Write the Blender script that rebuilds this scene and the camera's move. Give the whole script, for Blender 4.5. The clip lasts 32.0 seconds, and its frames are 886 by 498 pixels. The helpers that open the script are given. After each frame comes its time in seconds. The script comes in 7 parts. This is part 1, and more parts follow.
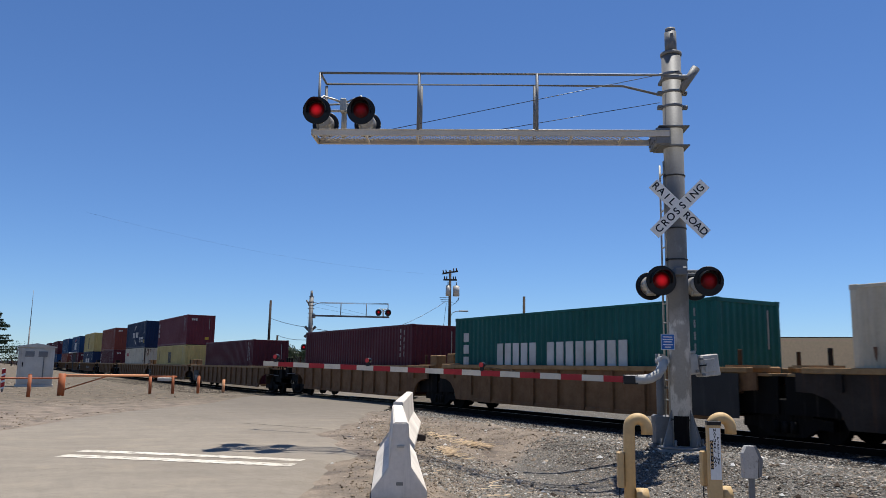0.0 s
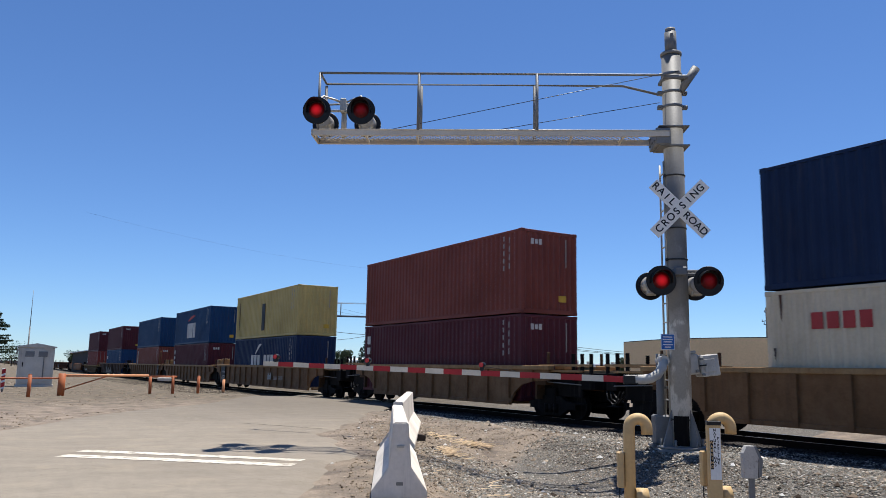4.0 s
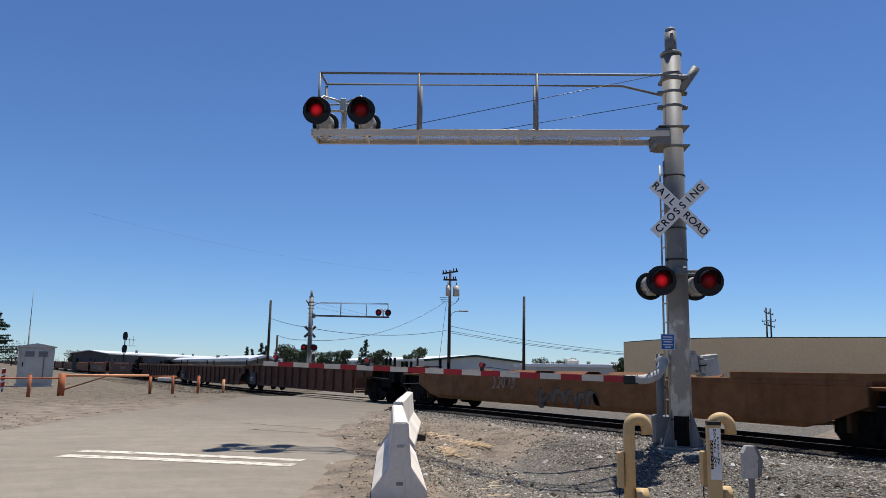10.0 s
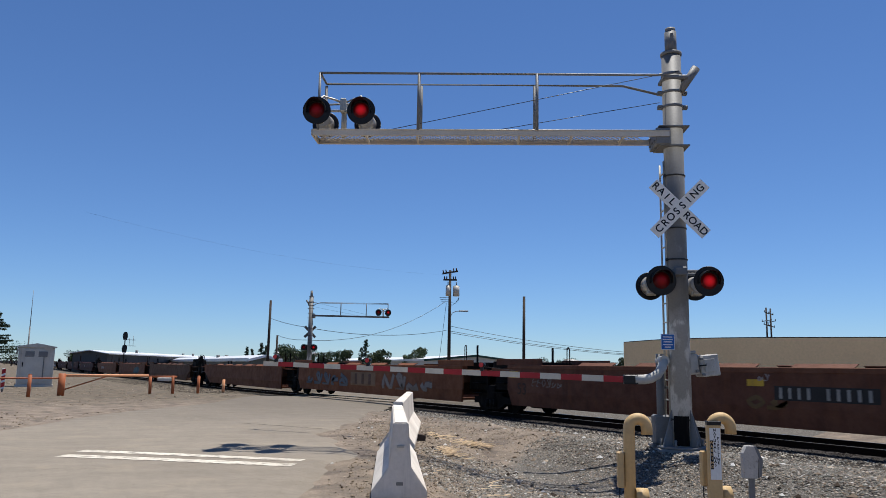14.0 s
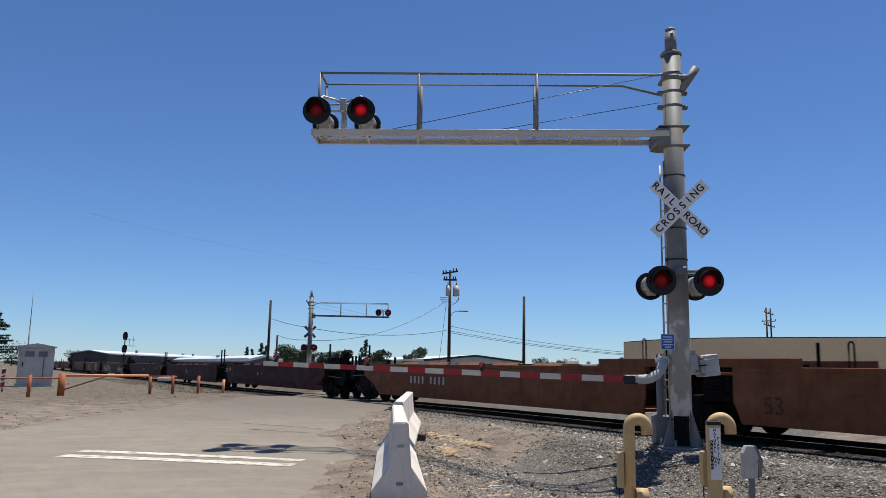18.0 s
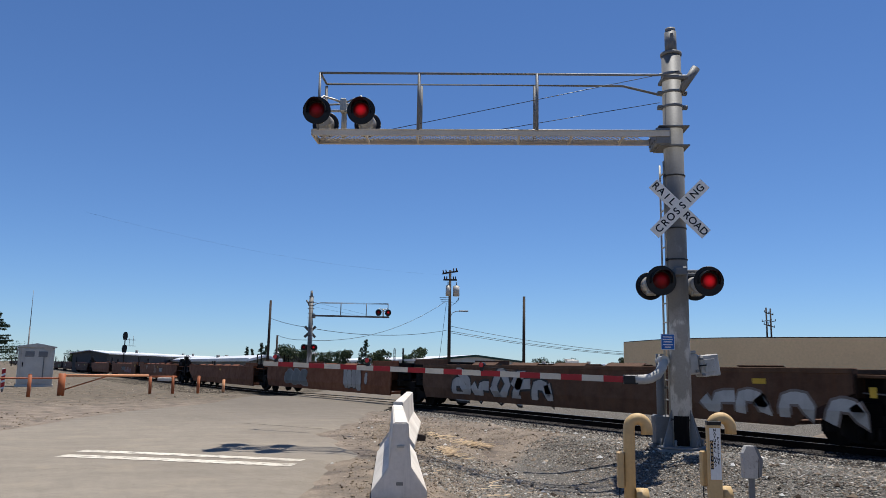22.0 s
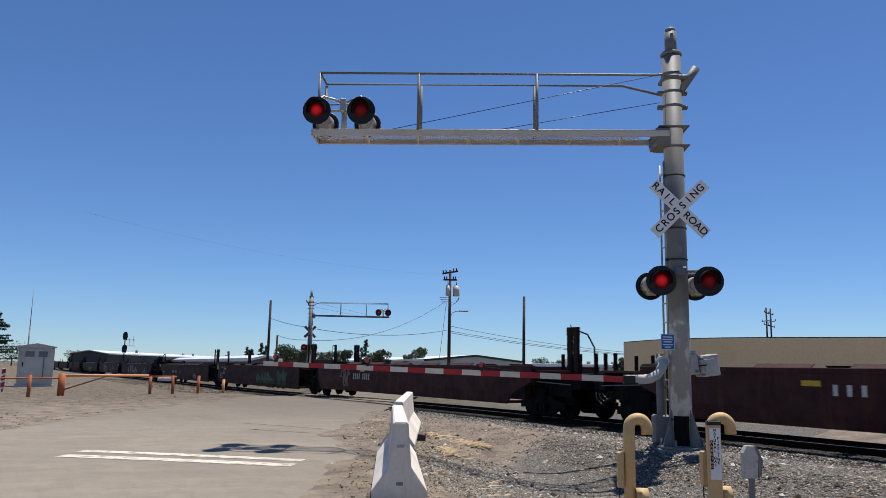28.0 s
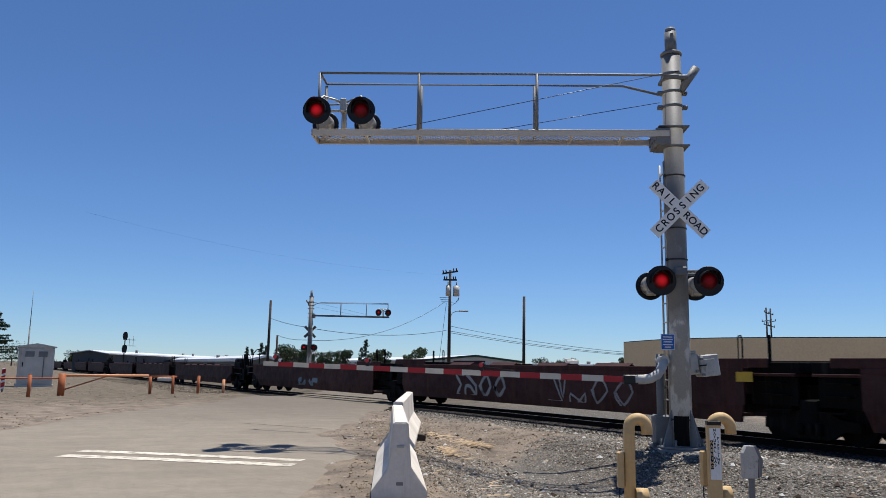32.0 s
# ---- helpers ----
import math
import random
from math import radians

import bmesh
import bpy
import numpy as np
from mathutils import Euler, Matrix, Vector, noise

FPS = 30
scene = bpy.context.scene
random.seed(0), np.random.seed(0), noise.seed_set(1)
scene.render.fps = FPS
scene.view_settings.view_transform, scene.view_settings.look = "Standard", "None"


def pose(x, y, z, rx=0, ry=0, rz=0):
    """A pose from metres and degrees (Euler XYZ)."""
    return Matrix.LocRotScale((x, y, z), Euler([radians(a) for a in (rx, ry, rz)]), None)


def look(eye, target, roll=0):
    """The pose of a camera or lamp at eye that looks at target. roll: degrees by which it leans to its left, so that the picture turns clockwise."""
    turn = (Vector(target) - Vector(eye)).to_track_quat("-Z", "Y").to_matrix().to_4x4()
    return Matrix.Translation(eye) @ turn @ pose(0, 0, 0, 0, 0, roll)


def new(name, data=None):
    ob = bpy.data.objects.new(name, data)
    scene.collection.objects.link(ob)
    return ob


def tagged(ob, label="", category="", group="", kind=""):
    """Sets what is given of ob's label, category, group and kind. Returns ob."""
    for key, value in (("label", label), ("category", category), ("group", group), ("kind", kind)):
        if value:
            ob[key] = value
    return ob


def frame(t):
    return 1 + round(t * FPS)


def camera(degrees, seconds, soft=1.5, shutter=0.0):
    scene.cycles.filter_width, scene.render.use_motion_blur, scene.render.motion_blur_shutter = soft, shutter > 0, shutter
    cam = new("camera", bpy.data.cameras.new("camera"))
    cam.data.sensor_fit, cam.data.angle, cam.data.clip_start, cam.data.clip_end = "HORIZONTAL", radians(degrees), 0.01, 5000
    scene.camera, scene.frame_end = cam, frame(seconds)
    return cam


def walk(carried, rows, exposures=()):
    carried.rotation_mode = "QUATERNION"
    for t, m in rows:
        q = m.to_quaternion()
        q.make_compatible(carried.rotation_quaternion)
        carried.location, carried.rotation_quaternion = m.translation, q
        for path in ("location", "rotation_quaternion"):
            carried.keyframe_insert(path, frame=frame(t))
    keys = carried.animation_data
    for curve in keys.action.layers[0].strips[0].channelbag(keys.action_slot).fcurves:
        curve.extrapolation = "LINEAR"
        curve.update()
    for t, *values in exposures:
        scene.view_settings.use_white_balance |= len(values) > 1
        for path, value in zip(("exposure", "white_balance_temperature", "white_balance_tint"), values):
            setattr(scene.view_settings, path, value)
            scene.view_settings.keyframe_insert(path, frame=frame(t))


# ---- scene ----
FOV, PITCH, YAW, ROLL, EYE = 59.55, 8.782, 59.275, 1.03, (0.0, 0.0, 1.40)
cam = camera(FOV, 32.0, soft=0.8, shutter=0.06)
AIM = (-math.sin(radians(YAW)) * math.cos(radians(PITCH)), math.cos(radians(YAW)) * math.cos(radians(PITCH)), 1.40 + math.sin(radians(PITCH)))
walk(cam, [(0, look(EYE, AIM, ROLL)), (32, look(EYE, AIM, ROLL))], exposures=((0, 0.40, 6000, 10), (3, 0.60, 6000, 10), (7, 0.52, 6000, 10), (10, 0.34, 6000, 10), (14, 0.30, 6000, 10), (32, 0.30, 6000, 10)))

# ---- world and sun ----
SUN_DIR = Vector((-0.10, 0.27, 1.0)).normalized()   # from the ground towards the sun
SUN_EL = math.asin(SUN_DIR.z)
world = bpy.data.worlds.new("sky")
scene.world = world
world.use_nodes = True
wn = world.node_tree
sky = wn.nodes.new("ShaderNodeTexSky")
sky.sky_type, sky.sun_disc = "NISHITA", False
sky.sun_elevation = SUN_EL
sky.sun_rotation = math.atan2(SUN_DIR.x, SUN_DIR.y)
sky.altitude, sky.air_density, sky.dust_density, sky.ozone_density = 20, 0.85, 0.0, 2.4
tint = wn.nodes.new("ShaderNodeMix")
tint.data_type, tint.blend_type = "RGBA", "MULTIPLY"
tint.inputs[0].default_value = 1.0
tint.inputs[7].default_value = (0.745, 0.92, 1.16, 1)
wn.links.new(sky.outputs[0], tint.inputs[6])
wn.links.new(tint.outputs[2], wn.nodes["Background"].inputs[0])
wn.nodes["Background"].inputs[1].default_value = 0.071
sun = new("sun", bpy.data.lights.new("sun", "SUN"))
sun.data.energy, sun.data.angle, sun.data.color = 5.0, radians(0.53), (1.0, 0.92, 0.80)
sun.matrix_world = look(SUN_DIR * 60, (0, 0, 0))

# ---- materials ----


def nodes_of(name):
    m = bpy.data.materials.new(name)
    m.use_nodes = True
    return m, m.node_tree, m.node_tree.nodes["Principled BSDF"]


def noise_tex(nt, coord, scale, detail=4, rough=0.6, stretch=None):
    n = nt.nodes.new("ShaderNodeTexNoise")
    n.inputs["Scale"].default_value, n.inputs["Detail"].default_value, n.inputs["Roughness"].default_value = scale, detail, rough
    if stretch:
        mp = nt.nodes.new("ShaderNodeMapping")
        mp.inputs["Scale"].default_value = stretch
        nt.links.new(coord, mp.inputs[0])
        coord = mp.outputs[0]
    nt.links.new(coord, n.inputs["Vector"])
    return n.outputs["Fac"]


def ramp(nt, fac, a, b, ca=(0, 0, 0, 1), cb=(1, 1, 1, 1)):
    r = nt.nodes.new("ShaderNodeValToRGB")
    r.color_ramp.elements[0].position, r.color_ramp.elements[1].position = a, b
    r.color_ramp.elements[0].color, r.color_ramp.elements[1].color = ca, cb
    nt.links.new(fac, r.inputs[0])
    return r.outputs[0]


def mix(nt, fac, a, b, mode="MIX"):
    n = nt.nodes.new("ShaderNodeMix")
    n.data_type, n.blend_type = "RGBA", mode
    for sock, v in ((n.inputs[0], fac), (n.inputs[6], a), (n.inputs[7], b)):
        if hasattr(v, "is_output"):
            nt.links.new(v, sock)
        elif isinstance(v, (int, float)):
            sock.default_value = v
        else:
            sock.default_value = (*v[:3], 1)
    return n.outputs[2]


def bump(nt, p, height, dist, strength=0.6):
    b = nt.nodes.new("ShaderNodeBump")
    b.inputs["Strength"].default_value, b.inputs["Distance"].default_value = strength, dist
    nt.links.new(height, b.inputs["Height"])
    nt.links.new(b.outputs[0], p.inputs["Normal"])


def coords(nt):
    return nt.nodes.new("ShaderNodeTexCoord").outputs["Object"]


def paint(name, col=None, rough=0.55, metal=0.0, wear=0.25, wear_col=(0.16, 0.09, 0.05), scale=3.0, relief=0.004, streak=True, dirt=0.35, gloss=0.3):
    """Weathered paint or metal; with no colour given it takes the object's own colour."""
    m, nt, p = nodes_of(name)
    co = coords(nt)
    if col is None:
        base = nt.nodes.new("ShaderNodeObjectInfo").outputs["Color"]
    else:
        rgb = nt.nodes.new("ShaderNodeRGB")
        rgb.outputs[0].default_value = (*col, 1)
        base = rgb.outputs[0]
    big = noise_tex(nt, co, scale * 0.35, 5)
    fine = noise_tex(nt, co, scale * 9, 3)
    c = mix(nt, ramp(nt, big, 0.3, 0.7), base, mix(nt, 1.0, base, (1 - dirt, 1 - dirt * 1.05, 1 - dirt * 1.1), "MULTIPLY"))
    c = mix(nt, ramp(nt, fine, 0.35, 0.75, (0, 0, 0, 1), (0.35, 0.35, 0.35, 1)), c, mix(nt, 1.0, c, (0.7, 0.7, 0.7), "MULTIPLY"))
    if streak:
        st = noise_tex(nt, co, 1.0, 4, 0.7, (7, 7, 0.5))
        c = mix(nt, ramp(nt, st, 0.55, 0.8, (0, 0, 0, 1), (0.5, 0.5, 0.5, 1)), c, mix(nt, 0.6, c, (0.10, 0.085, 0.07)))
    if wear:
        w = noise_tex(nt, co, scale * 2.2, 7, 0.7)
        c = mix(nt, ramp(nt, w, 0.72 - wear * 0.4, 0.80 - wear * 0.3), c, wear_col)
    nt.links.new(c, p.inputs["Base Color"])
    rr = ramp(nt, big, 0.2, 0.8, (rough - 0.12,) * 3 + (1,), (rough + 0.15,) * 3 + (1,))
    nt.links.new(rr, p.inputs["Roughness"])
    p.inputs["Metallic"].default_value = metal
    p.inputs["Specular IOR Level"].default_value = gloss
    if relief:
        bump(nt, p, fine, relief)
    return m


def glow(name, col, strength):
    m, nt, p = nodes_of(name)
    p.inputs["Base Color"].default_value = (*col, 1)
    p.inputs["Roughness"].default_value = 0.25
    p.inputs["Emission Color"].default_value = (*col, 1)
    p.inputs["Emission Strength"].default_value = strength
    return m


def dirt_material():
    m, nt, p = nodes_of("dry_dirt")
    co = coords(nt)
    big = noise_tex(nt, co, 0.22, 6, 0.62)
    mid = noise_tex(nt, co, 1.7, 6, 0.65)
    fine = noise_tex(nt, co, 22, 5, 0.7)
    c = mix(nt, ramp(nt, big, 0.32, 0.68), (0.245, 0.198, 0.149), (0.322, 0.262, 0.203))
    c = mix(nt, ramp(nt, mid, 0.38, 0.62), c, (0.149, 0.124, 0.101))
    v = nt.nodes.new("ShaderNodeTexVoronoi")
    v.inputs["Scale"].default_value = 26
    nt.links.new(co, v.inputs["Vector"])
    peb = ramp(nt, v.outputs["Distance"], 0.12, 0.3, (1, 1, 1, 1), (0, 0, 0, 1))
    hue = mix(nt, v.outputs["Color"], (0.072, 0.061, 0.056), (0.478, 0.427, 0.373))
    few = ramp(nt, noise_tex(nt, co, 3.1, 3), 0.40, 0.55)
    c = mix(nt, mix(nt, 1.0, peb, few, "MULTIPLY"), c, hue)
    c = mix(nt, ramp(nt, fine, 0.35, 0.7, (0, 0, 0, 1), (0.6, 0.6, 0.6, 1)), c, mix(nt, 1.0, c, (0.62, 0.6, 0.58), "MULTIPLY"))
    # crushed stone spread along the track and round the signal
    v2 = nt.nodes.new("ShaderNodeTexVoronoi")
    v2.inputs["Scale"].default_value = 27
    nt.links.new(co, v2.inputs["Vector"])
    g = mix(nt, v2.outputs["Color"], (0.10, 0.095, 0.085), (0.34, 0.315, 0.275))
    g = mix(nt, ramp(nt, v2.outputs["Distance"], 0.2, 0.6, (0, 0, 0, 1), (0.8, 0.8, 0.8, 1)), g, (0.085, 0.077, 0.066))
    sep = nt.nodes.new("ShaderNodeSeparateXYZ")
    nt.links.new(co, sep.inputs[0])

    def arith(op, a, b):
        n = nt.nodes.new("ShaderNodeMath")
        n.operation = op
        for sock, val in zip(n.inputs, (a, b)):
            if hasattr(val, "is_output"):
                nt.links.new(val, sock)
            else:
                sock.default_value = val
        return n.outputs[0]
    wob = arith("MULTIPLY", arith("SUBTRACT", noise_tex(nt, co, 0.5, 6, 0.65), 0.5), 5.0)
    yy = arith("SUBTRACT", sep.outputs[1], 16.74)
    bare = arith("GREATER_THAN", sep.outputs[0], -13.6)
    off = arith("MAXIMUM", arith("MULTIPLY", yy, -1.0), arith("MULTIPLY", yy, arith("ADD", 1.0, arith("MULTIPLY", bare, 3.0))))
    along = arith("SUBTRACT", 5.4, arith("ADD", off, wob))
    dx, dy = arith("SUBTRACT", sep.outputs[0], -8.6), arith("SUBTRACT", sep.outputs[1], 10.2)
    rad = arith("SQRT", arith("ADD", arith("MULTIPLY", dx, dx), arith("MULTIPLY", dy, dy)), 0)
    patch = arith("SUBTRACT", 4.6, arith("ADD", rad, wob))
    zone = ramp(nt, arith("MAXIMUM", along, patch), -0.6, 1.6)
    c = mix(nt, mix(nt, 0.92, (0, 0, 0), zone), c, g)
    yard = ramp(nt, arith("ADD", arith("MULTIPLY", sep.outputs[0], -0.01), arith("MULTIPLY", wob, 0.015)), 0.27, 0.34)
    c = mix(nt, mix(nt, 1.0, yard, (0.85, 0.85, 0.85), "MULTIPLY"), c, mix(nt, ramp(nt, mid, 0.35, 0.65), (0.165, 0.136, 0.098), (0.095, 0.08, 0.062)))
    nt.links.new(c, p.inputs["Base Color"])
    p.inputs["Roughness"].default_value = 0.95
    p.inputs["Specular IOR Level"].default_value = 0.08
    bump(nt, p, mix(nt, zone, mix(nt, 0.5, fine, peb), ramp(nt, v2.outputs["Distance"], 0.0, 0.7, (1, 1, 1, 1), (0, 0, 0, 1))), 0.035, 0.9)
    return m


def gravel_material(name, lo, hi, scale):
    m, nt, p = nodes_of(name)
    co = coords(nt)
    v = nt.nodes.new("ShaderNodeTexVoronoi")
    v.inputs["Scale"].default_value = scale
    nt.links.new(co, v.inputs["Vector"])
    c = mix(nt, v.outputs["Color"], lo, hi)
    c = mix(nt, ramp(nt, v.outputs["Distance"], 0.25, 0.6, (0, 0, 0, 1), (0.85, 0.85, 0.85, 1)), c, (0.05, 0.046, 0.043))
    big = noise_tex(nt, co, 0.7, 5, 0.65)
    c = mix(nt, ramp(nt, big, 0.5, 0.72, (0, 0, 0, 1), (0.6, 0.6, 0.6, 1)), c, (0.09, 0.073, 0.055))
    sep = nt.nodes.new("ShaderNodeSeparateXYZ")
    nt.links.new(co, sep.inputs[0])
    # bed kept darker by the rails, deepening the train's shade; paler shoulder outside
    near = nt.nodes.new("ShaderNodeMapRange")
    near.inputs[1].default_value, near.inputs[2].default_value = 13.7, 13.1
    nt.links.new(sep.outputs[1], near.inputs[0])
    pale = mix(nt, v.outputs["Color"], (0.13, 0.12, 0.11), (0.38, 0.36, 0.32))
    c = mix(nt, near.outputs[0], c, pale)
    nt.links.new(c, p.inputs["Base Color"])
    p.inputs["Roughness"].default_value = 0.92
    p.inputs["Specular IOR Level"].default_value = 0.08
    bump(nt, p, ramp(nt, v.outputs["Distance"], 0.0, 0.7, (1, 1, 1, 1), (0, 0, 0, 1)), 0.05, 1.0)
    return m


def road_material():
    m, nt, p = nodes_of("worn_asphalt")
    co = coords(nt)
    big = noise_tex(nt, co, 0.25, 6, 0.6)
    mid = noise_tex(nt, co, 2.2, 5, 0.65)
    fine = noise_tex(nt, co, 60, 4, 0.75)
    tyre = noise_tex(nt, co, 0.8, 6, 0.7, (0.5, 1.0, 1))
    c = mix(nt, ramp(nt, big, 0.3, 0.7), (0.246, 0.220, 0.183), (0.294, 0.265, 0.221))
    c = mix(nt, ramp(nt, mid, 0.42, 0.72, (0, 0, 0, 1), (0.45, 0.45, 0.45, 1)), c, (0.192, 0.170, 0.141))
    swirl = nt.nodes.new("ShaderNodeTexWave")
    swirl.wave_type, swirl.rings_direction = "RINGS", "Z"
    swirl.inputs["Scale"].default_value, swirl.inputs["Distortion"].default_value, swirl.inputs["Detail"].default_value = 0.35, 5.0, 4
    nt.links.new(co, swirl.inputs["Vector"])
    c = mix(nt, ramp(nt, swirl.outputs["Fac"], 0.62, 0.95, (0, 0, 0, 1), (0.18, 0.18, 0.18, 1)), c, (0.335, 0.306, 0.261))
    dust = noise_tex(nt, co, 0.9, 7, 0.7)
    c = mix(nt, ramp(nt, dust, 0.52, 0.7, (0, 0, 0, 1), (0.6, 0.6, 0.6, 1)), c, (0.340, 0.300, 0.237))
    c = mix(nt, ramp(nt, tyre, 0.5, 0.8, (0, 0, 0, 1), (0.3, 0.3, 0.3, 1)), c, (0.156, 0.144, 0.132))
    grit = noise_tex(nt, co, 9, 6, 0.75)
    c = mix(nt, ramp(nt, grit, 0.42, 0.66, (0, 0, 0, 1), (0.28, 0.28, 0.28, 1)), c, mix(nt, 1.0, c, (0.66, 0.64, 0.62), "MULTIPLY"))
    pv = nt.nodes.new("ShaderNodeTexVoronoi")
    pv.inputs["Scale"].default_value = 14
    nt.links.new(co, pv.inputs["Vector"])
    chip = ramp(nt, pv.outputs["Distance"], 0.08, 0.16, (1, 1, 1, 1), (0, 0, 0, 1))
    c = mix(nt, mix(nt, 1.0, chip, ramp(nt, noise_tex(nt, co, 1.3, 4), 0.5, 0.62), "MULTIPLY"), c, (0.120, 0.107, 0.090))
    c = mix(nt, ramp(nt, fine, 0.35, 0.7, (0, 0, 0, 1), (0.45, 0.45, 0.45, 1)), c, mix(nt, 1.0, c, (0.6, 0.6, 0.6), "MULTIPLY"))
    dp = nt.nodes.new("ShaderNodeVectorMath")
    dp.operation = "DOT_PRODUCT"
    nt.links.new(co, dp.inputs[0])
    dp.inputs[1].default_value = (-0.840, 0.542, 0)
    wn_ = nt.nodes.new("ShaderNodeMath")
    wn_.operation, wn_.inputs[1].default_value = "MULTIPLY_ADD", 8.0
    nt.links.new(noise_tex(nt, co, 0.22, 6, 0.65), wn_.inputs[0])
    nt.links.new(dp.outputs["Value"], wn_.inputs[2])
    mr = nt.nodes.new("ShaderNodeMapRange")
    mr.inputs[1].default_value, mr.inputs[2].default_value, mr.inputs[3].default_value, mr.inputs[4].default_value = 20.0, 32.0, 0.0, 0.85
    nt.links.new(wn_.outputs[0], mr.inputs[0])
    c = mix(nt, mr.outputs[0], c, mix(nt, 1.0, c, (0.66, 0.66, 0.67), "MULTIPLY"))
    c = mix(nt, 1.0, c, (0.96, 0.925, 0.88), "MULTIPLY")
    nt.links.new(c, p.inputs["Base Color"])
    p.inputs["Roughness"].default_value = 0.9
    p.inputs["Specular IOR Level"].default_value = 0.08
    bump(nt, p, fine, 0.006, 0.7)
    return m


def leaf_material(name, a, b):
    m, nt, p = nodes_of(name)
    r = nt.nodes.new("ShaderNodeNewGeometry").outputs["Random Per Island"]
    nt.links.new(mix(nt, r, a, b), p.inputs["Base Color"])
    p.inputs["Roughness"].default_value = 0.7
    return m


def stone_material(name, *tones):
    """Loose stones, each with a tone of its own out of those given."""
    m, nt, p = nodes_of(name)
    r = nt.nodes.new("ShaderNodeNewGeometry").outputs["Random Per Island"]
    cr = nt.nodes.new("ShaderNodeValToRGB")
    el = cr.color_ramp.elements
    while len(el) < len(tones):
        el.new(0.5)
    for k, tone in enumerate(tones):
        el[k].position, el[k].color = k / (len(tones) - 1), (*tone, 1)
    nt.links.new(r, cr.inputs[0])
    c = mix(nt, noise_tex(nt, coords(nt), 40, 3), mix(nt, 1.0, cr.outputs[0], (0.6, 0.6, 0.6), "MULTIPLY"), cr.outputs[0])
    nt.links.new(c, p.inputs["Base Color"])
    p.inputs["Roughness"].default_value = 0.9
    p.inputs["Specular IOR Level"].default_value = 0.08
    return m


GALV = paint("galvanised_steel", (0.23, 0.23, 0.225), 0.58, 0.2, wear=0.05, wear_col=(0.25, 0.22, 0.19), scale=2.5, dirt=0.3)


def mast_material():
    """Galvanised grey, brushed over with white primer in rough patches over the lower half."""
    m, nt, p = nodes_of("scuffed_mast_paint")
    co = coords(nt)
    big, fine = noise_tex(nt, co, 0.9, 4), noise_tex(nt, co, 26, 4)
    c = mix(nt, ramp(nt, big, 0.3, 0.7), (0.205, 0.198, 0.185), (0.165, 0.16, 0.15))
    st = noise_tex(nt, co, 1.0, 5, 0.7, (14, 14, 0.35))
    c = mix(nt, ramp(nt, st, 0.5, 0.75, (0, 0, 0, 1), (0.35, 0.35, 0.35, 1)), c, (0.13, 0.125, 0.118))
    sep = nt.nodes.new("ShaderNodeSeparateXYZ")
    nt.links.new(co, sep.inputs[0])

    def band(lo, hi, a, b):
        mr = nt.nodes.new("ShaderNodeMapRange")
        mr.inputs[1].default_value, mr.inputs[2].default_value, mr.inputs[3].default_value, mr.inputs[4].default_value = lo, hi, a, b
        nt.links.new(sep.outputs[2], mr.inputs[0])
        return mr.outputs[0]

    def total(u, v):
        n = nt.nodes.new("ShaderNodeMath")
        nt.links.new(u, n.inputs[0])
        nt.links.new(v, n.inputs[1])
        return n.outputs[0]
    # a paler coat over the lowest metres, then white primer brushed on in rough patches
    edge = noise_tex(nt, co, 2.2, 5, 0.6, (1.5, 1.5, 0.7))
    c = mix(nt, ramp(nt, total(edge, band(2.9, 1.9, -0.2, 0.3)), 0.40, 0.64, (0, 0, 0, 1), (0.85, 0.85, 0.85, 1)), c, (0.37, 0.362, 0.345))
    pat = noise_tex(nt, co, 2.0, 6, 0.6, (1.2, 1.2, 0.6))
    c = mix(nt, ramp(nt, total(pat, band(2.85, 2.3, -0.35, 0.1)), 0.56, 0.62, (0, 0, 0, 1), (0.9, 0.9, 0.9, 1)), c, (0.66, 0.65, 0.63))
    c = mix(nt, ramp(nt, fine, 0.4, 0.7, (0, 0, 0, 1), (0.4, 0.4, 0.4, 1)), c, mix(nt, 1.0, c, (0.72, 0.72, 0.72), "MULTIPLY"))
    nt.links.new(c, p.inputs["Base Color"])
    p.inputs["Roughness"].default_value = 0.6
    bump(nt, p, fine, 0.003)
    return m


MASTPAINT = mast_material()
STRAP = paint("dark_steel_strap", (0.06, 0.058, 0.055), 0.6, 0.2, wear=0.1, streak=False)
WEATHERED = paint("weathered_grey_plastic", (0.60, 0.57, 0.515), 0.7, wear=0.34, wear_col=(0.22, 0.2, 0.18), scale=6, dirt=0.35)
ALU = paint("bare_aluminium", (0.52, 0.49, 0.43), 0.42, 0.35, wear=0.0, dirt=0.25, streak=False)
WHITE = paint("white_paint", (0.84, 0.84, 0.81), 0.45, wear=0.08, wear_col=(0.35, 0.33, 0.3), dirt=0.18)
# warmer, paler copy: light thrown up by the ground is in it
ARMALU = paint("arm_aluminium", (0.70, 0.63, 0.52), 0.45, 0.1, wear=0.0, dirt=0.2, streak=False)
# darker copy that holds the shade on the backlit far signal
SHADEALU = paint("shaded_far_aluminium", (0.16, 0.16, 0.16), 0.6, 0.1, wear=0.0, dirt=0.3, streak=False)
SIGNWHITE = paint("sign_sheeting", (0.93, 0.89, 0.82), 0.5, wear=0.03, wear_col=(0.5, 0.48, 0.45), dirt=0.06, streak=False)
BLACK = paint("black_enamel", (0.012, 0.012, 0.013), 0.4, wear=0.0, dirt=0.2, streak=False)
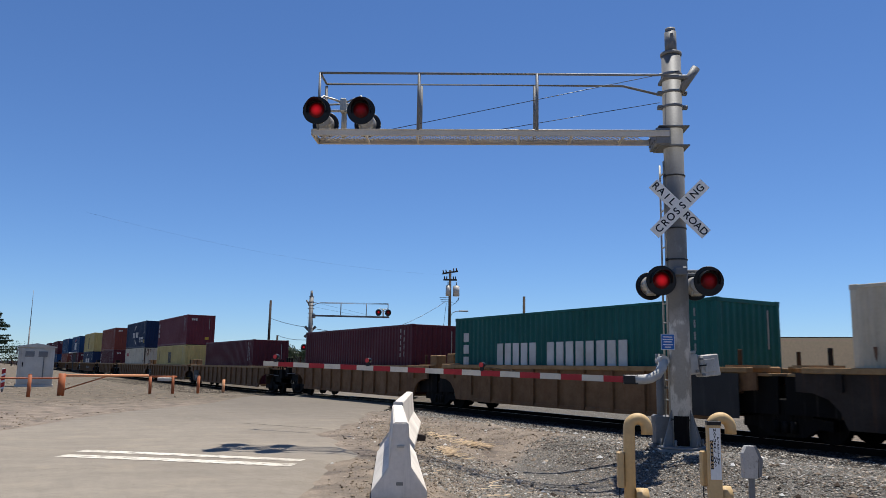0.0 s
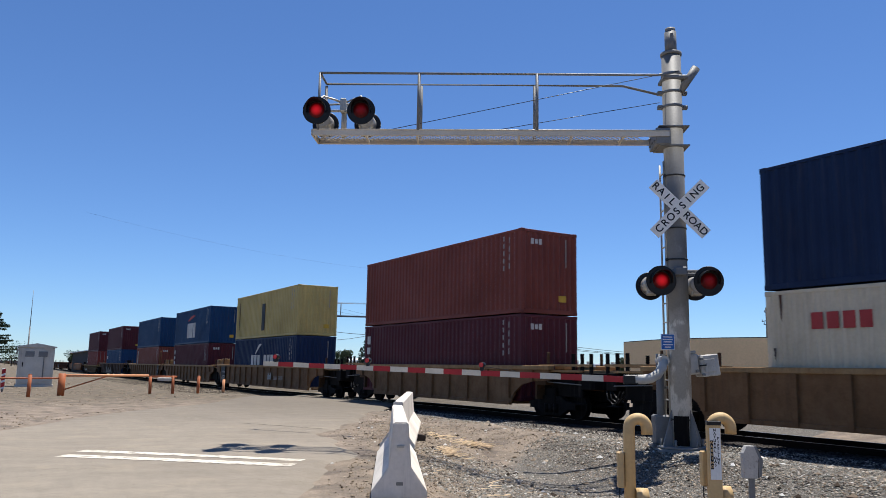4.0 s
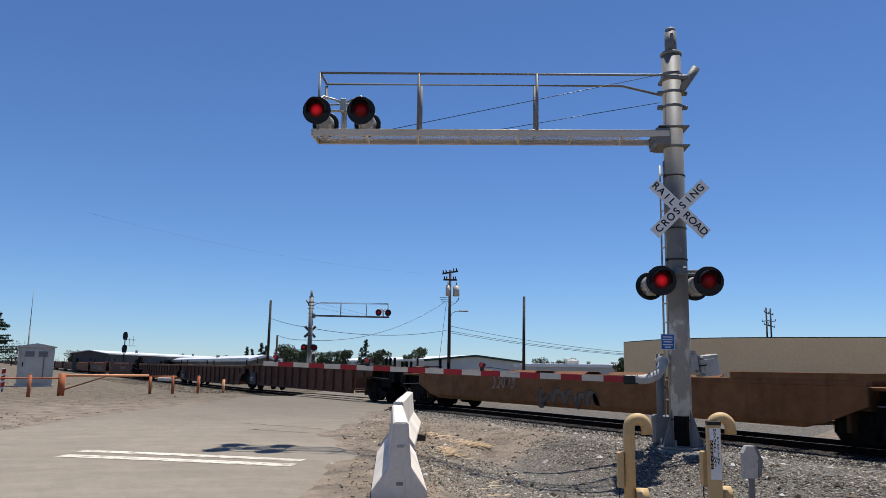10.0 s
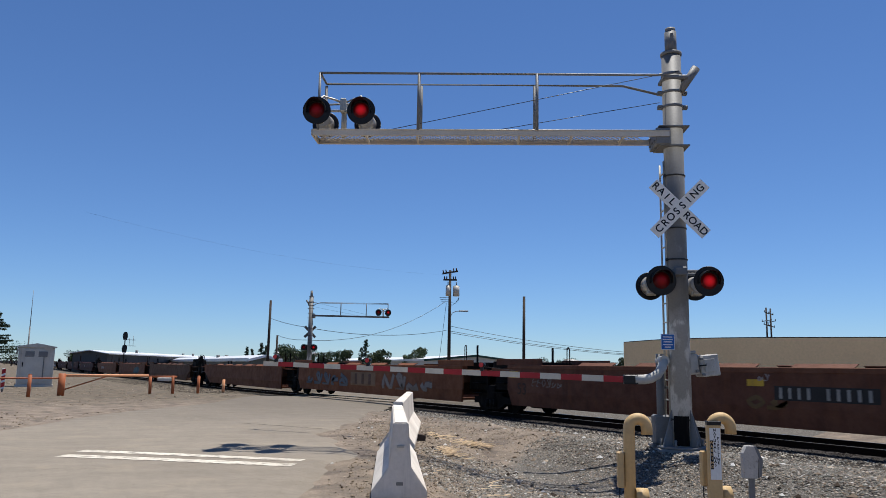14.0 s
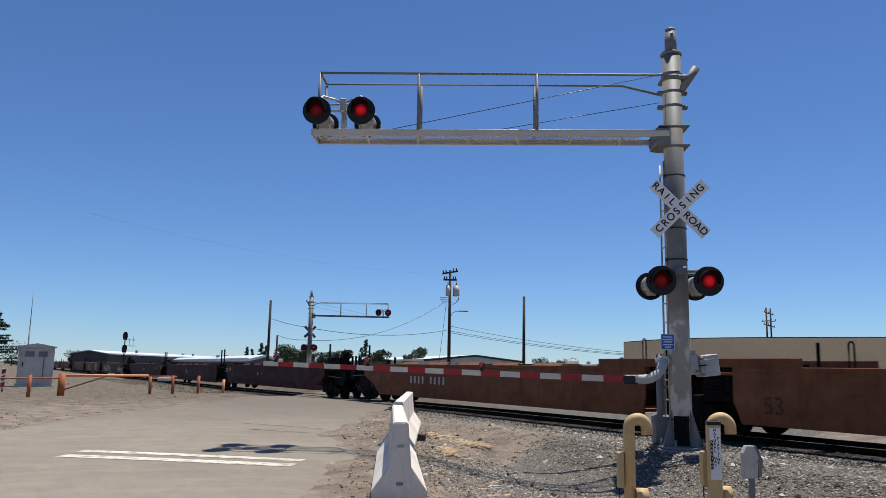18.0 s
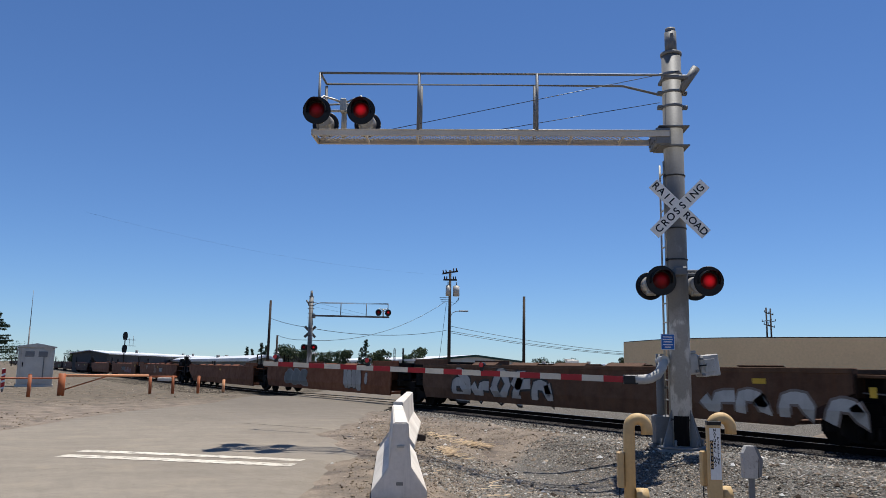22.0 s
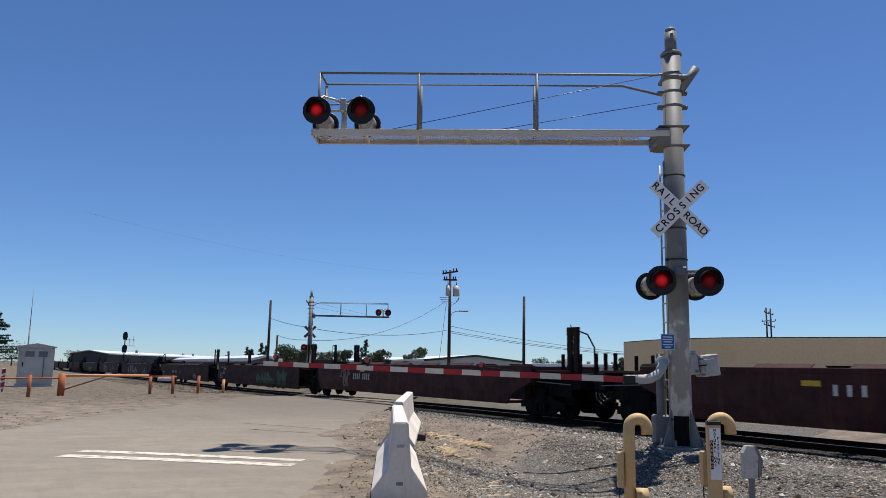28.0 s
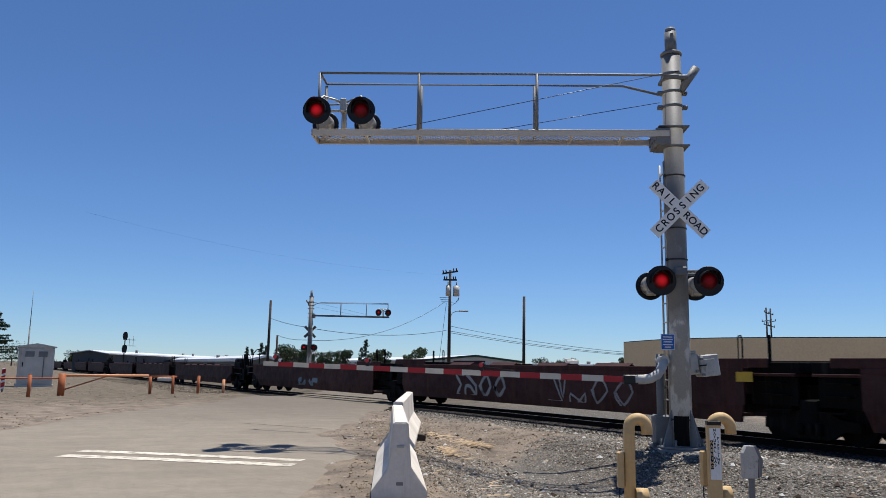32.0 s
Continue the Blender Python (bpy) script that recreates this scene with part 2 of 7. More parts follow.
# near-black: the deep shade under the cars is in this colour too
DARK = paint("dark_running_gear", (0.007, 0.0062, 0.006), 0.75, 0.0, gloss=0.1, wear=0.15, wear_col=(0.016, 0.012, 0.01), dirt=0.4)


def car_paint():
    """Sun-bleached railway paint in the car's own colour: mottled, streaked with rust and dusty."""
    m, nt, p = nodes_of("car_paint")
    co = coords(nt)
    base = nt.nodes.new("ShaderNodeObjectInfo").outputs["Color"]
    big, mid, fine = noise_tex(nt, co, 0.55, 6, 0.65), noise_tex(nt, co, 2.6, 6, 0.7), noise_tex(nt, co, 24, 4, 0.7)
    c = mix(nt, ramp(nt, big, 0.3, 0.7), mix(nt, 1.0, base, (0.72, 0.68, 0.66), "MULTIPLY"), mix(nt, 0.05, base, (0.42, 0.30, 0.19)))
    c = mix(nt, ramp(nt, mid, 0.42, 0.70, (0, 0, 0, 1), (0.65, 0.65, 0.65, 1)), c, mix(nt, 1.0, c, (0.56, 0.52, 0.50), "MULTIPLY"))
    rust = noise_tex(nt, co, 1.0, 6, 0.7, (5.5, 5.5, 0.42))
    c = mix(nt, ramp(nt, rust, 0.50, 0.72, (0, 0, 0, 1), (0.6, 0.6, 0.6, 1)), c, mix(nt, 0.55, c, (0.16, 0.066, 0.026)))
    soot = noise_tex(nt, co, 1.0, 5, 0.7, (3.1, 3.1, 0.3))
    c = mix(nt, ramp(nt, soot, 0.54, 0.78, (0, 0, 0, 1), (0.6, 0.6, 0.6, 1)), c, mix(nt, 0.7, c, (0.025, 0.02, 0.018)))
    scr = noise_tex(nt, co, 1.0, 7, 0.8, (0.9, 9, 12))
    c = mix(nt, ramp(nt, scr, 0.66, 0.74, (0, 0, 0, 1), (0.35, 0.35, 0.35, 1)), c, mix(nt, 0.4, c, (0.35, 0.29, 0.23)))
    c = mix(nt, ramp(nt, fine, 0.4, 0.75, (0, 0, 0, 1), (0.4, 0.4, 0.4, 1)), c, mix(nt, 1.0, c, (0.65, 0.63, 0.6), "MULTIPLY"))
    nt.links.new(c, p.inputs["Base Color"])
    nt.links.new(ramp(nt, mid, 0.2, 0.8, (0.55, 0.55, 0.55, 1), (0.85, 0.85, 0.85, 1)), p.inputs["Roughness"])
    p.inputs["Specular IOR Level"].default_value = 0.14
    bump(nt, p, mix(nt, 0.3, mid, fine), 0.012, 0.5)
    return m


CARPAINT = car_paint()
BOXPAINT = paint("container_paint", None, 0.55, 0.0, gloss=0.2, wear=0.08, wear_col=(0.13, 0.07, 0.045), scale=1.4, dirt=0.28)
MARKPAINT = paint("marking_paint", None, 0.6, 0.0, wear=0.1, wear_col=(0.2, 0.17, 0.15), scale=4, dirt=0.3)
STRIPEWHITE = paint("worn_white_sheeting", (0.70, 0.63, 0.51), 0.5, wear=0.12, wear_col=(0.4, 0.36, 0.3), scale=5, dirt=0.2, streak=False)
RED = paint("red_sheeting", (0.42, 0.02, 0.026), 0.4, wear=0.0, dirt=0.25, streak=False)
YELLOW = paint("yellow_pipe_paint", (0.66, 0.455, 0.21), 0.55, wear=0.1, wear_col=(0.35, 0.2, 0.08), dirt=0.3)
ORANGE = paint("faded_orange_paint", (0.46, 0.135, 0.046), 0.6, wear=0.22, wear_col=(0.25, 0.12, 0.07), dirt=0.35)
PALEORANGE = paint("pale_orange_paint", (0.78, 0.36, 0.17), 0.6, wear=0.15, wear_col=(0.7, 0.6, 0.5), dirt=0.2)
CONCRETE = paint("cast_concrete", (0.80, 0.73, 0.63), 0.85, wear=0.12, wear_col=(0.42, 0.39, 0.35), scale=2, relief=0.006, dirt=0.25)
# a darker grey than the barriers' concrete
GREYCRETE = paint("darker_grey_concrete", (0.27, 0.25, 0.215), 0.9, wear=0.3, wear_col=(0.16, 0.145, 0.125), scale=3, relief=0.006, dirt=0.3)
SILVER = paint("silver_cabinet_paint", (0.60, 0.565, 0.50), 0.45, 0.15, wear=0.06, wear_col=(0.3, 0.29, 0.27), dirt=0.25)
WOOD = paint("creosoted_pole", (0.06, 0.045, 0.035), 0.85, wear=0.1, wear_col=(0.12, 0.1, 0.08), dirt=0.4)
TIEWOOD = paint("tie_wood", (0.026, 0.021, 0.018), 0.9, wear=0.2, wear_col=(0.045, 0.038, 0.03), dirt=0.4)
RAILSTEEL = paint("rail_steel", (0.014, 0.010, 0.008), 0.8, 0.0, gloss=0.1, wear=0.2, wear_col=(0.03, 0.02, 0.014), streak=False)
RAILTOP = paint("polished_rail_head", (0.32, 0.30, 0.28), 0.35, 1.0, wear=0.0, dirt=0.3, streak=False)
STUCCO = paint("tan_stucco", (0.90, 0.645, 0.355), 0.9, wear=0.02, wear_col=(0.6, 0.45, 0.3), scale=0.6, dirt=0.08, streak=False)
ROOFWHITE = paint("white_metal_roof", (0.78, 0.78, 0.77), 0.35, 0.1, wear=0.0, dirt=0.1, streak=False)
SHEDWALL = paint("grey_green_siding", (0.15, 0.16, 0.145), 0.7, wear=0.04, wear_col=(0.2, 0.16, 0.12), scale=0.5, dirt=0.3)
PALEWALL = paint("pale_grey_siding", (0.62, 0.63, 0.60), 0.7, wear=0.04, wear_col=(0.3, 0.28, 0.25), scale=0.5, dirt=0.2)
GREENTRIM = paint("dark_green_trim", (0.03, 0.07, 0.05), 0.6, wear=0.0, dirt=0.2, streak=False)
BARNWALL = paint("dark_siding", (0.10, 0.10, 0.10), 0.7, wear=0.05, wear_col=(0.1, 0.08, 0.07), scale=0.5, dirt=0.3)
BLUESIGN = paint("blue_sign_face", (0.03, 0.13, 0.42), 0.4, wear=0.0, dirt=0.1, streak=False)
LINEPAINT = paint("worn_road_paint", (0.70, 0.64, 0.53), 0.85, wear=0.6, wear_col=(0.24, 0.21, 0.165), scale=2.5, dirt=0.25, streak=False)
STRAW = paint("dry_straw", (0.80, 0.62, 0.40), 0.9, wear=0.0, dirt=0.3, streak=False)
DIRT = dirt_material()
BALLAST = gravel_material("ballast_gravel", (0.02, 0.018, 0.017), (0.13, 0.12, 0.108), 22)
ROAD = road_material()


def lens_glow(name, col, centre, edge, reach):
    """A lens that is brightest at its middle, as its reflector makes it."""
    m, nt, p = nodes_of(name)
    p.inputs["Base Color"].default_value = (0.045, 0.002, 0.004, 1)
    p.inputs["Roughness"].default_value = 0.35
    p.inputs["Specular IOR Level"].default_value = 0.15
    ln = nt.nodes.new("ShaderNodeVectorMath")
    ln.operation = "LENGTH"
    nt.links.new(coords(nt), ln.inputs[0])
    mr = nt.nodes.new("ShaderNodeMapRange")
    mr.inputs[1].default_value, mr.inputs[2].default_value, mr.inputs[3].default_value, mr.inputs[4].default_value = 0.03, reach, centre, edge
    nt.links.new(ln.outputs["Value"], mr.inputs[0])
    p.inputs["Emission Color"].default_value = (*col, 1)
    nt.links.new(mr.outputs[0], p.inputs["Emission Strength"])
    return m


LIT = lens_glow("lit_red_lens", (1.0, 0.012, 0.02), 0.42, 0.012, 0.125)
UNLIT = lens_glow("dim_red_lens", (1.0, 0.012, 0.02), 0.07, 0.005, 0.125)
BEAD = glow("small_red_light", (0.30, 0.01, 0.015), 0.12)
LEAF = leaf_material("tree_leaves", (0.025, 0.045, 0.015), (0.075, 0.10, 0.035))
CONIFER = leaf_material("conifer_needles", (0.015, 0.035, 0.014), (0.045, 0.07, 0.03))
STONES = stone_material("loose_stones", (0.04, 0.036, 0.032), (0.13, 0.12, 0.105), (0.20, 0.16, 0.12), (0.24, 0.24, 0.22), (0.30, 0.29, 0.25), (0.36, 0.29, 0.22), (0.62, 0.59, 0.53))
# dark stone tones with the train's shade put into them
DARKBALLAST = stone_material("shade_strip_ballast", (0.008, 0.007, 0.007), (0.03, 0.027, 0.025), (0.055, 0.046, 0.04), (0.11, 0.10, 0.09))
STONES2 = stone_material("brown_pebbles", (0.04, 0.03, 0.022), (0.16, 0.12, 0.085), (0.27, 0.21, 0.15), (0.36, 0.285, 0.205), (0.52, 0.44, 0.34))
PALESTONE = stone_material("pale_chips", (0.5, 0.48, 0.44), (0.75, 0.73, 0.69))
DARKSTONE = stone_material("dark_clods", (0.018, 0.014, 0.011), (0.06, 0.045, 0.033))
YARDSTONE = stone_material("yard_stones", (0.03, 0.026, 0.021), (0.22, 0.185, 0.14))
CRACK = paint("dark_crack_filler", (0.05, 0.045, 0.04), 0.9, wear=0.0, streak=False)

# ---- mesh helpers ----


def bx(bm, x0, x1, y0, y1, z0, z1, m=None, cut=0.0):
    vs = [bm.verts.new(Vector(c) if m is None else m @ Vector(c)) for c in (
        (x0, y0, z0), (x1, y0, z0), (x1, y1, z0), (x0, y1, z0), (x0, y0, z1), (x1, y0, z1), (x1, y1, z1), (x0, y1, z1))]
    fs = [bm.faces.new([vs[i] for i in f]) for f in ((0, 3, 2, 1), (4, 5, 6, 7), (0, 1, 5, 4), (1, 2, 6, 5), (2, 3, 7, 6), (3, 0, 4, 7))]
    if cut:
        es = list({e for f in fs for e in f.edges})
        bmesh.ops.bevel(bm, geom=es, offset=cut, segments=1, affect="EDGES")
    return bm


def rod(bm, a, b, r, r2=None, n=10, caps=True):
    a, b = Vector(a), Vector(b)
    r2 = r if r2 is None else r2
    q = (b - a).to_track_quat("Z", "Y")
    ra, rb = [], []
    for i in range(n):
        d = q @ Vector((math.cos(2 * math.pi * i / n), math.sin(2 * math.pi * i / n), 0))
        ra.append(bm.verts.new(a + d * r))
        rb.append(bm.verts.new(b + d * r2))
    for i in range(n):
        f = bm.faces.new((ra[i], ra[(i + 1) % n], rb[(i + 1) % n], rb[i]))
        f.smooth = True
    if caps:
        bm.faces.new(ra[::-1])
        bm.faces.new(rb)
    return bm


def pipe(bm, pts, r, n=8):
    pts = [Vector(p) for p in pts]
    rings = []
    for i, p in enumerate(pts):
        d = (pts[min(i + 1, len(pts) - 1)] - pts[max(i - 1, 0)]).normalized()
        q = d.to_track_quat("Z", "Y")
        rings.append([bm.verts.new(p + q @ Vector((r * math.cos(2 * math.pi * k / n), r * math.sin(2 * math.pi * k / n), 0))) for k in range(n)])
    for a, b in zip(rings, rings[1:]):
        o = min(range(n), key=lambda s: (a[0].co - b[s].co).length)
        for k in range(n):
            f = bm.faces.new((a[k], a[(k + 1) % n], b[(k + 1 + o) % n], b[(k + o) % n]))
            f.smooth = True
    bm.faces.new(rings[0][::-1])
    bm.faces.new(rings[-1])
    return bm


def prism(bm, poly, y0, y1, axis="y"):
    """An outline in (u, v), pushed from y0 to y1 along an axis."""
    put = {"y": lambda u, v, w: (u, w, v), "x": lambda u, v, w: (w, u, v), "z": lambda u, v, w: (u, v, w)}[axis]
    a = [bm.verts.new(put(u, v, y0)) for u, v in poly]
    b = [bm.verts.new(put(u, v, y1)) for u, v in poly]
    n = len(poly)
    for i in range(n):
        bm.faces.new((a[i], a[(i + 1) % n], b[(i + 1) % n], b[i]))
    bm.faces.new(a[::-1])
    bm.faces.new(b)
    bmesh.ops.recalc_face_normals(bm, faces=bm.faces[:])
    return bm


def B():
    return bmesh.new()


def data_of(name, bm, material):
    me = bpy.data.meshes.new(name)
    bm.to_mesh(me)
    bm.free()
    me.materials.append(material)
    return me


def part(name, bm, material, parent, label="", colour=None):
    """One mesh object under a thing or a part; bm may be a mesh that is shared."""
    me = bm if isinstance(bm, bpy.types.Mesh) else data_of(name, bm, material)
    ob = new(name, me)
    ob.parent = parent
    if label:
        ob["label"] = label
    if colour:
        ob.color = (*colour, 1)
    return ob


def thing(name, label, category, m=None, group="", kind=""):
    ob = new(name)
    if m is not None:
        ob.matrix_basis = m
    return tagged(ob, label, category, group, kind)


def solid(name, bm, material, label, category, m=None, group="", kind=""):
    ob = new(name, data_of(name, bm, material))
    if m is not None:
        ob.matrix_basis = m
    return tagged(ob, label, category, group, kind)


def letters(name, text, size, material, parent, m, label="", colour=None, depth=0.002, bold=0.0):
    cu = bpy.data.curves.new(name, "FONT")
    cu.offset = bold
    cu.body, cu.size, cu.align_x, cu.align_y, cu.extrude = text, size, "CENTER", "CENTER", depth
    tmp = new(name + "_tmp", cu)
    me = bpy.data.meshes.new_from_object(tmp.evaluated_get(bpy.context.evaluated_depsgraph_get()))
    bpy.data.objects.remove(tmp)
    bpy.data.curves.remove(cu)
    me.materials.clear()
    me.materials.append(material)
    ob = part(name, me, material, parent, label, colour)
    ob.matrix_basis = m
    return ob


MOVING = []     # (thing, x at the clip's start, y, z)


def travelled(t):
    """Metres that the train has gone at t seconds; it gathers a little speed."""
    return 22.3 * t + 0.012 * t * t


TRACK_Y = 16.74
RAIL_Z = -0.07


def ease(a, b, v):
    u = max(0.0, min(1.0, (v - a) / (b - a)))
    return u * u * (3 - 2 * u)


def dip(x):
    """How far the line lies lower beyond the crossing than before it."""
    return 0.21 * ease(-22.0, -62.0, x)


# ---- ground, road, track ----


ROAD_O = Vector((-12.2, 4.0))
ROAD_DIR = Vector((-0.840, 0.542))
ROAD_SIDE = Vector((0.542, 0.840))


def ground_height(x, y):
    h = 0.05 * (noise.noise(Vector((x * 0.16, y * 0.16, 3.0)))) + 0.025 * noise.noise(Vector((x * 0.9, y * 0.9, 7.0)))
    d = abs(y - TRACK_Y)
    bed = ease(5.2, 3.0, d)
    h = h * (1 - bed) - (0.30 + dip(x)) * bed
    rel = Vector((x, y)) - ROAD_O
    s, w = rel.dot(ROAD_DIR), rel.dot(ROAD_SIDE)
    hollow = ease(1.5, 5.0, w) * ease(10.8, 8.6, y) * ease(16, 6, s) * ease(-14, -9, s)
    return h - 0.55 * hollow


def road_edges(s):
    """Right and left edge of the road, s metres along it from the stop line's foot."""
    right = 1.4 - 1.2 * ease(0.0, 4.5, s) + 0.08 * math.sin(s * 0.9) + 0.08 * math.sin(s * 2.3)
    left = -6.6 - 2.5 * ease(3.0, -3.0, s) + 0.25 * math.sin(s * 0.5)
    return right, left


def road_z(x, y):
    d = abs(y - TRACK_Y)
    return 0.012 - (0.115 + dip(x)) * ease(6.0, 1.6, d) + 0.012 * noise.noise(Vector((x * 0.3, y * 0.3, 1)))


def axis_steps(spans):
    out = []
    for a, b, st in spans:
        n = max(1, round((b - a) / st))
        out += [a + (b - a) * i / n for i in range(n)]
    return out + [spans[-1][1]]


def sheet(name, xs, ys, fz, material, label, category):
    vs = [(x, y, fz(x, y)) for y in ys for x in xs]
    n = len(xs)
    fs = [(j * n + i, j * n + i + 1, (j + 1) * n + i + 1, (j + 1) * n + i) for j in range(len(ys) - 1) for i in range(n - 1)]
    me = bpy.data.meshes.new(name)
    me.from_pydata(vs, [], fs)
    me.materials.append(material)
    for pl in me.polygons:
        pl.use_smooth = True
    return tagged(new(name, me), label, category, kind="structure")


XS = axis_steps([(-4000, -400, 600), (-400, -90, 31), (-90, -32, 2), (-32, 4, 0.4), (4, 60, 7), (60, 3000, 490)])
YS = axis_steps([(-3000, -60, 490), (-60, -6, 6), (-6, 22, 0.4), (22, 60, 2), (60, 300, 30), (300, 4000, 616)])


def ground_z(x, y):
    h = ground_height(x, y)
    rel = Vector((x, y)) - ROAD_O
    s, w = rel.dot(ROAD_DIR), rel.dot(ROAD_SIDE)
    r, l = road_edges(s)
    if l - 0.5 < w < r + 0.5 and s > -30:
        inside = min(1.0, min(w - l + 0.5, r + 0.5 - w) / 0.5)
        h = min(h, h * (1 - inside) + (road_z(x, y) - 0.05) * inside)
    return h


ground = sheet("ground", XS, YS, ground_z, DIRT, "dry tan dirt ground with scattered pebbles and gravel", "ground")


def build_road():
    vs, fs = [], []
    ss = axis_steps([(-16, 45, 0.5), (45, 90, 3)])
    k = 34
    for s in ss:
        r, l = road_edges(s)
        for i in range(k + 1):
            w = l + (r - l) * i / k
            w += 0.35 * noise.noise(Vector((s * 0.8, i, 5))) * (i in (0, k))
            p = ROAD_O + ROAD_DIR * s + ROAD_SIDE * w
            drop = 0.05 if i in (0, k) else 0.0
            vs.append((p.x, p.y, road_z(p.x, p.y) - drop))
    for j in range(len(ss) - 1):
        for i in range(k):
            a = j * (k + 1) + i
            fs.append((a, a + 1, a + k + 2, a + k + 1))
    me = bpy.data.meshes.new("road")
    me.from_pydata(vs, [], fs)
    me.materials.append(ROAD)
    for pl in me.polygons:
        pl.use_smooth = True
    return tagged(new("road", me), "worn pale grey asphalt road with dusty edges", "road", kind="structure")


build_road()


LINE_XS = axis_steps([(-420, -70, 50), (-70, -14, 4), (-14, 60, 37)])


def along_line(bm, prof):
    """An outline in (y, z) carried along the track, sinking with it."""
    rows = [[bm.verts.new((x, y, z - dip(x))) for y, z in prof] for x in LINE_XS]
    n = len(prof)
    for p, q in zip(rows, rows[1:]):
        for k in range(n):
            bm.faces.new((p[k], p[(k + 1) % n], q[(k + 1) % n], q[k]))
    bm.faces.new(rows[0][::-1])
    bm.faces.new(rows[-1])
    bmesh.ops.recalc_face_normals(bm, faces=bm.faces[:])
    return bm


def bed_z(x, y):
    """Top of the ballast bed, which falls away on both sides."""
    d = y - TRACK_Y
    side = max(-2.3 - d, d - 1.7, 0.0)
    return RAIL_Z - 0.155 - dip(x) - 0.125 * side if side < 1.4 else -9.0


def build_track():
    base = RAIL_Z - 0.11
    bed = along_line(B(), [(TRACK_Y + y, base + z) for y, z in ((-3.7, -0.22), (-2.3, -0.045), (1.7, -0.045), (2.6, -0.22))])
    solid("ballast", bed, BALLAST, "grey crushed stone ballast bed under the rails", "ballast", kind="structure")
    track = thing("railway_track", "rusty steel rails on dark wooden ties", "track", kind="structure")
    for side in (-1, 1):
        y = TRACK_Y + side * 0.7175
        rail = part("rail", along_line(B(), [(y + dy, base + z) for dy, z in (
            (-0.07, -0.06), (0.07, -0.06), (0.07, -0.045), (0.012, -0.03), (0.012, 0.06), (0.035, 0.07),
            (0.035, 0.105), (-0.035, 0.105), (-0.035, 0.07), (-0.012, 0.06), (-0.012, -0.03), (-0.07, -0.045))]), RAILSTEEL, track)
        head = [(y + dy, base + z) for dy, z in ((-0.03, 0.1055), (0.03, 0.1055), (0.03, 0.11), (-0.03, 0.11))]
        part("rail_head", along_line(B(), head), RAILTOP, rail, "polished running surface")
    tie = data_of("tie", bx(B(), -0.11, 0.11, TRACK_Y - 1.3, TRACK_Y + 1.3, base - 0.12, base - 0.035, cut=0.008), TIEWOOD)
    x = -46.0
    while x < 4:
        if not -40 < x < -26:
            ob = part("tie", tie, TIEWOOD, track)
            ob.matrix_basis = pose(x, 0, -dip(x), 0, 0, random.uniform(-1, 1))
        x += 0.52


build_track()

# ---- loose stone, straw and seams ----


def scatter_stones(name, spots, sizes, material, label, seed):
    rng = np.random.default_rng(seed)
    base = np.array([(1, 0, 0), (-1, 0, 0), (0, 1, 0), (0, -1, 0), (0, 0, 1), (0, 0, -1)], float)
    tri = np.array([(0, 2, 4), (2, 1, 4), (1, 3, 4), (3, 0, 4), (2, 0, 5), (1, 2, 5), (3, 1, 5), (0, 3, 5)])
    n = len(spots)
    r = sizes[0] + (sizes[1] - sizes[0]) * rng.random(n) ** 2.5
    a = rng.random(n) * 6.28
    v = base[None] * r[:, None, None] * rng.uniform(0.7, 1.3, (n, 6, 1))
    v = v * np.stack([np.ones(n), rng.uniform(0.6, 1, n), rng.uniform(0.35, 0.65, n)], 1)[:, None, :]
    c, sn = np.cos(a)[:, None], np.sin(a)[:, None]
    v = np.stack([v[..., 0] * c - v[..., 1] * sn, v[..., 0] * sn + v[..., 1] * c + v[..., 2] * 0.2, v[..., 2]], -1)
    foot = np.array([(x, y, max(ground_z(x, y), bed_z(x, y))) for x, y in spots])
    foot[:, 2] += r * 0.15
    vs = [(v + foot[:, None, :]).reshape(-1, 3)]
    fs = [(tri[None] + 6 * np.arange(n)[:, None, None]).reshape(-1, 3)]
    me = bpy.data.meshes.new(name)
    me.from_pydata(np.concatenate(vs).tolist(), [], np.concatenate(fs).tolist())
    me.materials.append(material)
    return tagged(new(name, me), label, "stones", kind="stuff")


def spots(n, x0, x1, y0, y1, seed, keep=lambda x, y: True):
    rng = np.random.default_rng(seed)
    out = []
    for x, y in zip(rng.uniform(x0, x1, n), rng.uniform(y0, y1, n)):
        rel = Vector((x, y)) - ROAD_O
        s, w = rel.dot(ROAD_DIR), rel.dot(ROAD_SIDE)
        r, l = road_edges(s)
        if r - 0.2 < w < r + 1.6 and rng.random() > 0.12 + 0.5 * max(0.0, w - r) ** 2:
            continue
        if (w > r - 0.15 or w < l + 0.1) and keep(x, y):
            out.append((x, y))
    return out


def lumpy(x, y, f=0.6):
    return noise.noise(Vector((x * f, y * f, 2.0)))


# dark stones fill the strip that the train shades
scatter_stones("ballast_stones", spots(15000, -30, -3, 14.3, 15.9, 21), (0.015, 0.045), DARKBALLAST, "dark ballast stones toned with the train's shade, beside the rails", 21)
scatter_stones("ballast_stones", spots(44000, -30, -3, 11.6, 14.9, 1), (0.014, 0.042), STONES, "loose grey ballast stones beside the rails", 1)
scatter_stones("gravel", spots(60000, -15.5, -4, 5.5, 13.2, 2, lambda x, y: math.hypot(x + 8.6, y - 10.2) < 4.6 + 1.5 * lumpy(x, y)), (0.009, 0.034), STONES, "blue-grey crushed gravel round the signal mast", 2)
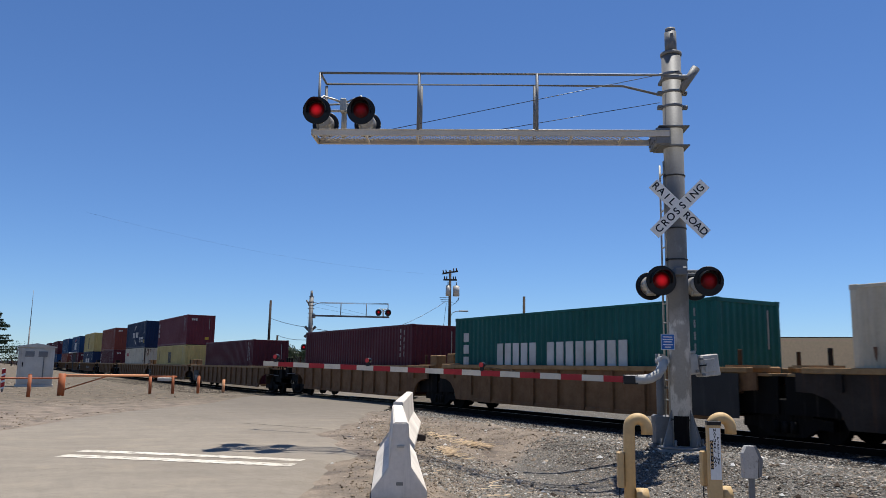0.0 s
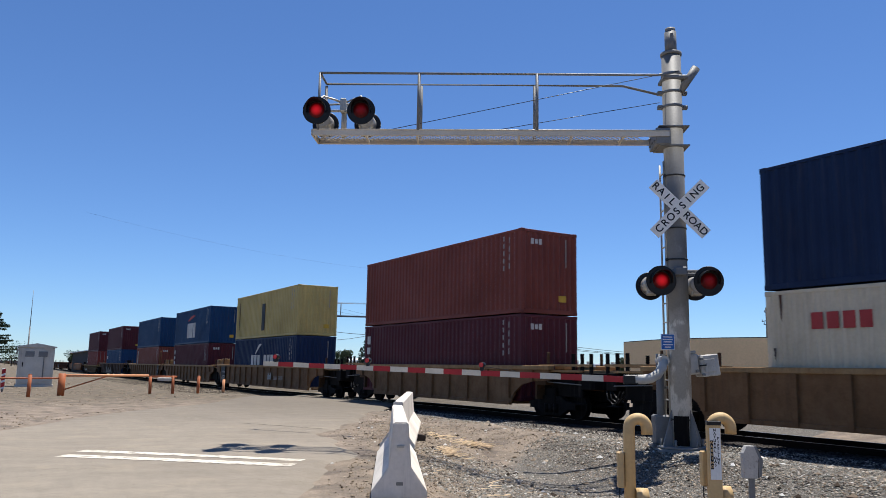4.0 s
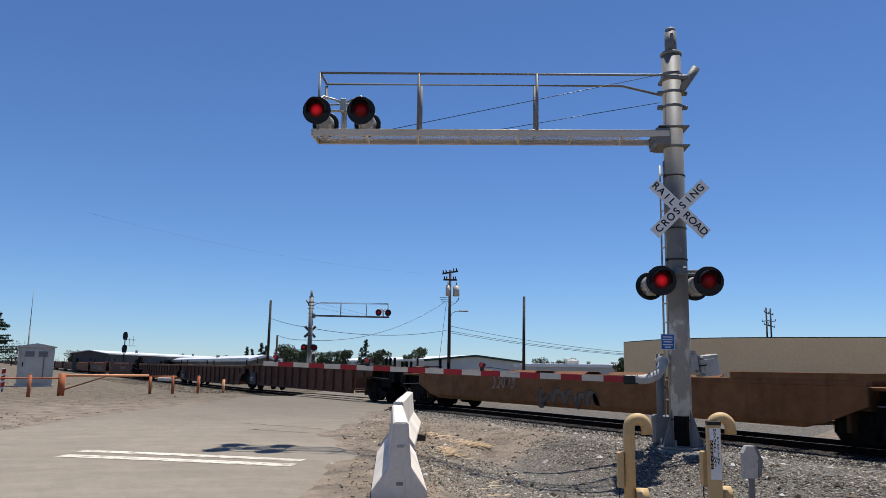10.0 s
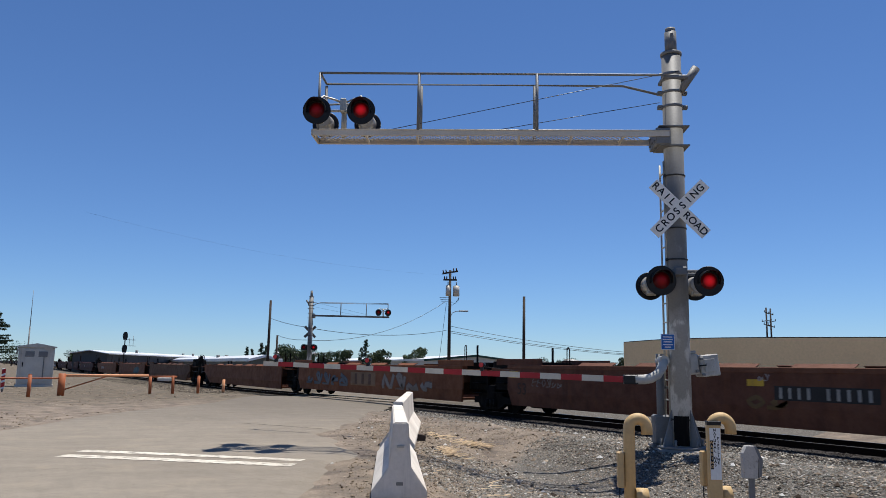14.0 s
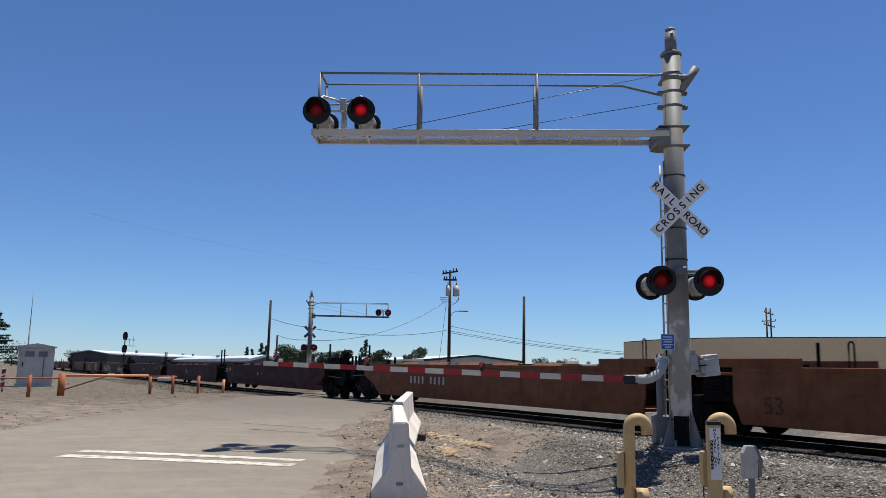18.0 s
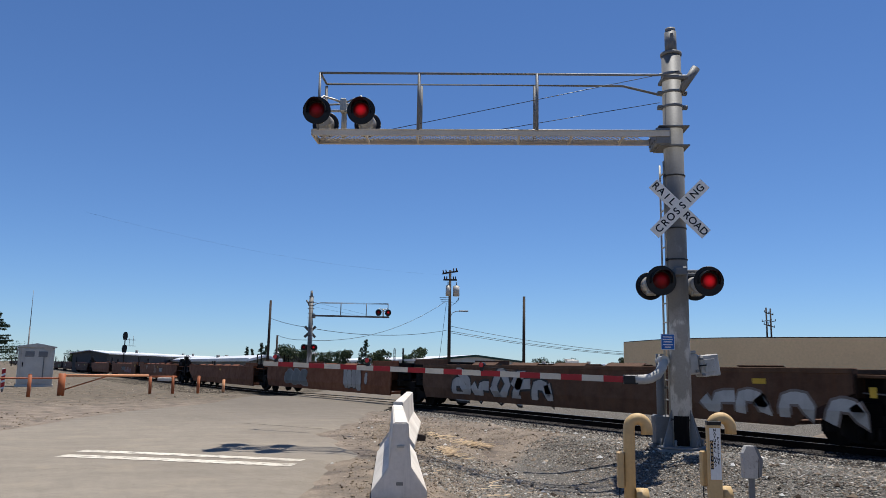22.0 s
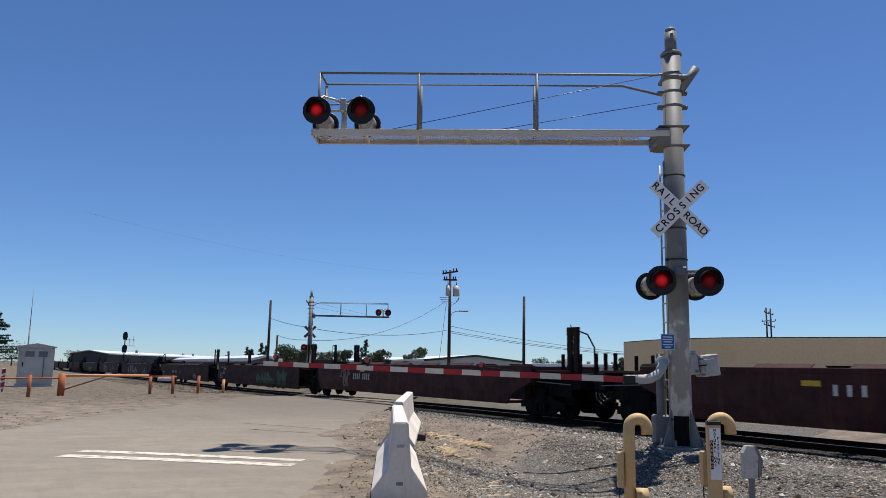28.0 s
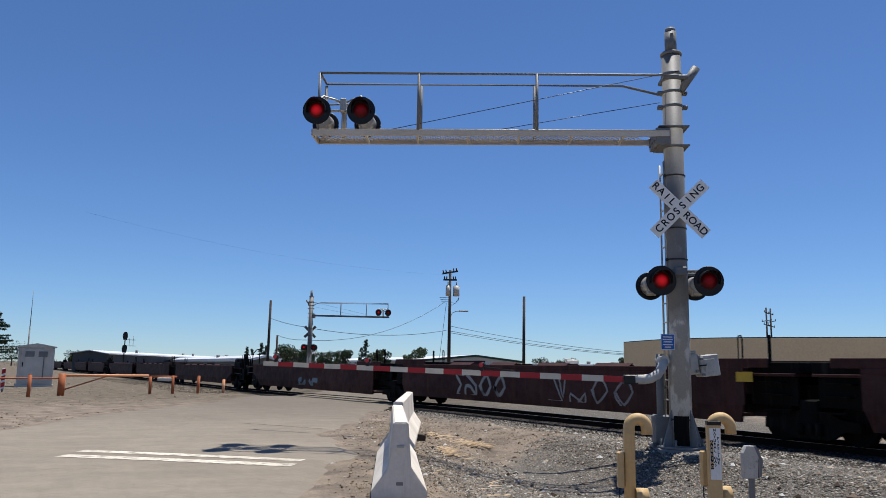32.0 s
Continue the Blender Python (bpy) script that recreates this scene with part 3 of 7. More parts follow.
scatter_stones("pebbles", spots(34000, -26, -4.5, 3.5, 13, 3, lambda x, y: lumpy(x, y, 0.5) > -0.3 + random.random() * 0.5), (0.007, 0.036), STONES2, "scattered pebbles on the dry dirt", 3)
scatter_stones("pebbles", spots(9000, -60, -17, -4, 14, 4, lambda x, y: lumpy(x, y, 0.2) > -0.1), (0.012, 0.045), STONES2, "scattered pebbles on the dirt shoulder", 4)
scatter_stones("ballast_stones", spots(6000, -75, -38, 9, 16, 5), (0.03, 0.07), YARDSTONE, "loose grey ballast stones beside the rails", 5)
scatter_stones("gravel", spots(7000, -24, -4.5, 8.6, 13, 9, lambda x, y: lumpy(x + 9, y, 0.35) > -0.45 + random.random() * 0.6), (0.008, 0.03), STONES, "thin grey gravel strewn over the dirt", 9)
scatter_stones("rocks", spots(210, -18, -5, 4.6, 12.5, 6), (0.03, 0.085), STONES2, "larger brown and grey rocks lying on the dirt", 6)

scatter_stones("pebbles", spots(52000, -20, -4.5, 3.6, 10.5, 14), (0.005, 0.022), STONES2, "fine pebbles strewn on the dry dirt", 14)
scatter_stones("pale_chips", spots(260, -17, -4.5, 4.6, 14.5, 12), (0.02, 0.07), PALESTONE, "scattered pale chips and litter on the gravel", 12)
scatter_stones("dark_clods", spots(420, -19, -5, 4.4, 10.5, 13), (0.015, 0.06), DARKSTONE, "small dark clods and bits of bark on the dirt", 13)


def straw():
    rnd = random.Random(8)
    vs, fs = [], []
    for cx, cy, n, sp in ((-14.3, 9.2, 70, 0.2), (-14.0, 9.35, 40, 0.12), (-12.6, 7.65, 60, 0.2), (-12.9, 7.75, 40, 0.1), (-15.0, 8.9, 34, 0.35), (-9.2, 6.3, 14, 0.5)):
        for _ in range(n):
            x, y = cx + rnd.gauss(0, sp), cy + rnd.gauss(0, sp * 0.5)
            a, ln, wd = rnd.gauss(0.9, 0.9), rnd.uniform(0.06, 0.28), rnd.uniform(0.005, 0.013)
            z = ground_z(x, y) + rnd.uniform(0.01, 0.07)
            d, k = Vector((math.cos(a), math.sin(a), rnd.uniform(-0.1, 0.25))) * ln, len(vs)
            o = Vector((-math.sin(a), math.cos(a), 0)) * wd
            p = Vector((x, y, z))
            vs += [p - o, p + o, p + d + o * 0.4, p + d - o * 0.4, p + Vector((0, 0, wd)), p + d + Vector((0, 0, wd))]
            fs += [(k, k + 1, k + 2, k + 3), (k, k + 4, k + 5, k + 3), (k + 1, k + 2, k + 5, k + 4)]
    me = bpy.data.meshes.new("straw")
    me.from_pydata(vs, [], fs)
    me.materials.append(STRAW)
    tagged(new("straw", me), "dry yellow straw scattered on the dirt", "straw", kind="stuff")


straw()


def seam(a, b, wd, amp, seed):
    rnd = random.Random(seed)
    a, b = Vector((*a, 0)), Vector((*b, 0))
    n = 24
    d = (b - a).normalized()
    side = Vector((-d.y, d.x, 0))
    bm = B()
    l, r = [], []
    off = 0
    for k in range(n + 1):
        off += rnd.uniform(-1, 1) * amp
        p = a.lerp(b, k / n) + side * off
        w = wd * rnd.uniform(0.4, 1.2)
        zz = road_z(p.x, p.y) + 0.005
        l.append(bm.verts.new((p.x + side.x * w, p.y + side.y * w, zz)))
        r.append(bm.verts.new((p.x - side.x * w, p.y - side.y * w, zz)))
    for k in range(n):
        bm.faces.new((l[k], r[k], r[k + 1], l[k + 1]))
    solid("road_crack", bm, CRACK, "dark crack line in the asphalt", "crack", kind="structure")


seam((-18.9, 5.6), (-16.7, 6.85), 0.022, 0.015, 1)

# ---- train ----
CX = {}


def shared(key, make, material):
    if key not in CX:
        CX[key] = data_of(key[0], make(), material)
    return CX[key]


def truck(parent, x, lift=0.0):
    """A two-axle truck; x is its centre in the car's length."""
    def frame_mesh():
        bm = B()
        prism(bm, [(-1.12, 0.40), (-1.12, 0.62), (-0.7, 0.66), (-0.42, 0.80), (0.42, 0.80), (0.7, 0.66), (1.12, 0.62), (1.12, 0.40), (0.78, 0.42),
                   (0.42, 0.22), (-0.42, 0.22), (-0.78, 0.42)], -0.09, 0.09)
        return bm

    def wheel_mesh():
        bm = B()
        rod(bm, (0, -0.065, 0), (0, 0.065, 0), 0.42, n=24)
        rod(bm, (0, 0.065, 0), (0, 0.10, 0), 0.455, n=24)
        rod(bm, (0, -0.10, 0), (0, -0.065, 0), 0.12, n=12)
        return bm

    def axle_mesh():
        return rod(B(), (0, -1.1, 0), (0, 1.1, 0), 0.085, n=10)

    def bolster_mesh():
        return bx(B(), -0.22, 0.22, -1.15, 1.15, 0.48, 1.05, cut=0.03)

    def spring_mesh():
        bm = B()
        for k in (-0.22, 0, 0.22):
            rod(bm, (k, 0, 0.30), (k, 0, 0.56), 0.085, n=8)
        return bm
    t = new("truck")
    t.parent = parent
    t.matrix_basis = pose(x, 0, RAIL_Z - 0.11 + lift)
    t["label"] = "black two-axle railway truck"
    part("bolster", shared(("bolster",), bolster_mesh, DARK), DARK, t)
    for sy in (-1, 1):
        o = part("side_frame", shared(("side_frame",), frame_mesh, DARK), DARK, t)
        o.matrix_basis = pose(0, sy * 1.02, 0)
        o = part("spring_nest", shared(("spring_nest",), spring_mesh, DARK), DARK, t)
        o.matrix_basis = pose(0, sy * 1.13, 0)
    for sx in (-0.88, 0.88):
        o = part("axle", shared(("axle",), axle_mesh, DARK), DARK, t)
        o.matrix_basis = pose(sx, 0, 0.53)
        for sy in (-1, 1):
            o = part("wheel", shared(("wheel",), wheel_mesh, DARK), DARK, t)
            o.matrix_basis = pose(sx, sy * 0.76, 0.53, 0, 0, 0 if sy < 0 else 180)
    return t


LOW_CARS = {-212.0: 0.33, -230.9: 0.25}     # cars that ride lower, by the joint at their front
SIDE = 1.46     # half width of a well
TOP = 1.56      # top of a well's side
BOT = 0.30


def well_car(kind, s_front, s_rear, front, rear, colour, chord, marks=(), posts=(), group_label=""):
    """One well unit between two joints. kind: ribbed or smooth. front, rear: 'C' coupled end, 'A' articulated end."""
    mid, half = (s_front + s_rear) / 2, (s_front - s_rear) / 2
    sink = LOW_CARS.get(s_front, 0.0)
    bot = BOT + (0.25 if sink == 0.25 else 0.23 if sink else -0.05 if kind == "smooth" and s_front > -440 else 0.0)
    word = "ribbed" if kind == "ribbed" else "smooth-sided"
    car = thing("well_car", f"{group_label} {word} double-stack well car on the rails", "rail car", pose(mid, TRACK_Y, -sink), group="well cars of the train")
    MOVING.append((car, mid, TRACK_Y, -sink))
    ins = {"C": 2.9 if kind == "smooth" else 2.75, "A": 1.9 if kind == "smooth" else 1.5}
    xa, xb = -half + ins[rear], half - ins[front]
    for sy in (-1, 1):
        bm = B()
        if kind == "ribbed":
            arch = {"C": ((0.75, 1.44), (0.75, 1.10), (-0.1, 1.06), (-0.65, 0.94), (-1.05, 0.68), (-1.3, bot)), "A": ((1.0, 1.44), (1.0, 1.04), (0.6, 1.02), (0.25, 0.9), (0.0, 0.66), (-0.15, bot))}
            if sink:
                arch["C"] = tuple((d + (0.9 if h < 1.07 else 0.0), h) for d, h in arch["C"])
            poly = [(xa - d, h) for d, h in arch[rear]] + [(xb + d, h) for d, h in reversed(arch[front])]
            prism(bm, poly, sy * (SIDE - 0.10), sy * (SIDE - 0.03))
        else:
            slope = {"C": (1.05, -0.45, -0.95), "A": (0.72, 0.46, 0.34)}
            (za, ta, la), (zb, tb, lb) = slope[rear], slope[front]
            poly = [(xa - 0.5, TOP - 0.1), (xa - 0.5, za), (xa - ta, 0.68), (xb + tb, 0.68), (xb + 0.5, zb), (xb + 0.5, TOP - 0.1)]
            prism(bm, poly, sy * (SIDE - 0.06), sy * SIDE)
            # lower part leans in
            top, low = (xa - ta, xb + tb), (xa - la, xb + lb)
            q = [bm.verts.new((x, sy * y, z)) for x, y, z in (
                (top[0], SIDE, 0.68), (top[1], SIDE, 0.68), (low[1], SIDE - 0.07, bot), (low[0], SIDE - 0.07, bot),
                (top[0], SIDE - 0.06, 0.68), (top[1], SIDE - 0.06, 0.68), (low[1], SIDE - 0.14, bot), (low[0], SIDE - 0.14, bot))]
            for f in ((0, 1, 2, 3), (7, 6, 5, 4), (3, 2, 6, 7), (0, 3, 7, 4), (1, 5, 6, 2)):
                bm.faces.new([q[i] for i in f])
            bmesh.ops.recalc_face_normals(bm, faces=bm.faces[:])
        part("side_wall", bm, CARPAINT, car, colour=colour)
        ch = B()
        if kind == "ribbed":
            bx(ch, xa - 0.8, xb + 0.8, min(sy * (SIDE - 0.22), sy * (SIDE + 0.03)), max(sy * (SIDE - 0.22), sy * (SIDE + 0.03)), TOP - 0.13, TOP, cut=0.012)
        else:
            bx(ch, xa - 0.5, xb + 0.5, min(sy * (SIDE - 0.2), sy * (SIDE + 0.012)), max(sy * (SIDE - 0.2), sy * (SIDE + 0.012)), TOP - 0.12, TOP, cut=0.012)
        part("top_chord", ch, CARPAINT, car, "worn tan top rail" if chord != colour else "", chord)
        if kind == "smooth":
            n = max(3, round((xb - xa - 4.0) / 2.7))
            for i in range(n):
                x = xa + 2.6 + (xb - xa - 5.2) * (i + 0.5) / n
                fl = part("flared_plate", shared(("flared_plate", sy), lambda sy=sy: prism(B(), [(sy * SIDE, TOP - 0.004), (sy * (SIDE - 0.17), TOP + 0.085), (sy * (SIDE - 0.19), TOP + 0.075), (sy * (SIDE - 0.05), TOP - 0.004)], -0.72, 0.72, "x"), CARPAINT), None, car, colour=chord)
                fl.matrix_basis = pose(x, 0, 0)
        if kind == "ribbed":
            n = max(8, round((xb - xa) / 1.22))
            for i in range(n + 1):
                x = xa + 0.05 + (xb - xa - 0.1) * i / n
                low = bot if 1 < i < n - 1 else 1.06 if i in (0, n) else 0.5
                rb = part("side_post", shared(("side_post", low), lambda low=low: prism(B(), [(-0.065, low), (0.065, low), (0.065, TOP - 0.13), (-0.065, TOP - 0.13)], -0.06, 0.06), CARPAINT), CARPAINT, car, colour=colour)
                rb.matrix_basis = pose(x, sy * (SIDE - 0.0), 0)
            sill = B()
            bx(sill, xa + 1.3, xb - 1.3, min(sy * (SIDE - 0.12), sy * (SIDE + 0.02)), max(sy * (SIDE - 0.12), sy * (SIDE + 0.02)), bot - 0.03, bot + 0.08)
            part("bottom_chord", sill, CARPAINT, car, colour=colour)
    for i in range(5):
        beam = part("floor_beam", shared(("floor_beam", bot), lambda: bx(B(), -0.16, 0.16, -SIDE + 0.3, SIDE - 0.3, bot, bot + 0.09), CARPAINT), None, car, colour=colour)
        beam.matrix_basis = pose(xa + 1.4 + (xb - xa - 2.8) * i / 4, 0, 0)
    for end, sgn, ty in ((-half, -1, rear), (half, 1, front)):
        ins_e = ins[ty]
        inner = end - sgn * ins_e
        bm = B()
        lo, hi = sorted((inner - sgn * 0.25, end - sgn * (0.55 if ty == "C" else 0.12)))
        bx(bm, lo, hi, -0.55, 0.55, 0.82, 1.18, cut=0.02)
        bx(bm, min(inner, inner + sgn * 0.5), max(inner, inner + sgn * 0.5), -SIDE + 0.1, SIDE - 0.1, 0.95, 1.42, cut=0.02)
        # end frame and wall at 0.3 of the car's colour: under-deck shade painted in
        part("end_sill", bm, CARPAINT, car, "dark end frame", tuple(c * 0.3 for c in colour))
        bw = B()
        bx(bw, inner - 0.04, inner + 0.04, -SIDE + 0.12, SIDE - 0.12, 0.5, 1.36)
        part("end_wall", bw, CARPAINT, car, "", tuple(c * 0.3 for c in colour))
        dk = B()
        lo, hi = sorted((inner, end - sgn * (0.7 if ty == "C" else 0.2)))
        bx(dk, lo, hi, -1.28, 1.28, 1.36, 1.43, cut=0.01)
        part("end_deck", dk, CARPAINT, car, colour=chord)
        # stakes, lockers and guides that stand on the deck
        if kind == "ribbed":
            for sy in (-1, 1):
                dr = B()
                bx(dr, min(inner, end - sgn * 0.3), max(inner, end - sgn * 0.3), sy * 1.2 - 0.03, sy * 1.2 + 0.03, TOP - 0.02, TOP + 0.05)
                part("deck_rail", dr, CARPAINT, car, colour=chord)
                if ty == "A":
                    # near-black plate added so that the open arch reads as dark
                    lo4, hi4 = sorted((inner - sgn * 0.5, end - sgn * 0.1))
                    part("end_apron", bx(B(), lo4, hi4, min(sy * 1.16, sy * 1.22), max(sy * 1.16, sy * 1.22), 0.52, 1.36), DARK, car, "near-black plate closing the gap at the joint")
                high = 1.98 if ty == "A" and mid + end < -12 and s_front > -240 else 1.58
                lk = part("deck_locker", shared(("deck_locker", high), lambda high=high: bx(B(), -0.24, 0.24, -0.24, 0.24, 1.43, high, cut=0.03), CARPAINT), None, car, colour=tuple(c * 0.8 for c in chord))
                lk.matrix_basis = pose(inner + sgn * 0.85, sy * 0.85, 0)
        dim = tuple(c * 0.3 for c in colour)
        tall = -700 < s_front < -628
        if kind == "ribbed" and ty == "A" and sgn > 0 and -170 < s_front < -160:
            for fx in (1.8, 1.15):
                hp = pipe(B(), [(0, 0, 0.7), (0, 0, 2.72), (0.03, 0, 2.77), (0.09, 0, 2.77), (0.12, 0, 2.72), (0.14, 0, 1.6)], 0.026, 7)
                o = part("hooped_post", hp, CARPAINT, car, "tall hooped grab post", colour)
                o.matrix_basis = pose(end - fx, -SIDE - 0.02, 0)
        if sink == 0.25 and sgn > 0:
            for sy in (-1, 1):
                part("raised_side", bx(B(), end - 5.7, end - 1.6, sy * (SIDE - 0.03) - 0.03, sy * (SIDE - 0.03) + 0.03, TOP - 0.01, TOP + 0.15, cut=0.01), CARPAINT, car, colour=colour)
        if ty == "A" and kind == "smooth" and not tall and not -506 < s_front < -440:
            # a post and a hoop on the near side guide the containers in
            tip, spots_x = (2.1, (3.4, 4.15)) if sgn < 0 else (2.3, (0.9, 1.7))
            o = part("guide_post", bx(B(), -0.03, 0.03, -0.03, 0.03, 1.43, tip, cut=0.008), DARK, car)
            o.matrix_basis = pose(end - sgn * spots_x[0], -1.15, 0)
            o = part("hoop", pipe(B(), [(-0.06, 0, 1.43), (-0.06, 0, tip - 0.06), (-0.03, 0, tip), (0.03, 0, tip), (0.06, 0, tip - 0.06), (0.06, 0, 1.43)], 0.02, 6), DARK, car)
            o.matrix_basis = pose(end - sgn * spots_x[1], -1.15, 0)
        if ty == "A" and kind == "smooth":
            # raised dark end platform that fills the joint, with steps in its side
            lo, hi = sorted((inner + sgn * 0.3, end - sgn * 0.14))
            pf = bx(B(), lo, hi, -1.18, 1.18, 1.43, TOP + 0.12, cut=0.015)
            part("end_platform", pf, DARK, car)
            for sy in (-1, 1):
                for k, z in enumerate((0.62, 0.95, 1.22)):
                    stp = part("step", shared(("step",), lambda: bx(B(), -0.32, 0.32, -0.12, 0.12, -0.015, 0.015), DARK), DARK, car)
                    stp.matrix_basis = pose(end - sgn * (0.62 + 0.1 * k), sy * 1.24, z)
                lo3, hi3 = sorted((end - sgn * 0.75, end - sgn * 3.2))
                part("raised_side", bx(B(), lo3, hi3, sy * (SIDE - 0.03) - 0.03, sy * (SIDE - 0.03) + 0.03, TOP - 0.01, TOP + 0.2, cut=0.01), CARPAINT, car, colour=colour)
                # near-black aprons stand in for the dark below the platform
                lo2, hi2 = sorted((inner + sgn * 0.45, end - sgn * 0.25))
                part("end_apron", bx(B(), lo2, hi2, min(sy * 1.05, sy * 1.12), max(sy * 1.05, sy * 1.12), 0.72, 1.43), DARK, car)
        if tall and ty == "C" and sgn > 0 and s_front > -660:
            fr = part("tall_frame", shared(("tall_frame",), tall_frame, CARPAINT), None, car, "tall dark open steel frame", dim)
            fr.matrix_basis = pose(end - 0.7, -1.12, 0)
            part("grab_rail", pipe(B(), [(end - 0.4, -1.12, 2.6), (end - 0.05, -1.12, 2.5), (end + 0.25, -1.12, 2.1), (end + 0.25, -1.12, 1.3)], 0.025, 6), DARK, car)
        if tall and ty == "A" and sgn > 0:
            for sy, dx in ((-1, 0.05), (1, 0.65)):
                fr = part("tall_frame", shared(("tall_frame",), tall_frame, CARPAINT), None, car, "tall dark open steel frame", dim)
                fr.matrix_basis = pose(end + dx - 0.25, sy * 1.12, 0)
        if tall:
            if ty == "A" and sgn < 0:
                hp = B()
                pipe(hp, [(0, 0, 1.4), (0, 0, 2.45), (0.05, 0, 2.5), (0.22, 0, 2.48), (0.25, 0, 2.4), (0.25, 0, 1.4)], 0.022, 6)
                o = part("hoop", hp, DARK, car)
                o.matrix_basis = pose(end + 2.45, -1.15, 0)
                o = part("guide_post", bx(B(), -0.06, 0.06, -0.04, 0.04, 1.43, 2.52, cut=0.01), CARPAINT, car, colour=dim)
                o.matrix_basis = pose(end + 3.0, -1.15, 0, 0, -4, 0)
            elif ty == "A":
                o = part("guide_post", bx(B(), -0.05, 0.05, -0.04, 0.04, 1.43, 2.75, cut=0.01), CARPAINT, car, colour=dim)
                o.matrix_basis = pose(end - 0.9, -1.15, 0)
            sizes = ()
        else:
            maroon = -506 < s_front < -440
            sizes = ((0.35, 1.25),) if maroon and ty == "C" and abs(mid + end + 503.4) > 1 else ((0.35, 0.55),) if kind == "ribbed" else ()
            if maroon and ty == "A" and sgn > 0:
                o = part("guide_post", bx(B(), -0.05, 0.05, -0.04, 0.04, 1.43, 2.70, cut=0.01), CARPAINT, car, colour=dim)
                o.matrix_basis = pose(inner + 0.35, -1.12, 0)
                o = part("guide_post", bx(B(), -0.04, 0.04, -0.035, 0.035, 1.43, 2.72, cut=0.01), CARPAINT, car, colour=dim)
                o.matrix_basis = pose(inner + 1.16, -1.12, 0)
                o = part("hoop", pipe(B(), [(0, 0, 1.43), (0, 0, 2.66), (0.03, 0, 2.71), (0.11, 0, 2.71), (0.14, 0, 2.66), (0.14, 0, 1.43)], 0.018, 6), DARK, car)
                o.matrix_basis = pose(inner + 0.96, -1.12, 0)
        for k, (fx, hgt) in enumerate(sizes):
            for sy in (-1, 1):
                st = part("guide_post", shared(("guide_post", hgt), lambda hgt=hgt: bx(B(), -0.045, 0.045, -0.035, 0.035, 1.43, 1.43 + hgt, cut=0.008), CARPAINT), CARPAINT, car, colour=tuple(c * 0.35 for c in colour))
                st.matrix_basis = pose(inner + sgn * fx, sy * 1.12, 0)
        if ty == "C":
            truck(car, end - sgn * 2.25, sink)
            if sgn < 0 and s_rear < -240:
                rs = rod(B(), (-0.75, 0, 0), (0.75, 0, 0), 0.14, n=16)
                o = part("air_reservoir", rs, DARK, car, "dark round air tank")
                o.matrix_basis = pose(end + 2.6, -0.75, 1.5)
                if s_rear < -700:
                    o = part("grab_rail", pipe(B(), [(0, 0, 1.5), (0, 0, 2.1), (0.2, 0, 2.3), (0.75, 0, 2.48), (1.25, 0, 2.52), (1.4, 0, 2.4), (1.4, 0, 1.5)], 0.03, 7), DARK, car)
                    o.matrix_basis = pose(end + 1.4, -1.2, 0)
            # dark brake gear, hoses and rods crowded round the end
            for sy in (-1, 1):
                # aprons in near-black fill in the darkness down to the wheels
                lo2, hi2 = sorted((end - sgn * 0.9, inner))
                part("end_apron", bx(B(), lo2, hi2, min(sy * 0.95, sy * 1.02), max(sy * 0.95, sy * 1.02), 0.62, 1.38), DARK, car)
                part("cut_lever", rod(B(), (end - sgn * 0.7, sy * 1.25, 1.0), (end - sgn * 2.3, sy * 1.28, 1.06), 0.018, n=6), GALV, car)
                part("step", bx(B(), min(end - sgn * 0.95, end - sgn * 0.5), max(end - sgn * 0.95, end - sgn * 0.5), min(sy * 1.1, sy * 1.34), max(sy * 1.1, sy * 1.34), 0.42, 0.45), DARK, car)
            part("air_hose", pipe(B(), [(end - sgn * 0.4, -0.35, 0.85), (end - sgn * 0.1, -0.36, 0.6), (end + sgn * 0.12, -0.34, 0.52)], 0.03, 6), BLACK, car)
            for fx, sy in () if -213 < mid + end < -211 else ((0.35, -1), (0.35, 1), (0.75, -1), (1.15, -1)):
                st = part("stake", shared(("stake",), lambda: bx(B(), -0.05, 0.05, -0.04, 0.04, 1.1, 1.92, cut=0.008), DARK), DARK, car)
                st.matrix_basis = pose(end - sgn * fx, sy * 1.15, 0)
            cp = B()
            bx(cp, min(end - sgn * 0.6, end), max(end - sgn * 0.6, end), -0.12, 0.12, 0.82, 1.02, cut=0.02)
            bx(cp, min(end - sgn * 0.18, end + sgn * 0.06), max(end - sgn * 0.18, end + sgn * 0.06), -0.2, 0.2, 0.78, 1.06, cut=0.05)
            part("coupler", cp, DARK, car)
            # box and plate that also fill the dark space between coupled cars
            draft = bx(B(), min(end - sgn * 0.35, inner), max(end - sgn * 0.35, inner), -0.3, 0.3, 0.5, 0.84, cut=0.02)
            bx(draft, min(end - sgn * 0.3, end - sgn * 0.75), max(end - sgn * 0.3, end - sgn * 0.75), -1.2, 1.2, 0.86, 1.36, cut=0.02)
            part("draft_gear", draft, DARK, car, "dark draft gear and end plate")
            for k, yy in enumerate((-0.62, -0.48, 0.55)):
                low = 0.42 + 0.06 * k
                part("brake_hose", pipe(B(), [(end - sgn * 0.3, yy, 0.86), (end - sgn * 0.2, yy - 0.05, 0.62), (end - sgn * 0.05, yy, low + 0.05), (end + sgn * 0.04, yy, low)], 0.022, 6), BLACK, car)
        elif sgn < 0:
            truck(car, end, sink)
    for fn in marks:
        fn(car, xa, xb)
    return car


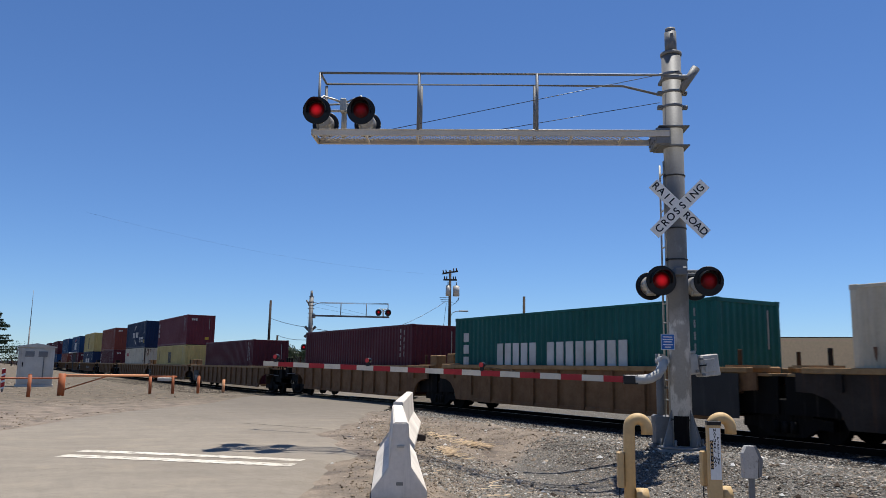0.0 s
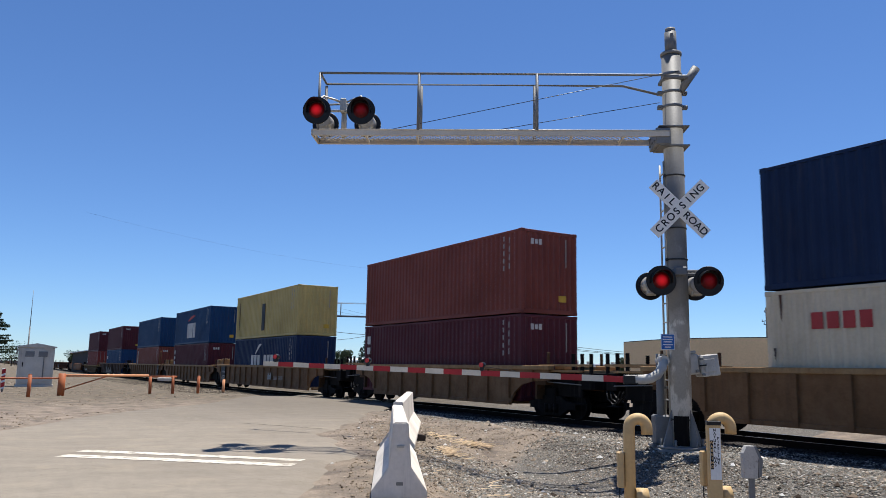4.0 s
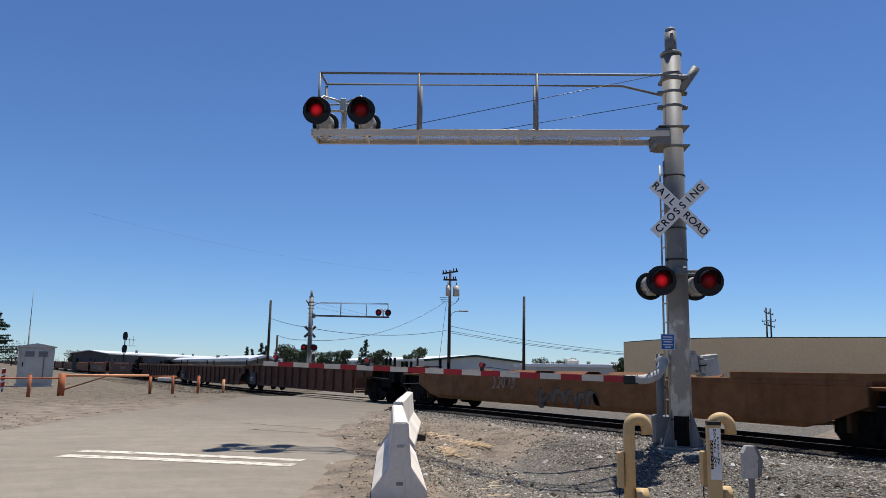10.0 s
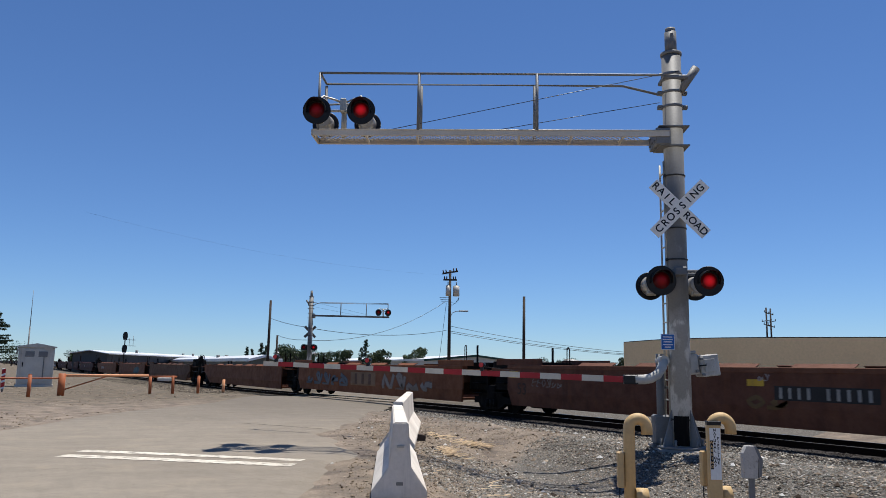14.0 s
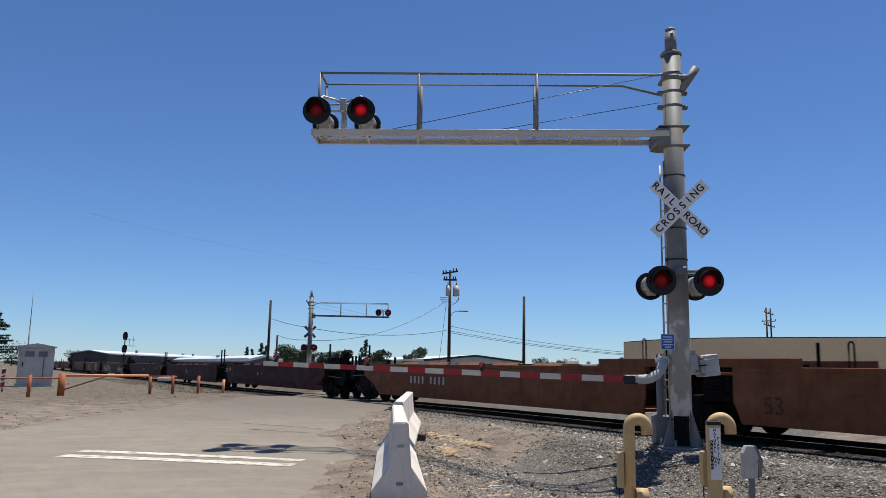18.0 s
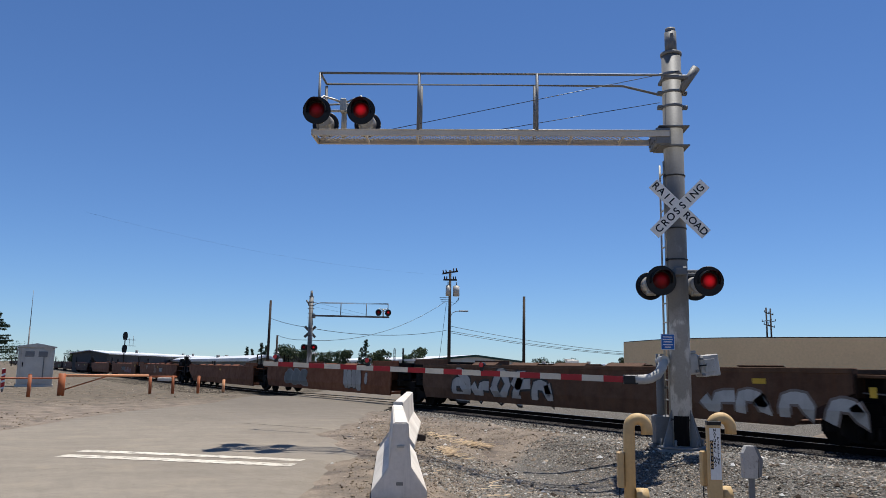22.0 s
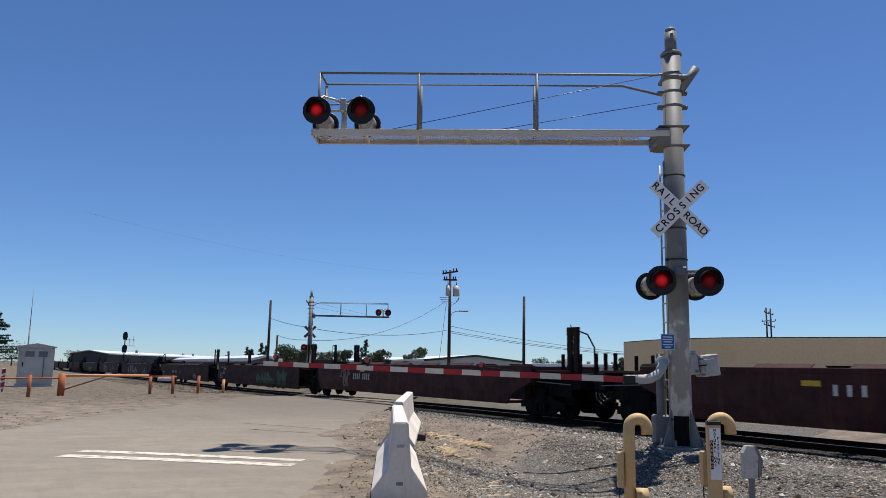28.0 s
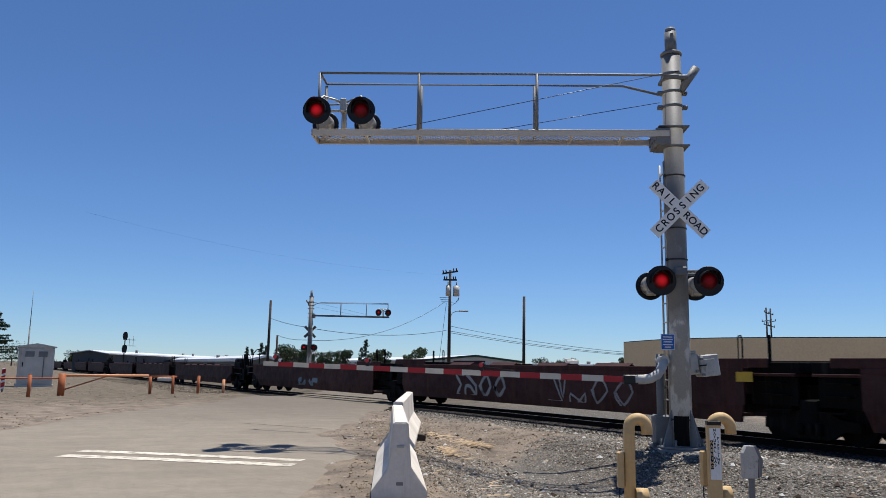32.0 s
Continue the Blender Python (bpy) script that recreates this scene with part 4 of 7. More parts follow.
def tall_frame():
    bm = B()
    bx(bm, -0.25, -0.05, -0.05, 0.05, 1.40, 2.72, cut=0.01)
    bx(bm, 0.05, 0.25, -0.05, 0.05, 1.40, 2.72, cut=0.01)
    bx(bm, -0.26, 0.26, -0.055, 0.055, 2.48, 2.74, cut=0.01)
    rod(bm, (-0.1, 0, 2.74), (-0.12, 0, 2.82), 0.015, n=5)
    return bm


def hand_brake(car, x, gear=True, shift=0.0):
    drop = 0.0 if gear else 0.4
    bm = B()
    prism(bm, [(-0.42, 1.3), (0.0, 1.3), (0.02, 2.0 - drop), (-0.06, 2.28 - drop), (-0.26, 2.28 - drop), (-0.30, 1.95 - drop), (-0.42, 1.85 - drop)], -0.12, 0.12)
    rod(bm, (-0.3, -0.2, 1.45), (-0.3, -0.2, 2.3 - drop), 0.02, n=6)
    prism(bm, [(0.0, 1.3), (0.5, 1.2), (0.5, 1.42), (0.25, 1.5), (0.02, 1.6)], -0.06, 0.06)
    for k in (0.12, 0.28, 0.40):
        rod(bm, (k, -0.16, 1.2), (k - 0.06, -0.16, 1.75 - drop * 0.5), 0.018, n=6)
    o = part("brake_stand", bm, DARK, car, "black brake stand")
    o.matrix_basis = pose(x, -0.95, 0)
    if gear:
        brake_gear(car, x + shift)
    brake_wheel(car, x, 2.14 - drop)


def brake_gear(car, x):
    eq = bx(B(), -2.0, -0.62, -0.35, 0.45, 1.43, 1.82, cut=0.05)
    rod(eq, (-1.9, -0.2, 1.9), (-1.1, -0.2, 1.9), 0.15, n=12)
    bx(eq, -1.05, -0.7, -0.3, 0.1, 1.8, 2.02, cut=0.03)
    rod(eq, (-0.85, 0.2, 1.8), (-0.85, 0.2, 2.05), 0.09, n=10)
    o = part("brake_cylinder", eq, DARK, car)
    o.matrix_basis = pose(x, -0.85, 0)


def brake_wheel(car, x, z):
    wh = B()
    n, r = 24, 0.22
    pipe(wh, [(0.12, r * math.cos(2 * math.pi * k / n), z + r * math.sin(2 * math.pi * k / n)) for k in range(n + 1)], 0.02, 6)
    for k in range(6):
        a = 2 * math.pi * k / 6
        rod(wh, (0.12, 0, z), (0.12, r * math.cos(a), z + r * math.sin(a)), 0.016, n=5)
    rod(wh, (-0.1, 0, z), (0.14, 0, z), 0.07, n=10)
    o = part("brake_wheel", wh, DARK, car, "spoked hand brake wheel")
    o.matrix_basis = pose(x + 0.03, -0.98, 0)


# joints along the train, from its head: position at the clip's start, and the kind of joint behind it
JOINTS = [(9.0, "C"), (-11.2, "A"), (-26.3, "A"), (-44.1, "C"), (-66.6, "A"), (-84.9, "A"), (-106.6, "C"), (-124.9, "C"), (-147.9, "A"), (-166.5, "A"), (-187.7,
          "C"), (-212.0, "C"), (-230.9, "C"), (-254.0, "C"), (-274.8, "A"), (-294.1, "A"), (-315.6, "C"), (-337.3, "A"), (-356.9, "A"), (-378.4, "C"), (-399.6,
          "A"), (-419.0, "A"), (-440.2, "C"), (-461.8, "A"), (-481.9, "A"), (-503.4, "C"), (-524.9, "A"), (-544.1, "A"), (-565.3, "C"), (-586.8, "A"), (-606.8,
          "A"), (-628.9, "C"), (-651.5, "C"), (-673.3, "A"), (-692.7, "A"), (-714.2, "C"), (-736.5, "A"), (-756.1, "A"), (-777.5, "C"), (-798.9, "A"), (-818.4,
          "A"), (-839.8, "C"), (-861.2, "A"), (-880.7, "A"), (-902.1, "C"), (-923.5, "A"), (-943.0, "A"), (-964.5, "C")]
BROWN, TAN, RUST, MAROON = (0.20, 0.113, 0.054), (0.37, 0.24, 0.115), (0.215, 0.083, 0.039), (0.064, 0.02, 0.022)


def car_look(i):
    """Kind, colour and top rail colour of the unit behind joint i."""
    s = JOINTS[i][0]
    if s > 0:
        return "ribbed", (0.024, 0.02, 0.019), TAN, "soot-black"
    if s > -186:
        return "ribbed", BROWN, TAN, "weathered brown"
    if s > -211:
        return "ribbed", (0.088, 0.058, 0.044), (0.15, 0.09, 0.05), "dark dusty brown"
    if s > -230:
        return "ribbed", (0.17, 0.115, 0.06), (0.36, 0.25, 0.11), "faded tan-brown"
    if s > -253:
        return "smooth", (0.25, 0.115, 0.045), (0.22, 0.1, 0.045), "rusty orange-brown"
    if s > -315:
        return "ribbed", (0.12, 0.055, 0.034), (0.2, 0.11, 0.055), "rust-brown"
    if -520 < s <= -502:
        return "smooth", (0.115, 0.062, 0.038), (0.13, 0.075, 0.045), "dusty dark brown"
    if -330 < s <= -315:
        return "smooth", (0.118, 0.048, 0.031), (0.16, 0.07, 0.043), "dark red-brown"
    if -390 < s <= -378:
        return "smooth", (0.15, 0.074, 0.041), (0.16, 0.08, 0.045), "dark rust-brown"
    if s > -440 or -626 < s <= -502:
        return "smooth", RUST, RUST, "rust-brown"
    if -502.5 < s <= -439:
        return "smooth", MAROON, MAROON, "dark maroon"
    return "smooth", (0.052, 0.019, 0.02), (0.052, 0.019, 0.02), "dark brown"


CARS = []


def build_train():
    for i in range(len(JOINTS) - 1):
        (sf, jf), (sr, jr) = JOINTS[i], JOINTS[i + 1]
        kind, col, chord, word = car_look(i)
        car = well_car(kind, sf, sr, jf, jr, col, chord, group_label=word)
        CARS.append((sf, sr, car, kind))
        if jf == "C" and sf < -180 and sf not in (-651.5, -212.0, -254.0, -230.9):
            hand_brake(car, (sf - sr) / 2 - 0.75, sf < -300, 1.1 if sf == -503.4 else 0.0)


build_train()

# ---- markings on the cars ----
PALE, DIMWHITE, YEL_MARK, BLK = (0.62, 0.60, 0.56), (0.38, 0.36, 0.33), (0.62, 0.40, 0.04), (0.018, 0.017, 0.018)
UPRIGHT = Matrix.Rotation(radians(90), 4, "X")


def on_car(s, w=0.0):
    """The car at that place in the train, its own x there, and how far out its near side stands."""
    for sf, sr, car, kind in CARS:
        if sr <= s < sf:
            return car, s - (sf + sr) / 2, -(SIDE + (0.065 if kind == "ribbed" else 0.004))
    return None, 0, 0


def mark_patch(s, z, w, h, colour, lift=0.0):
    car, x, y = on_car(s)
    bm = bx(B(), x - w / 2, x + w / 2, y - 0.005 - lift, y - lift, max(z - h / 2, BOT), min(z + h / 2, TOP - 0.14 if h > 0.4 else TOP))
    return part("painted_panel", bm, MARKPAINT, car, "", colour)


def mark_text(s, z, h, text, colour):
    car, x, y = on_car(s)
    letters("stencil", text, h, MARKPAINT, car, Matrix.Translation((x, y - 0.007, z)) @ UPRIGHT, "painted stencil", colour, 0.001)


def mark_bars(s, z, w, h, n, colour, back=None):
    """Lettering as plain bars, one for each character."""
    car, x, y = on_car(s)
    if back:
        mark_patch(s, z, w * 1.06, h * 1.3, back)
    pitch = w / n
    for k in range(n):
        if n > 6 and k == 4:
            continue
        bm = B()
        x0 = x - w / 2 + pitch * k
        bx(bm, x0 + pitch * 0.26, x0 + pitch * 0.60, y - 0.012, y - 0.005, z - h / 2, z + h / 2)
        part("stencil_bar", bm, MARKPAINT, car, "", colour)


def blob(rnd, cx, cz, rx, rz, n=18):
    ph = [rnd.uniform(0, 6.28) for _ in range(3)]
    am = [rnd.uniform(0.08, 0.22), rnd.uniform(0.05, 0.16), rnd.uniform(0.03, 0.1)]
    out = []
    for k in range(n):
        a = 2 * math.pi * k / n
        r = 1 + am[0] * math.sin(2 * a + ph[0]) + am[1] * math.sin(3 * a + ph[1]) + am[2] * math.sin(5 * a + ph[2])
        out.append((cx + rx * r * math.copysign(abs(math.cos(a)) ** 0.7, math.cos(a)), cz + rz * r * math.copysign(abs(math.sin(a)) ** 0.7, math.sin(a))))
    return out


STROKES = ("0001112011", "001021100111", "100012011121", "000120211000", "2010000111202102", "01101121", "0002202122", "002002122022", "100112211001", "002010210222")


def ribbon(bm, pts, width, y):
    """A flat painted stroke of even width along a bent line."""
    rows = []
    for i, p in enumerate(pts):
        d = (pts[min(i + 1, len(pts) - 1)] - pts[max(i - 1, 0)]).normalized()
        o = Vector((-d.y, d.x)) * width / 2
        rows.append([bm.verts.new((q.x, y, q.y)) for q in (p - o, p + o)])
    for a, c in zip(rows, rows[1:]):
        bm.faces.new((a[0], a[1], c[1], c[0]))
    return bm


def bent(rnd, k, cx, cz, hx, hz):
    """A made-up angular figure, rounded, that fills a box."""
    code = STROKES[k % len(STROKES)]
    raw = [Vector((int(code[i]) - 1.0, int(code[i + 1]) - 1.0)) for i in range(0, len(code) - 1, 2)]
    raw = [Vector((cx + (p.x * 0.85 + p.y * 0.2 + rnd.uniform(-0.15, 0.15)) * hx, cz + (p.y + rnd.uniform(-0.12, 0.12)) * hz)) for p in raw]
    out = [raw[0]]
    for a, m, z in zip(raw, raw[1:], raw[2:]):
        out += [a.lerp(m, 0.6), m.lerp((a + z) / 2, 0.12), m.lerp(z, 0.4)]
    return out + [raw[-1]]


def mark_graffiti(s, z, w, h, n, colour, edge, thick=0.0):
    """Sprayed figures: one outlined stroke figure after another."""
    car, x, y = on_car(s)
    rnd = random.Random(int(-s * 100))
    for k in range(n):
        hx, hz = w / n * 0.44, h * 0.42
        cx, cz = x - w / 2 + w * (k + 0.5) / n, z + rnd.uniform(-0.05, 0.05) * h
        seed, kind = rnd.randrange(9999), rnd.randrange(10)
        wd = thick or 0.5 * min(hx * 1.3, hz * 1.2)
        layers = ((wd, 0.006, colour),) if edge is None else ((wd * 1.45, 0.003, edge), (wd, 0.006, colour))
        for width, lift, col in layers:
            pts = bent(random.Random(seed), kind, cx, cz, hx, hz)
            lim = lambda p: Vector((p.x, min(max(p.y, BOT + 0.12), TOP - 0.16)))
            part("sprayed_paint", ribbon(B(), [lim(p) for p in pts], width, y - lift - 0.0004 * k), MARKPAINT, car, "sprayed graffiti figure", col)


def mark_blobs(s, z, w, h, n, colour, edge, reach=0.5):
    """Sprayed rounded clouds with a rim of another colour."""
    car, x, y = on_car(s)
    rnd = random.Random(int(-s * 100))
    for k in range(n):
        cx = x - w / 2 + w * (k + 0.5) / n
        rx, rz = w / n * reach, h * rnd.uniform(0.34, 0.48)
        for f, lift, col in ((1.07, 0.004 + 0.005 * k, edge), (0.96, 0.0065 + 0.005 * k, colour)):
            bm = B()
            pts = blob(random.Random(k + int(-s * 10)), cx, z, rx * f, rz * f)
            bm.faces.new([bm.verts.new((px, y - lift, min(max(pz, BOT + 0.1), TOP - 0.12))) for px, pz in pts])
            part("sprayed_paint", bm, MARKPAINT, car, "sprayed graffiti cloud", col)


mark_graffiti(-242.5, 0.80, 2.9, 0.85, 5, (0.15, 0.115, 0.085), (0.09, 0.055, 0.035))
mark_graffiti(-245.78, 1.09, 1.38, 0.53, 5, (0.3, 0.24, 0.2), None, 0.06)
mark_graffiti(-581.56, 1.29, 0.85, 0.49, 2, (0.4, 0.3, 0.24), None, 0.06)
mark_graffiti(-668.74, 1.27, 0.77, 0.84, 2, (0.28, 0.2, 0.21), None, 0.05)
mark_patch(-13.05, 0.9, 1.9, 1.02, BLK)
mark_patch(-145.30, 0.96, 1.02, 1.41, BLK)
mark_text(-145.22, 0.64, 0.39, "125T", PALE)
mark_bars(-145.21, 1.05, 0.76, 0.11, 4, PALE)
mark_patch(-63.74, 0.74, 1.43, 0.77, BLK)
mark_text(-63.70, 0.61, 0.39, "125T", PALE)
mark_patch(-82.97, 0.74, 0.72, 0.61, BLK)
mark_text(-82.97, 0.64, 0.35, "125T", PALE)
mark_patch(-273.17, 0.61, 1.31, 0.90, BLK)
mark_text(-273.33, 0.62, 0.35, "125T", PALE)
mark_patch(-292.64, 0.74, 1.53, 0.75, BLK)
mark_text(-292.66, 0.64, 0.32, "125T", PALE)
mark_bars(-224.96, 0.55, 2.33, 0.27, 9, PALE, BLK)
mark_bars(-133.52, 0.84, 1.61, 0.24, 9, DIMWHITE)
mark_graffiti(-135.10, 0.94, 0.73, 0.42, 2, DIMWHITE, BROWN)
mark_graffiti(-200.39, 0.62, 5.88, 1.03, 6, (0.2, 0.18, 0.16), (0.04, 0.035, 0.03))
mark_bars(-324.57, 1.0, 2.24, 0.24, 10, (0.3, 0.29, 0.27), BLK)
mark_graffiti(-326.02, 1.37, 0.3, 0.22, 2, (0.3, 0.26, 0.26), None, 0.03)
mark_graffiti(-325.95, 0.8, 1.2, 0.3, 2, (0.14, 0.085, 0.03), (0.12, 0.07, 0.03))
mark_patch(-323.1, 1.15, 0.3, 0.13, YEL_MARK)
mark_patch(-326.24, 1.21, 0.45, 0.15, YEL_MARK)
mark_graffiti(-333.83, 1.02, 1.54, 0.30, 6, (0.2, 0.17, 0.15), None, 0.03)
mark_graffiti(-351.55, 0.84, 5.40, 0.60, 5, (0.1, 0.12, 0.15), (0.05, 0.045, 0.05))
mark_patch(-347.23, 0.91, 2.65, 0.60, (0.22, 0.13, 0.07))
mark_bars(-347.17, 0.91, 2.20, 0.48, 3, (0.1, 0.05, 0.03))
mark_graffiti(-343.04, 0.80, 4.42, 0.77, 4, (0.24, 0.21, 0.19), (0.12, 0.08, 0.06))
mark_patch(-335.55, 1.25, 0.50, 0.21, YEL_MARK)
mark_text(-335.10, 0.78, 0.53, "53", (0.045, 0.022, 0.016))
mark_blobs(-405.76, 0.83, 3.32, 0.90, 1, (0.032, 0.085, 0.11), (0.1, 0.05, 0.03))
mark_text(-416.53, 0.69, 0.56, "53", (0.06, 0.03, 0.02))
mark_bars(-432.03, 0.94, 2.88, 0.28, 9, PALE)
mark_text(-453.41, 1.00, 0.28, "53", PALE)
mark_text(-452.68, 1.01, 0.22, "A", PALE)
mark_patch(-168.65, 1.13, 0.80, 1.32, BLK)
mark_text(-168.85, 1.05, 0.17, "46", PALE)
mark_text(-168.39, 1.07, 0.17, "53", PALE)
mark_bars(-168.65, 0.81, 0.62, 0.10, 5, DIMWHITE)
mark_text(-460.47, 1.15, 0.36, "125T", PALE)
mark_patch(-459.66, 1.24, 0.30, 0.21, YEL_MARK)
mark_text(-472.88, 1.01, 0.41, "53", PALE)
mark_text(-472.22, 0.96, 0.26, "C", PALE)
mark_text(-492.35, 0.98, 0.37, "53", PALE)
mark_text(-491.67, 0.94, 0.22, "B", PALE)
mark_patch(-485.58, 1.16, 0.44, 0.11, YEL_MARK)
mark_patch(-483.36, 1.21, 0.47, 0.22, YEL_MARK)
mark_text(-485.00, 1.40, 0.15, "40", PALE)
mark_text(-485.01, 1.29, 0.15, "20", PALE)
mark_text(-484.25, 1.40, 0.24, "45", PALE)
mark_text(-483.76, 1.40, 0.23, "48", PALE)
mark_text(-482.99, 1.40, 0.22, "53", PALE)
mark_patch(-482.72, 1.38, 0.16, 0.20, DIMWHITE)
mark_graffiti(-507.5, 0.88, 4.4, 1.05, 4, (0.5, 0.5, 0.48), (0.2, 0.17, 0.15))
mark_graffiti(-518.16, 0.87, 6.09, 1.28, 5, (0.45, 0.44, 0.42), (0.03, 0.03, 0.03))
mark_blobs(-537.7, 0.86, 3.3, 0.98, 3, (0.17, 0.18, 0.175), (0.26, 0.26, 0.25), 0.62)
mark_graffiti(-537.7, 0.84, 2.8, 0.7, 4, (0.34, 0.36, 0.36), None, 0.05)
mark_blobs(-530.25, 0.94, 1.9, 1.15, 4, (0.38, 0.38, 0.36), (0.03, 0.025, 0.025), 0.72)
mark_blobs(-528.75, 0.98, 0.36, 0.6, 1, (0.38, 0.38, 0.36), (0.03, 0.025, 0.025))
mark_graffiti(-530.2, 0.74, 1.6, 0.55, 3, (0.03, 0.025, 0.025), None, 0.035)
mark_patch(-508.00, 1.25, 0.36, 0.12, YEL_MARK)
mark_patch(-505.38, 1.08, 0.15, 0.21, YEL_MARK)
mark_patch(-553.36, 1.26, 0.44, 0.12, YEL_MARK)
mark_bars(-574.46, 1.02, 1.48, 0.32, 5, PALE, BLK)
mark_text(-584.56, 0.77, 0.57, "53", (0.06, 0.03, 0.02))
mark_graffiti(-577.20, 1.11, 1.21, 0.75, 3, (0.36, 0.24, 0.17), (0.2, 0.1, 0.05))
mark_text(-575.76, 1.02, 0.33, "B", (0.04, 0.02, 0.02))
mark_patch(-576.04, 1.27, 0.42, 0.11, YEL_MARK)
mark_bars(-596.46, 0.98, 2.38, 0.36, 3, DIMWHITE, BLK)
mark_graffiti(-593.33, 0.75, 4.32, 0.87, 6, (0.22, 0.08, 0.10), (0.42, 0.36, 0.35))
mark_patch(-588.65, 1.34, 0.49, 0.21, YEL_MARK)
mark_text(-585.67, 1.42, 0.27, "125 T", PALE)
mark_patch(-635.26, 1.20, 0.48, 0.13, YEL_MARK)
mark_patch(-633.13, 1.22, 0.45, 0.12, YEL_MARK)
mark_bars(-634.61, 1.09, 0.64, 0.16, 4, DIMWHITE)
mark_bars(-643.24, 1.10, 0.92, 0.23, 3, PALE)
mark_patch(-644.12, 1.23, 0.45, 0.12, YEL_MARK)
mark_bars(-666.64, 1.00, 1.85, 0.28, 9, PALE)
mark_graffiti(-668.28, 1.05, 0.83, 1.08, 2, (0.2, 0.15, 0.16), (0.1, 0.05, 0.05))
mark_patch(-666.58, 1.27, 0.47, 0.12, YEL_MARK)
mark_graffiti(-679.50, 0.74, 5.50, 0.96, 6, (0.05, 0.12, 0.05), (0.03, 0.03, 0.03))
mark_text(-690.35, 0.77, 0.56, "53", PALE)
mark_patch(-691.41, 1.40, 0.42, 0.36, YEL_MARK)
mark_patch(-689.43, 1.28, 0.49, 0.12, YEL_MARK)
mark_graffiti(-698.32, 0.78, 0.90, 0.81, 1, DIMWHITE, (0.07, 0.03, 0.03))
mark_text(-710.26, 0.72, 0.47, "53", PALE)
mark_bars(-705.84, 0.96, 1.94, 0.24, 9, PALE)
mark_text(-703.60, 0.96, 0.33, "B", PALE)
mark_text(-690.25, 1.39, 0.21, "46", PALE)
mark_text(-689.75, 1.40, 0.20, "45", PALE)
mark_text(-689.02, 1.43, 0.16, "40", PALE)
mark_bars(-689.71, 1.02, 0.51, 0.22, 6, DIMWHITE)
mark_graffiti(-727.23, 0.78, 6.40, 1.09, 6, (0.22, 0.18, 0.18), (0.05, 0.03, 0.03))
mark_graffiti(-720.40, 0.72, 2.29, 0.72, 4, (0.15, 0.135, 0.135), (0.05, 0.03, 0.03))
mark_patch(-712.19, 1.45, 0.48, 0.24, YEL_MARK)
mark_graffiti(-749.02, 0.85, 3.6, 0.9, 4, (0.34, 0.33, 0.32), (0.05, 0.04, 0.04), 0.12)
mark_graffiti(-743.23, 0.85, 3.8, 0.96, 4, (0.30, 0.29, 0.29), None, 0.07)
mark_patch(-737.87, 1.34, 0.46, 0.23, YEL_MARK)
mark_graffiti(-765.45, 0.76, 3.29, 0.89, 2, (0.2, 0.26, 0.3), (0.05, 0.04, 0.04))


def drape_marks():
    """Lay what is painted over the lean of a smooth car's lower side onto it."""
    for sf, sr, car, kind in CARS:
        for ob in [o for o in car.children if sf in LOW_CARS and o.name.split(".")[0] in ("painted_panel", "stencil", "stencil_bar", "sprayed_paint")]:
            ob.matrix_basis = Matrix.Translation((0, 0, LOW_CARS[sf] - 0.06)) @ ob.matrix_basis
        if kind != "smooth":
            continue
        for ob in [o for o in car.children if o.name.split(".")[0] in ("painted_panel", "stencil", "stencil_bar", "sprayed_paint")]:
            bm = B()
            bm.from_mesh(ob.data)
            bm.transform(ob.matrix_basis)
            ob.matrix_basis = Matrix.Identity(4)
            if min(v.co.z for v in bm.verts) < 0.67:
                bmesh.ops.bisect_plane(bm, geom=bm.verts[:] + bm.edges[:] + bm.faces[:], plane_co=(0, 0, 0.68), plane_no=(0, 0, 1))
                for v in bm.verts:
                    if v.co.z < 0.68:
                        v.co.y += (0.68 - v.co.z) * 0.24
            bm.to_mesh(ob.data)
            bm.free()


drape_marks()
L40, W8, HC, STD = 12.192, 2.438, 2.896, 2.591


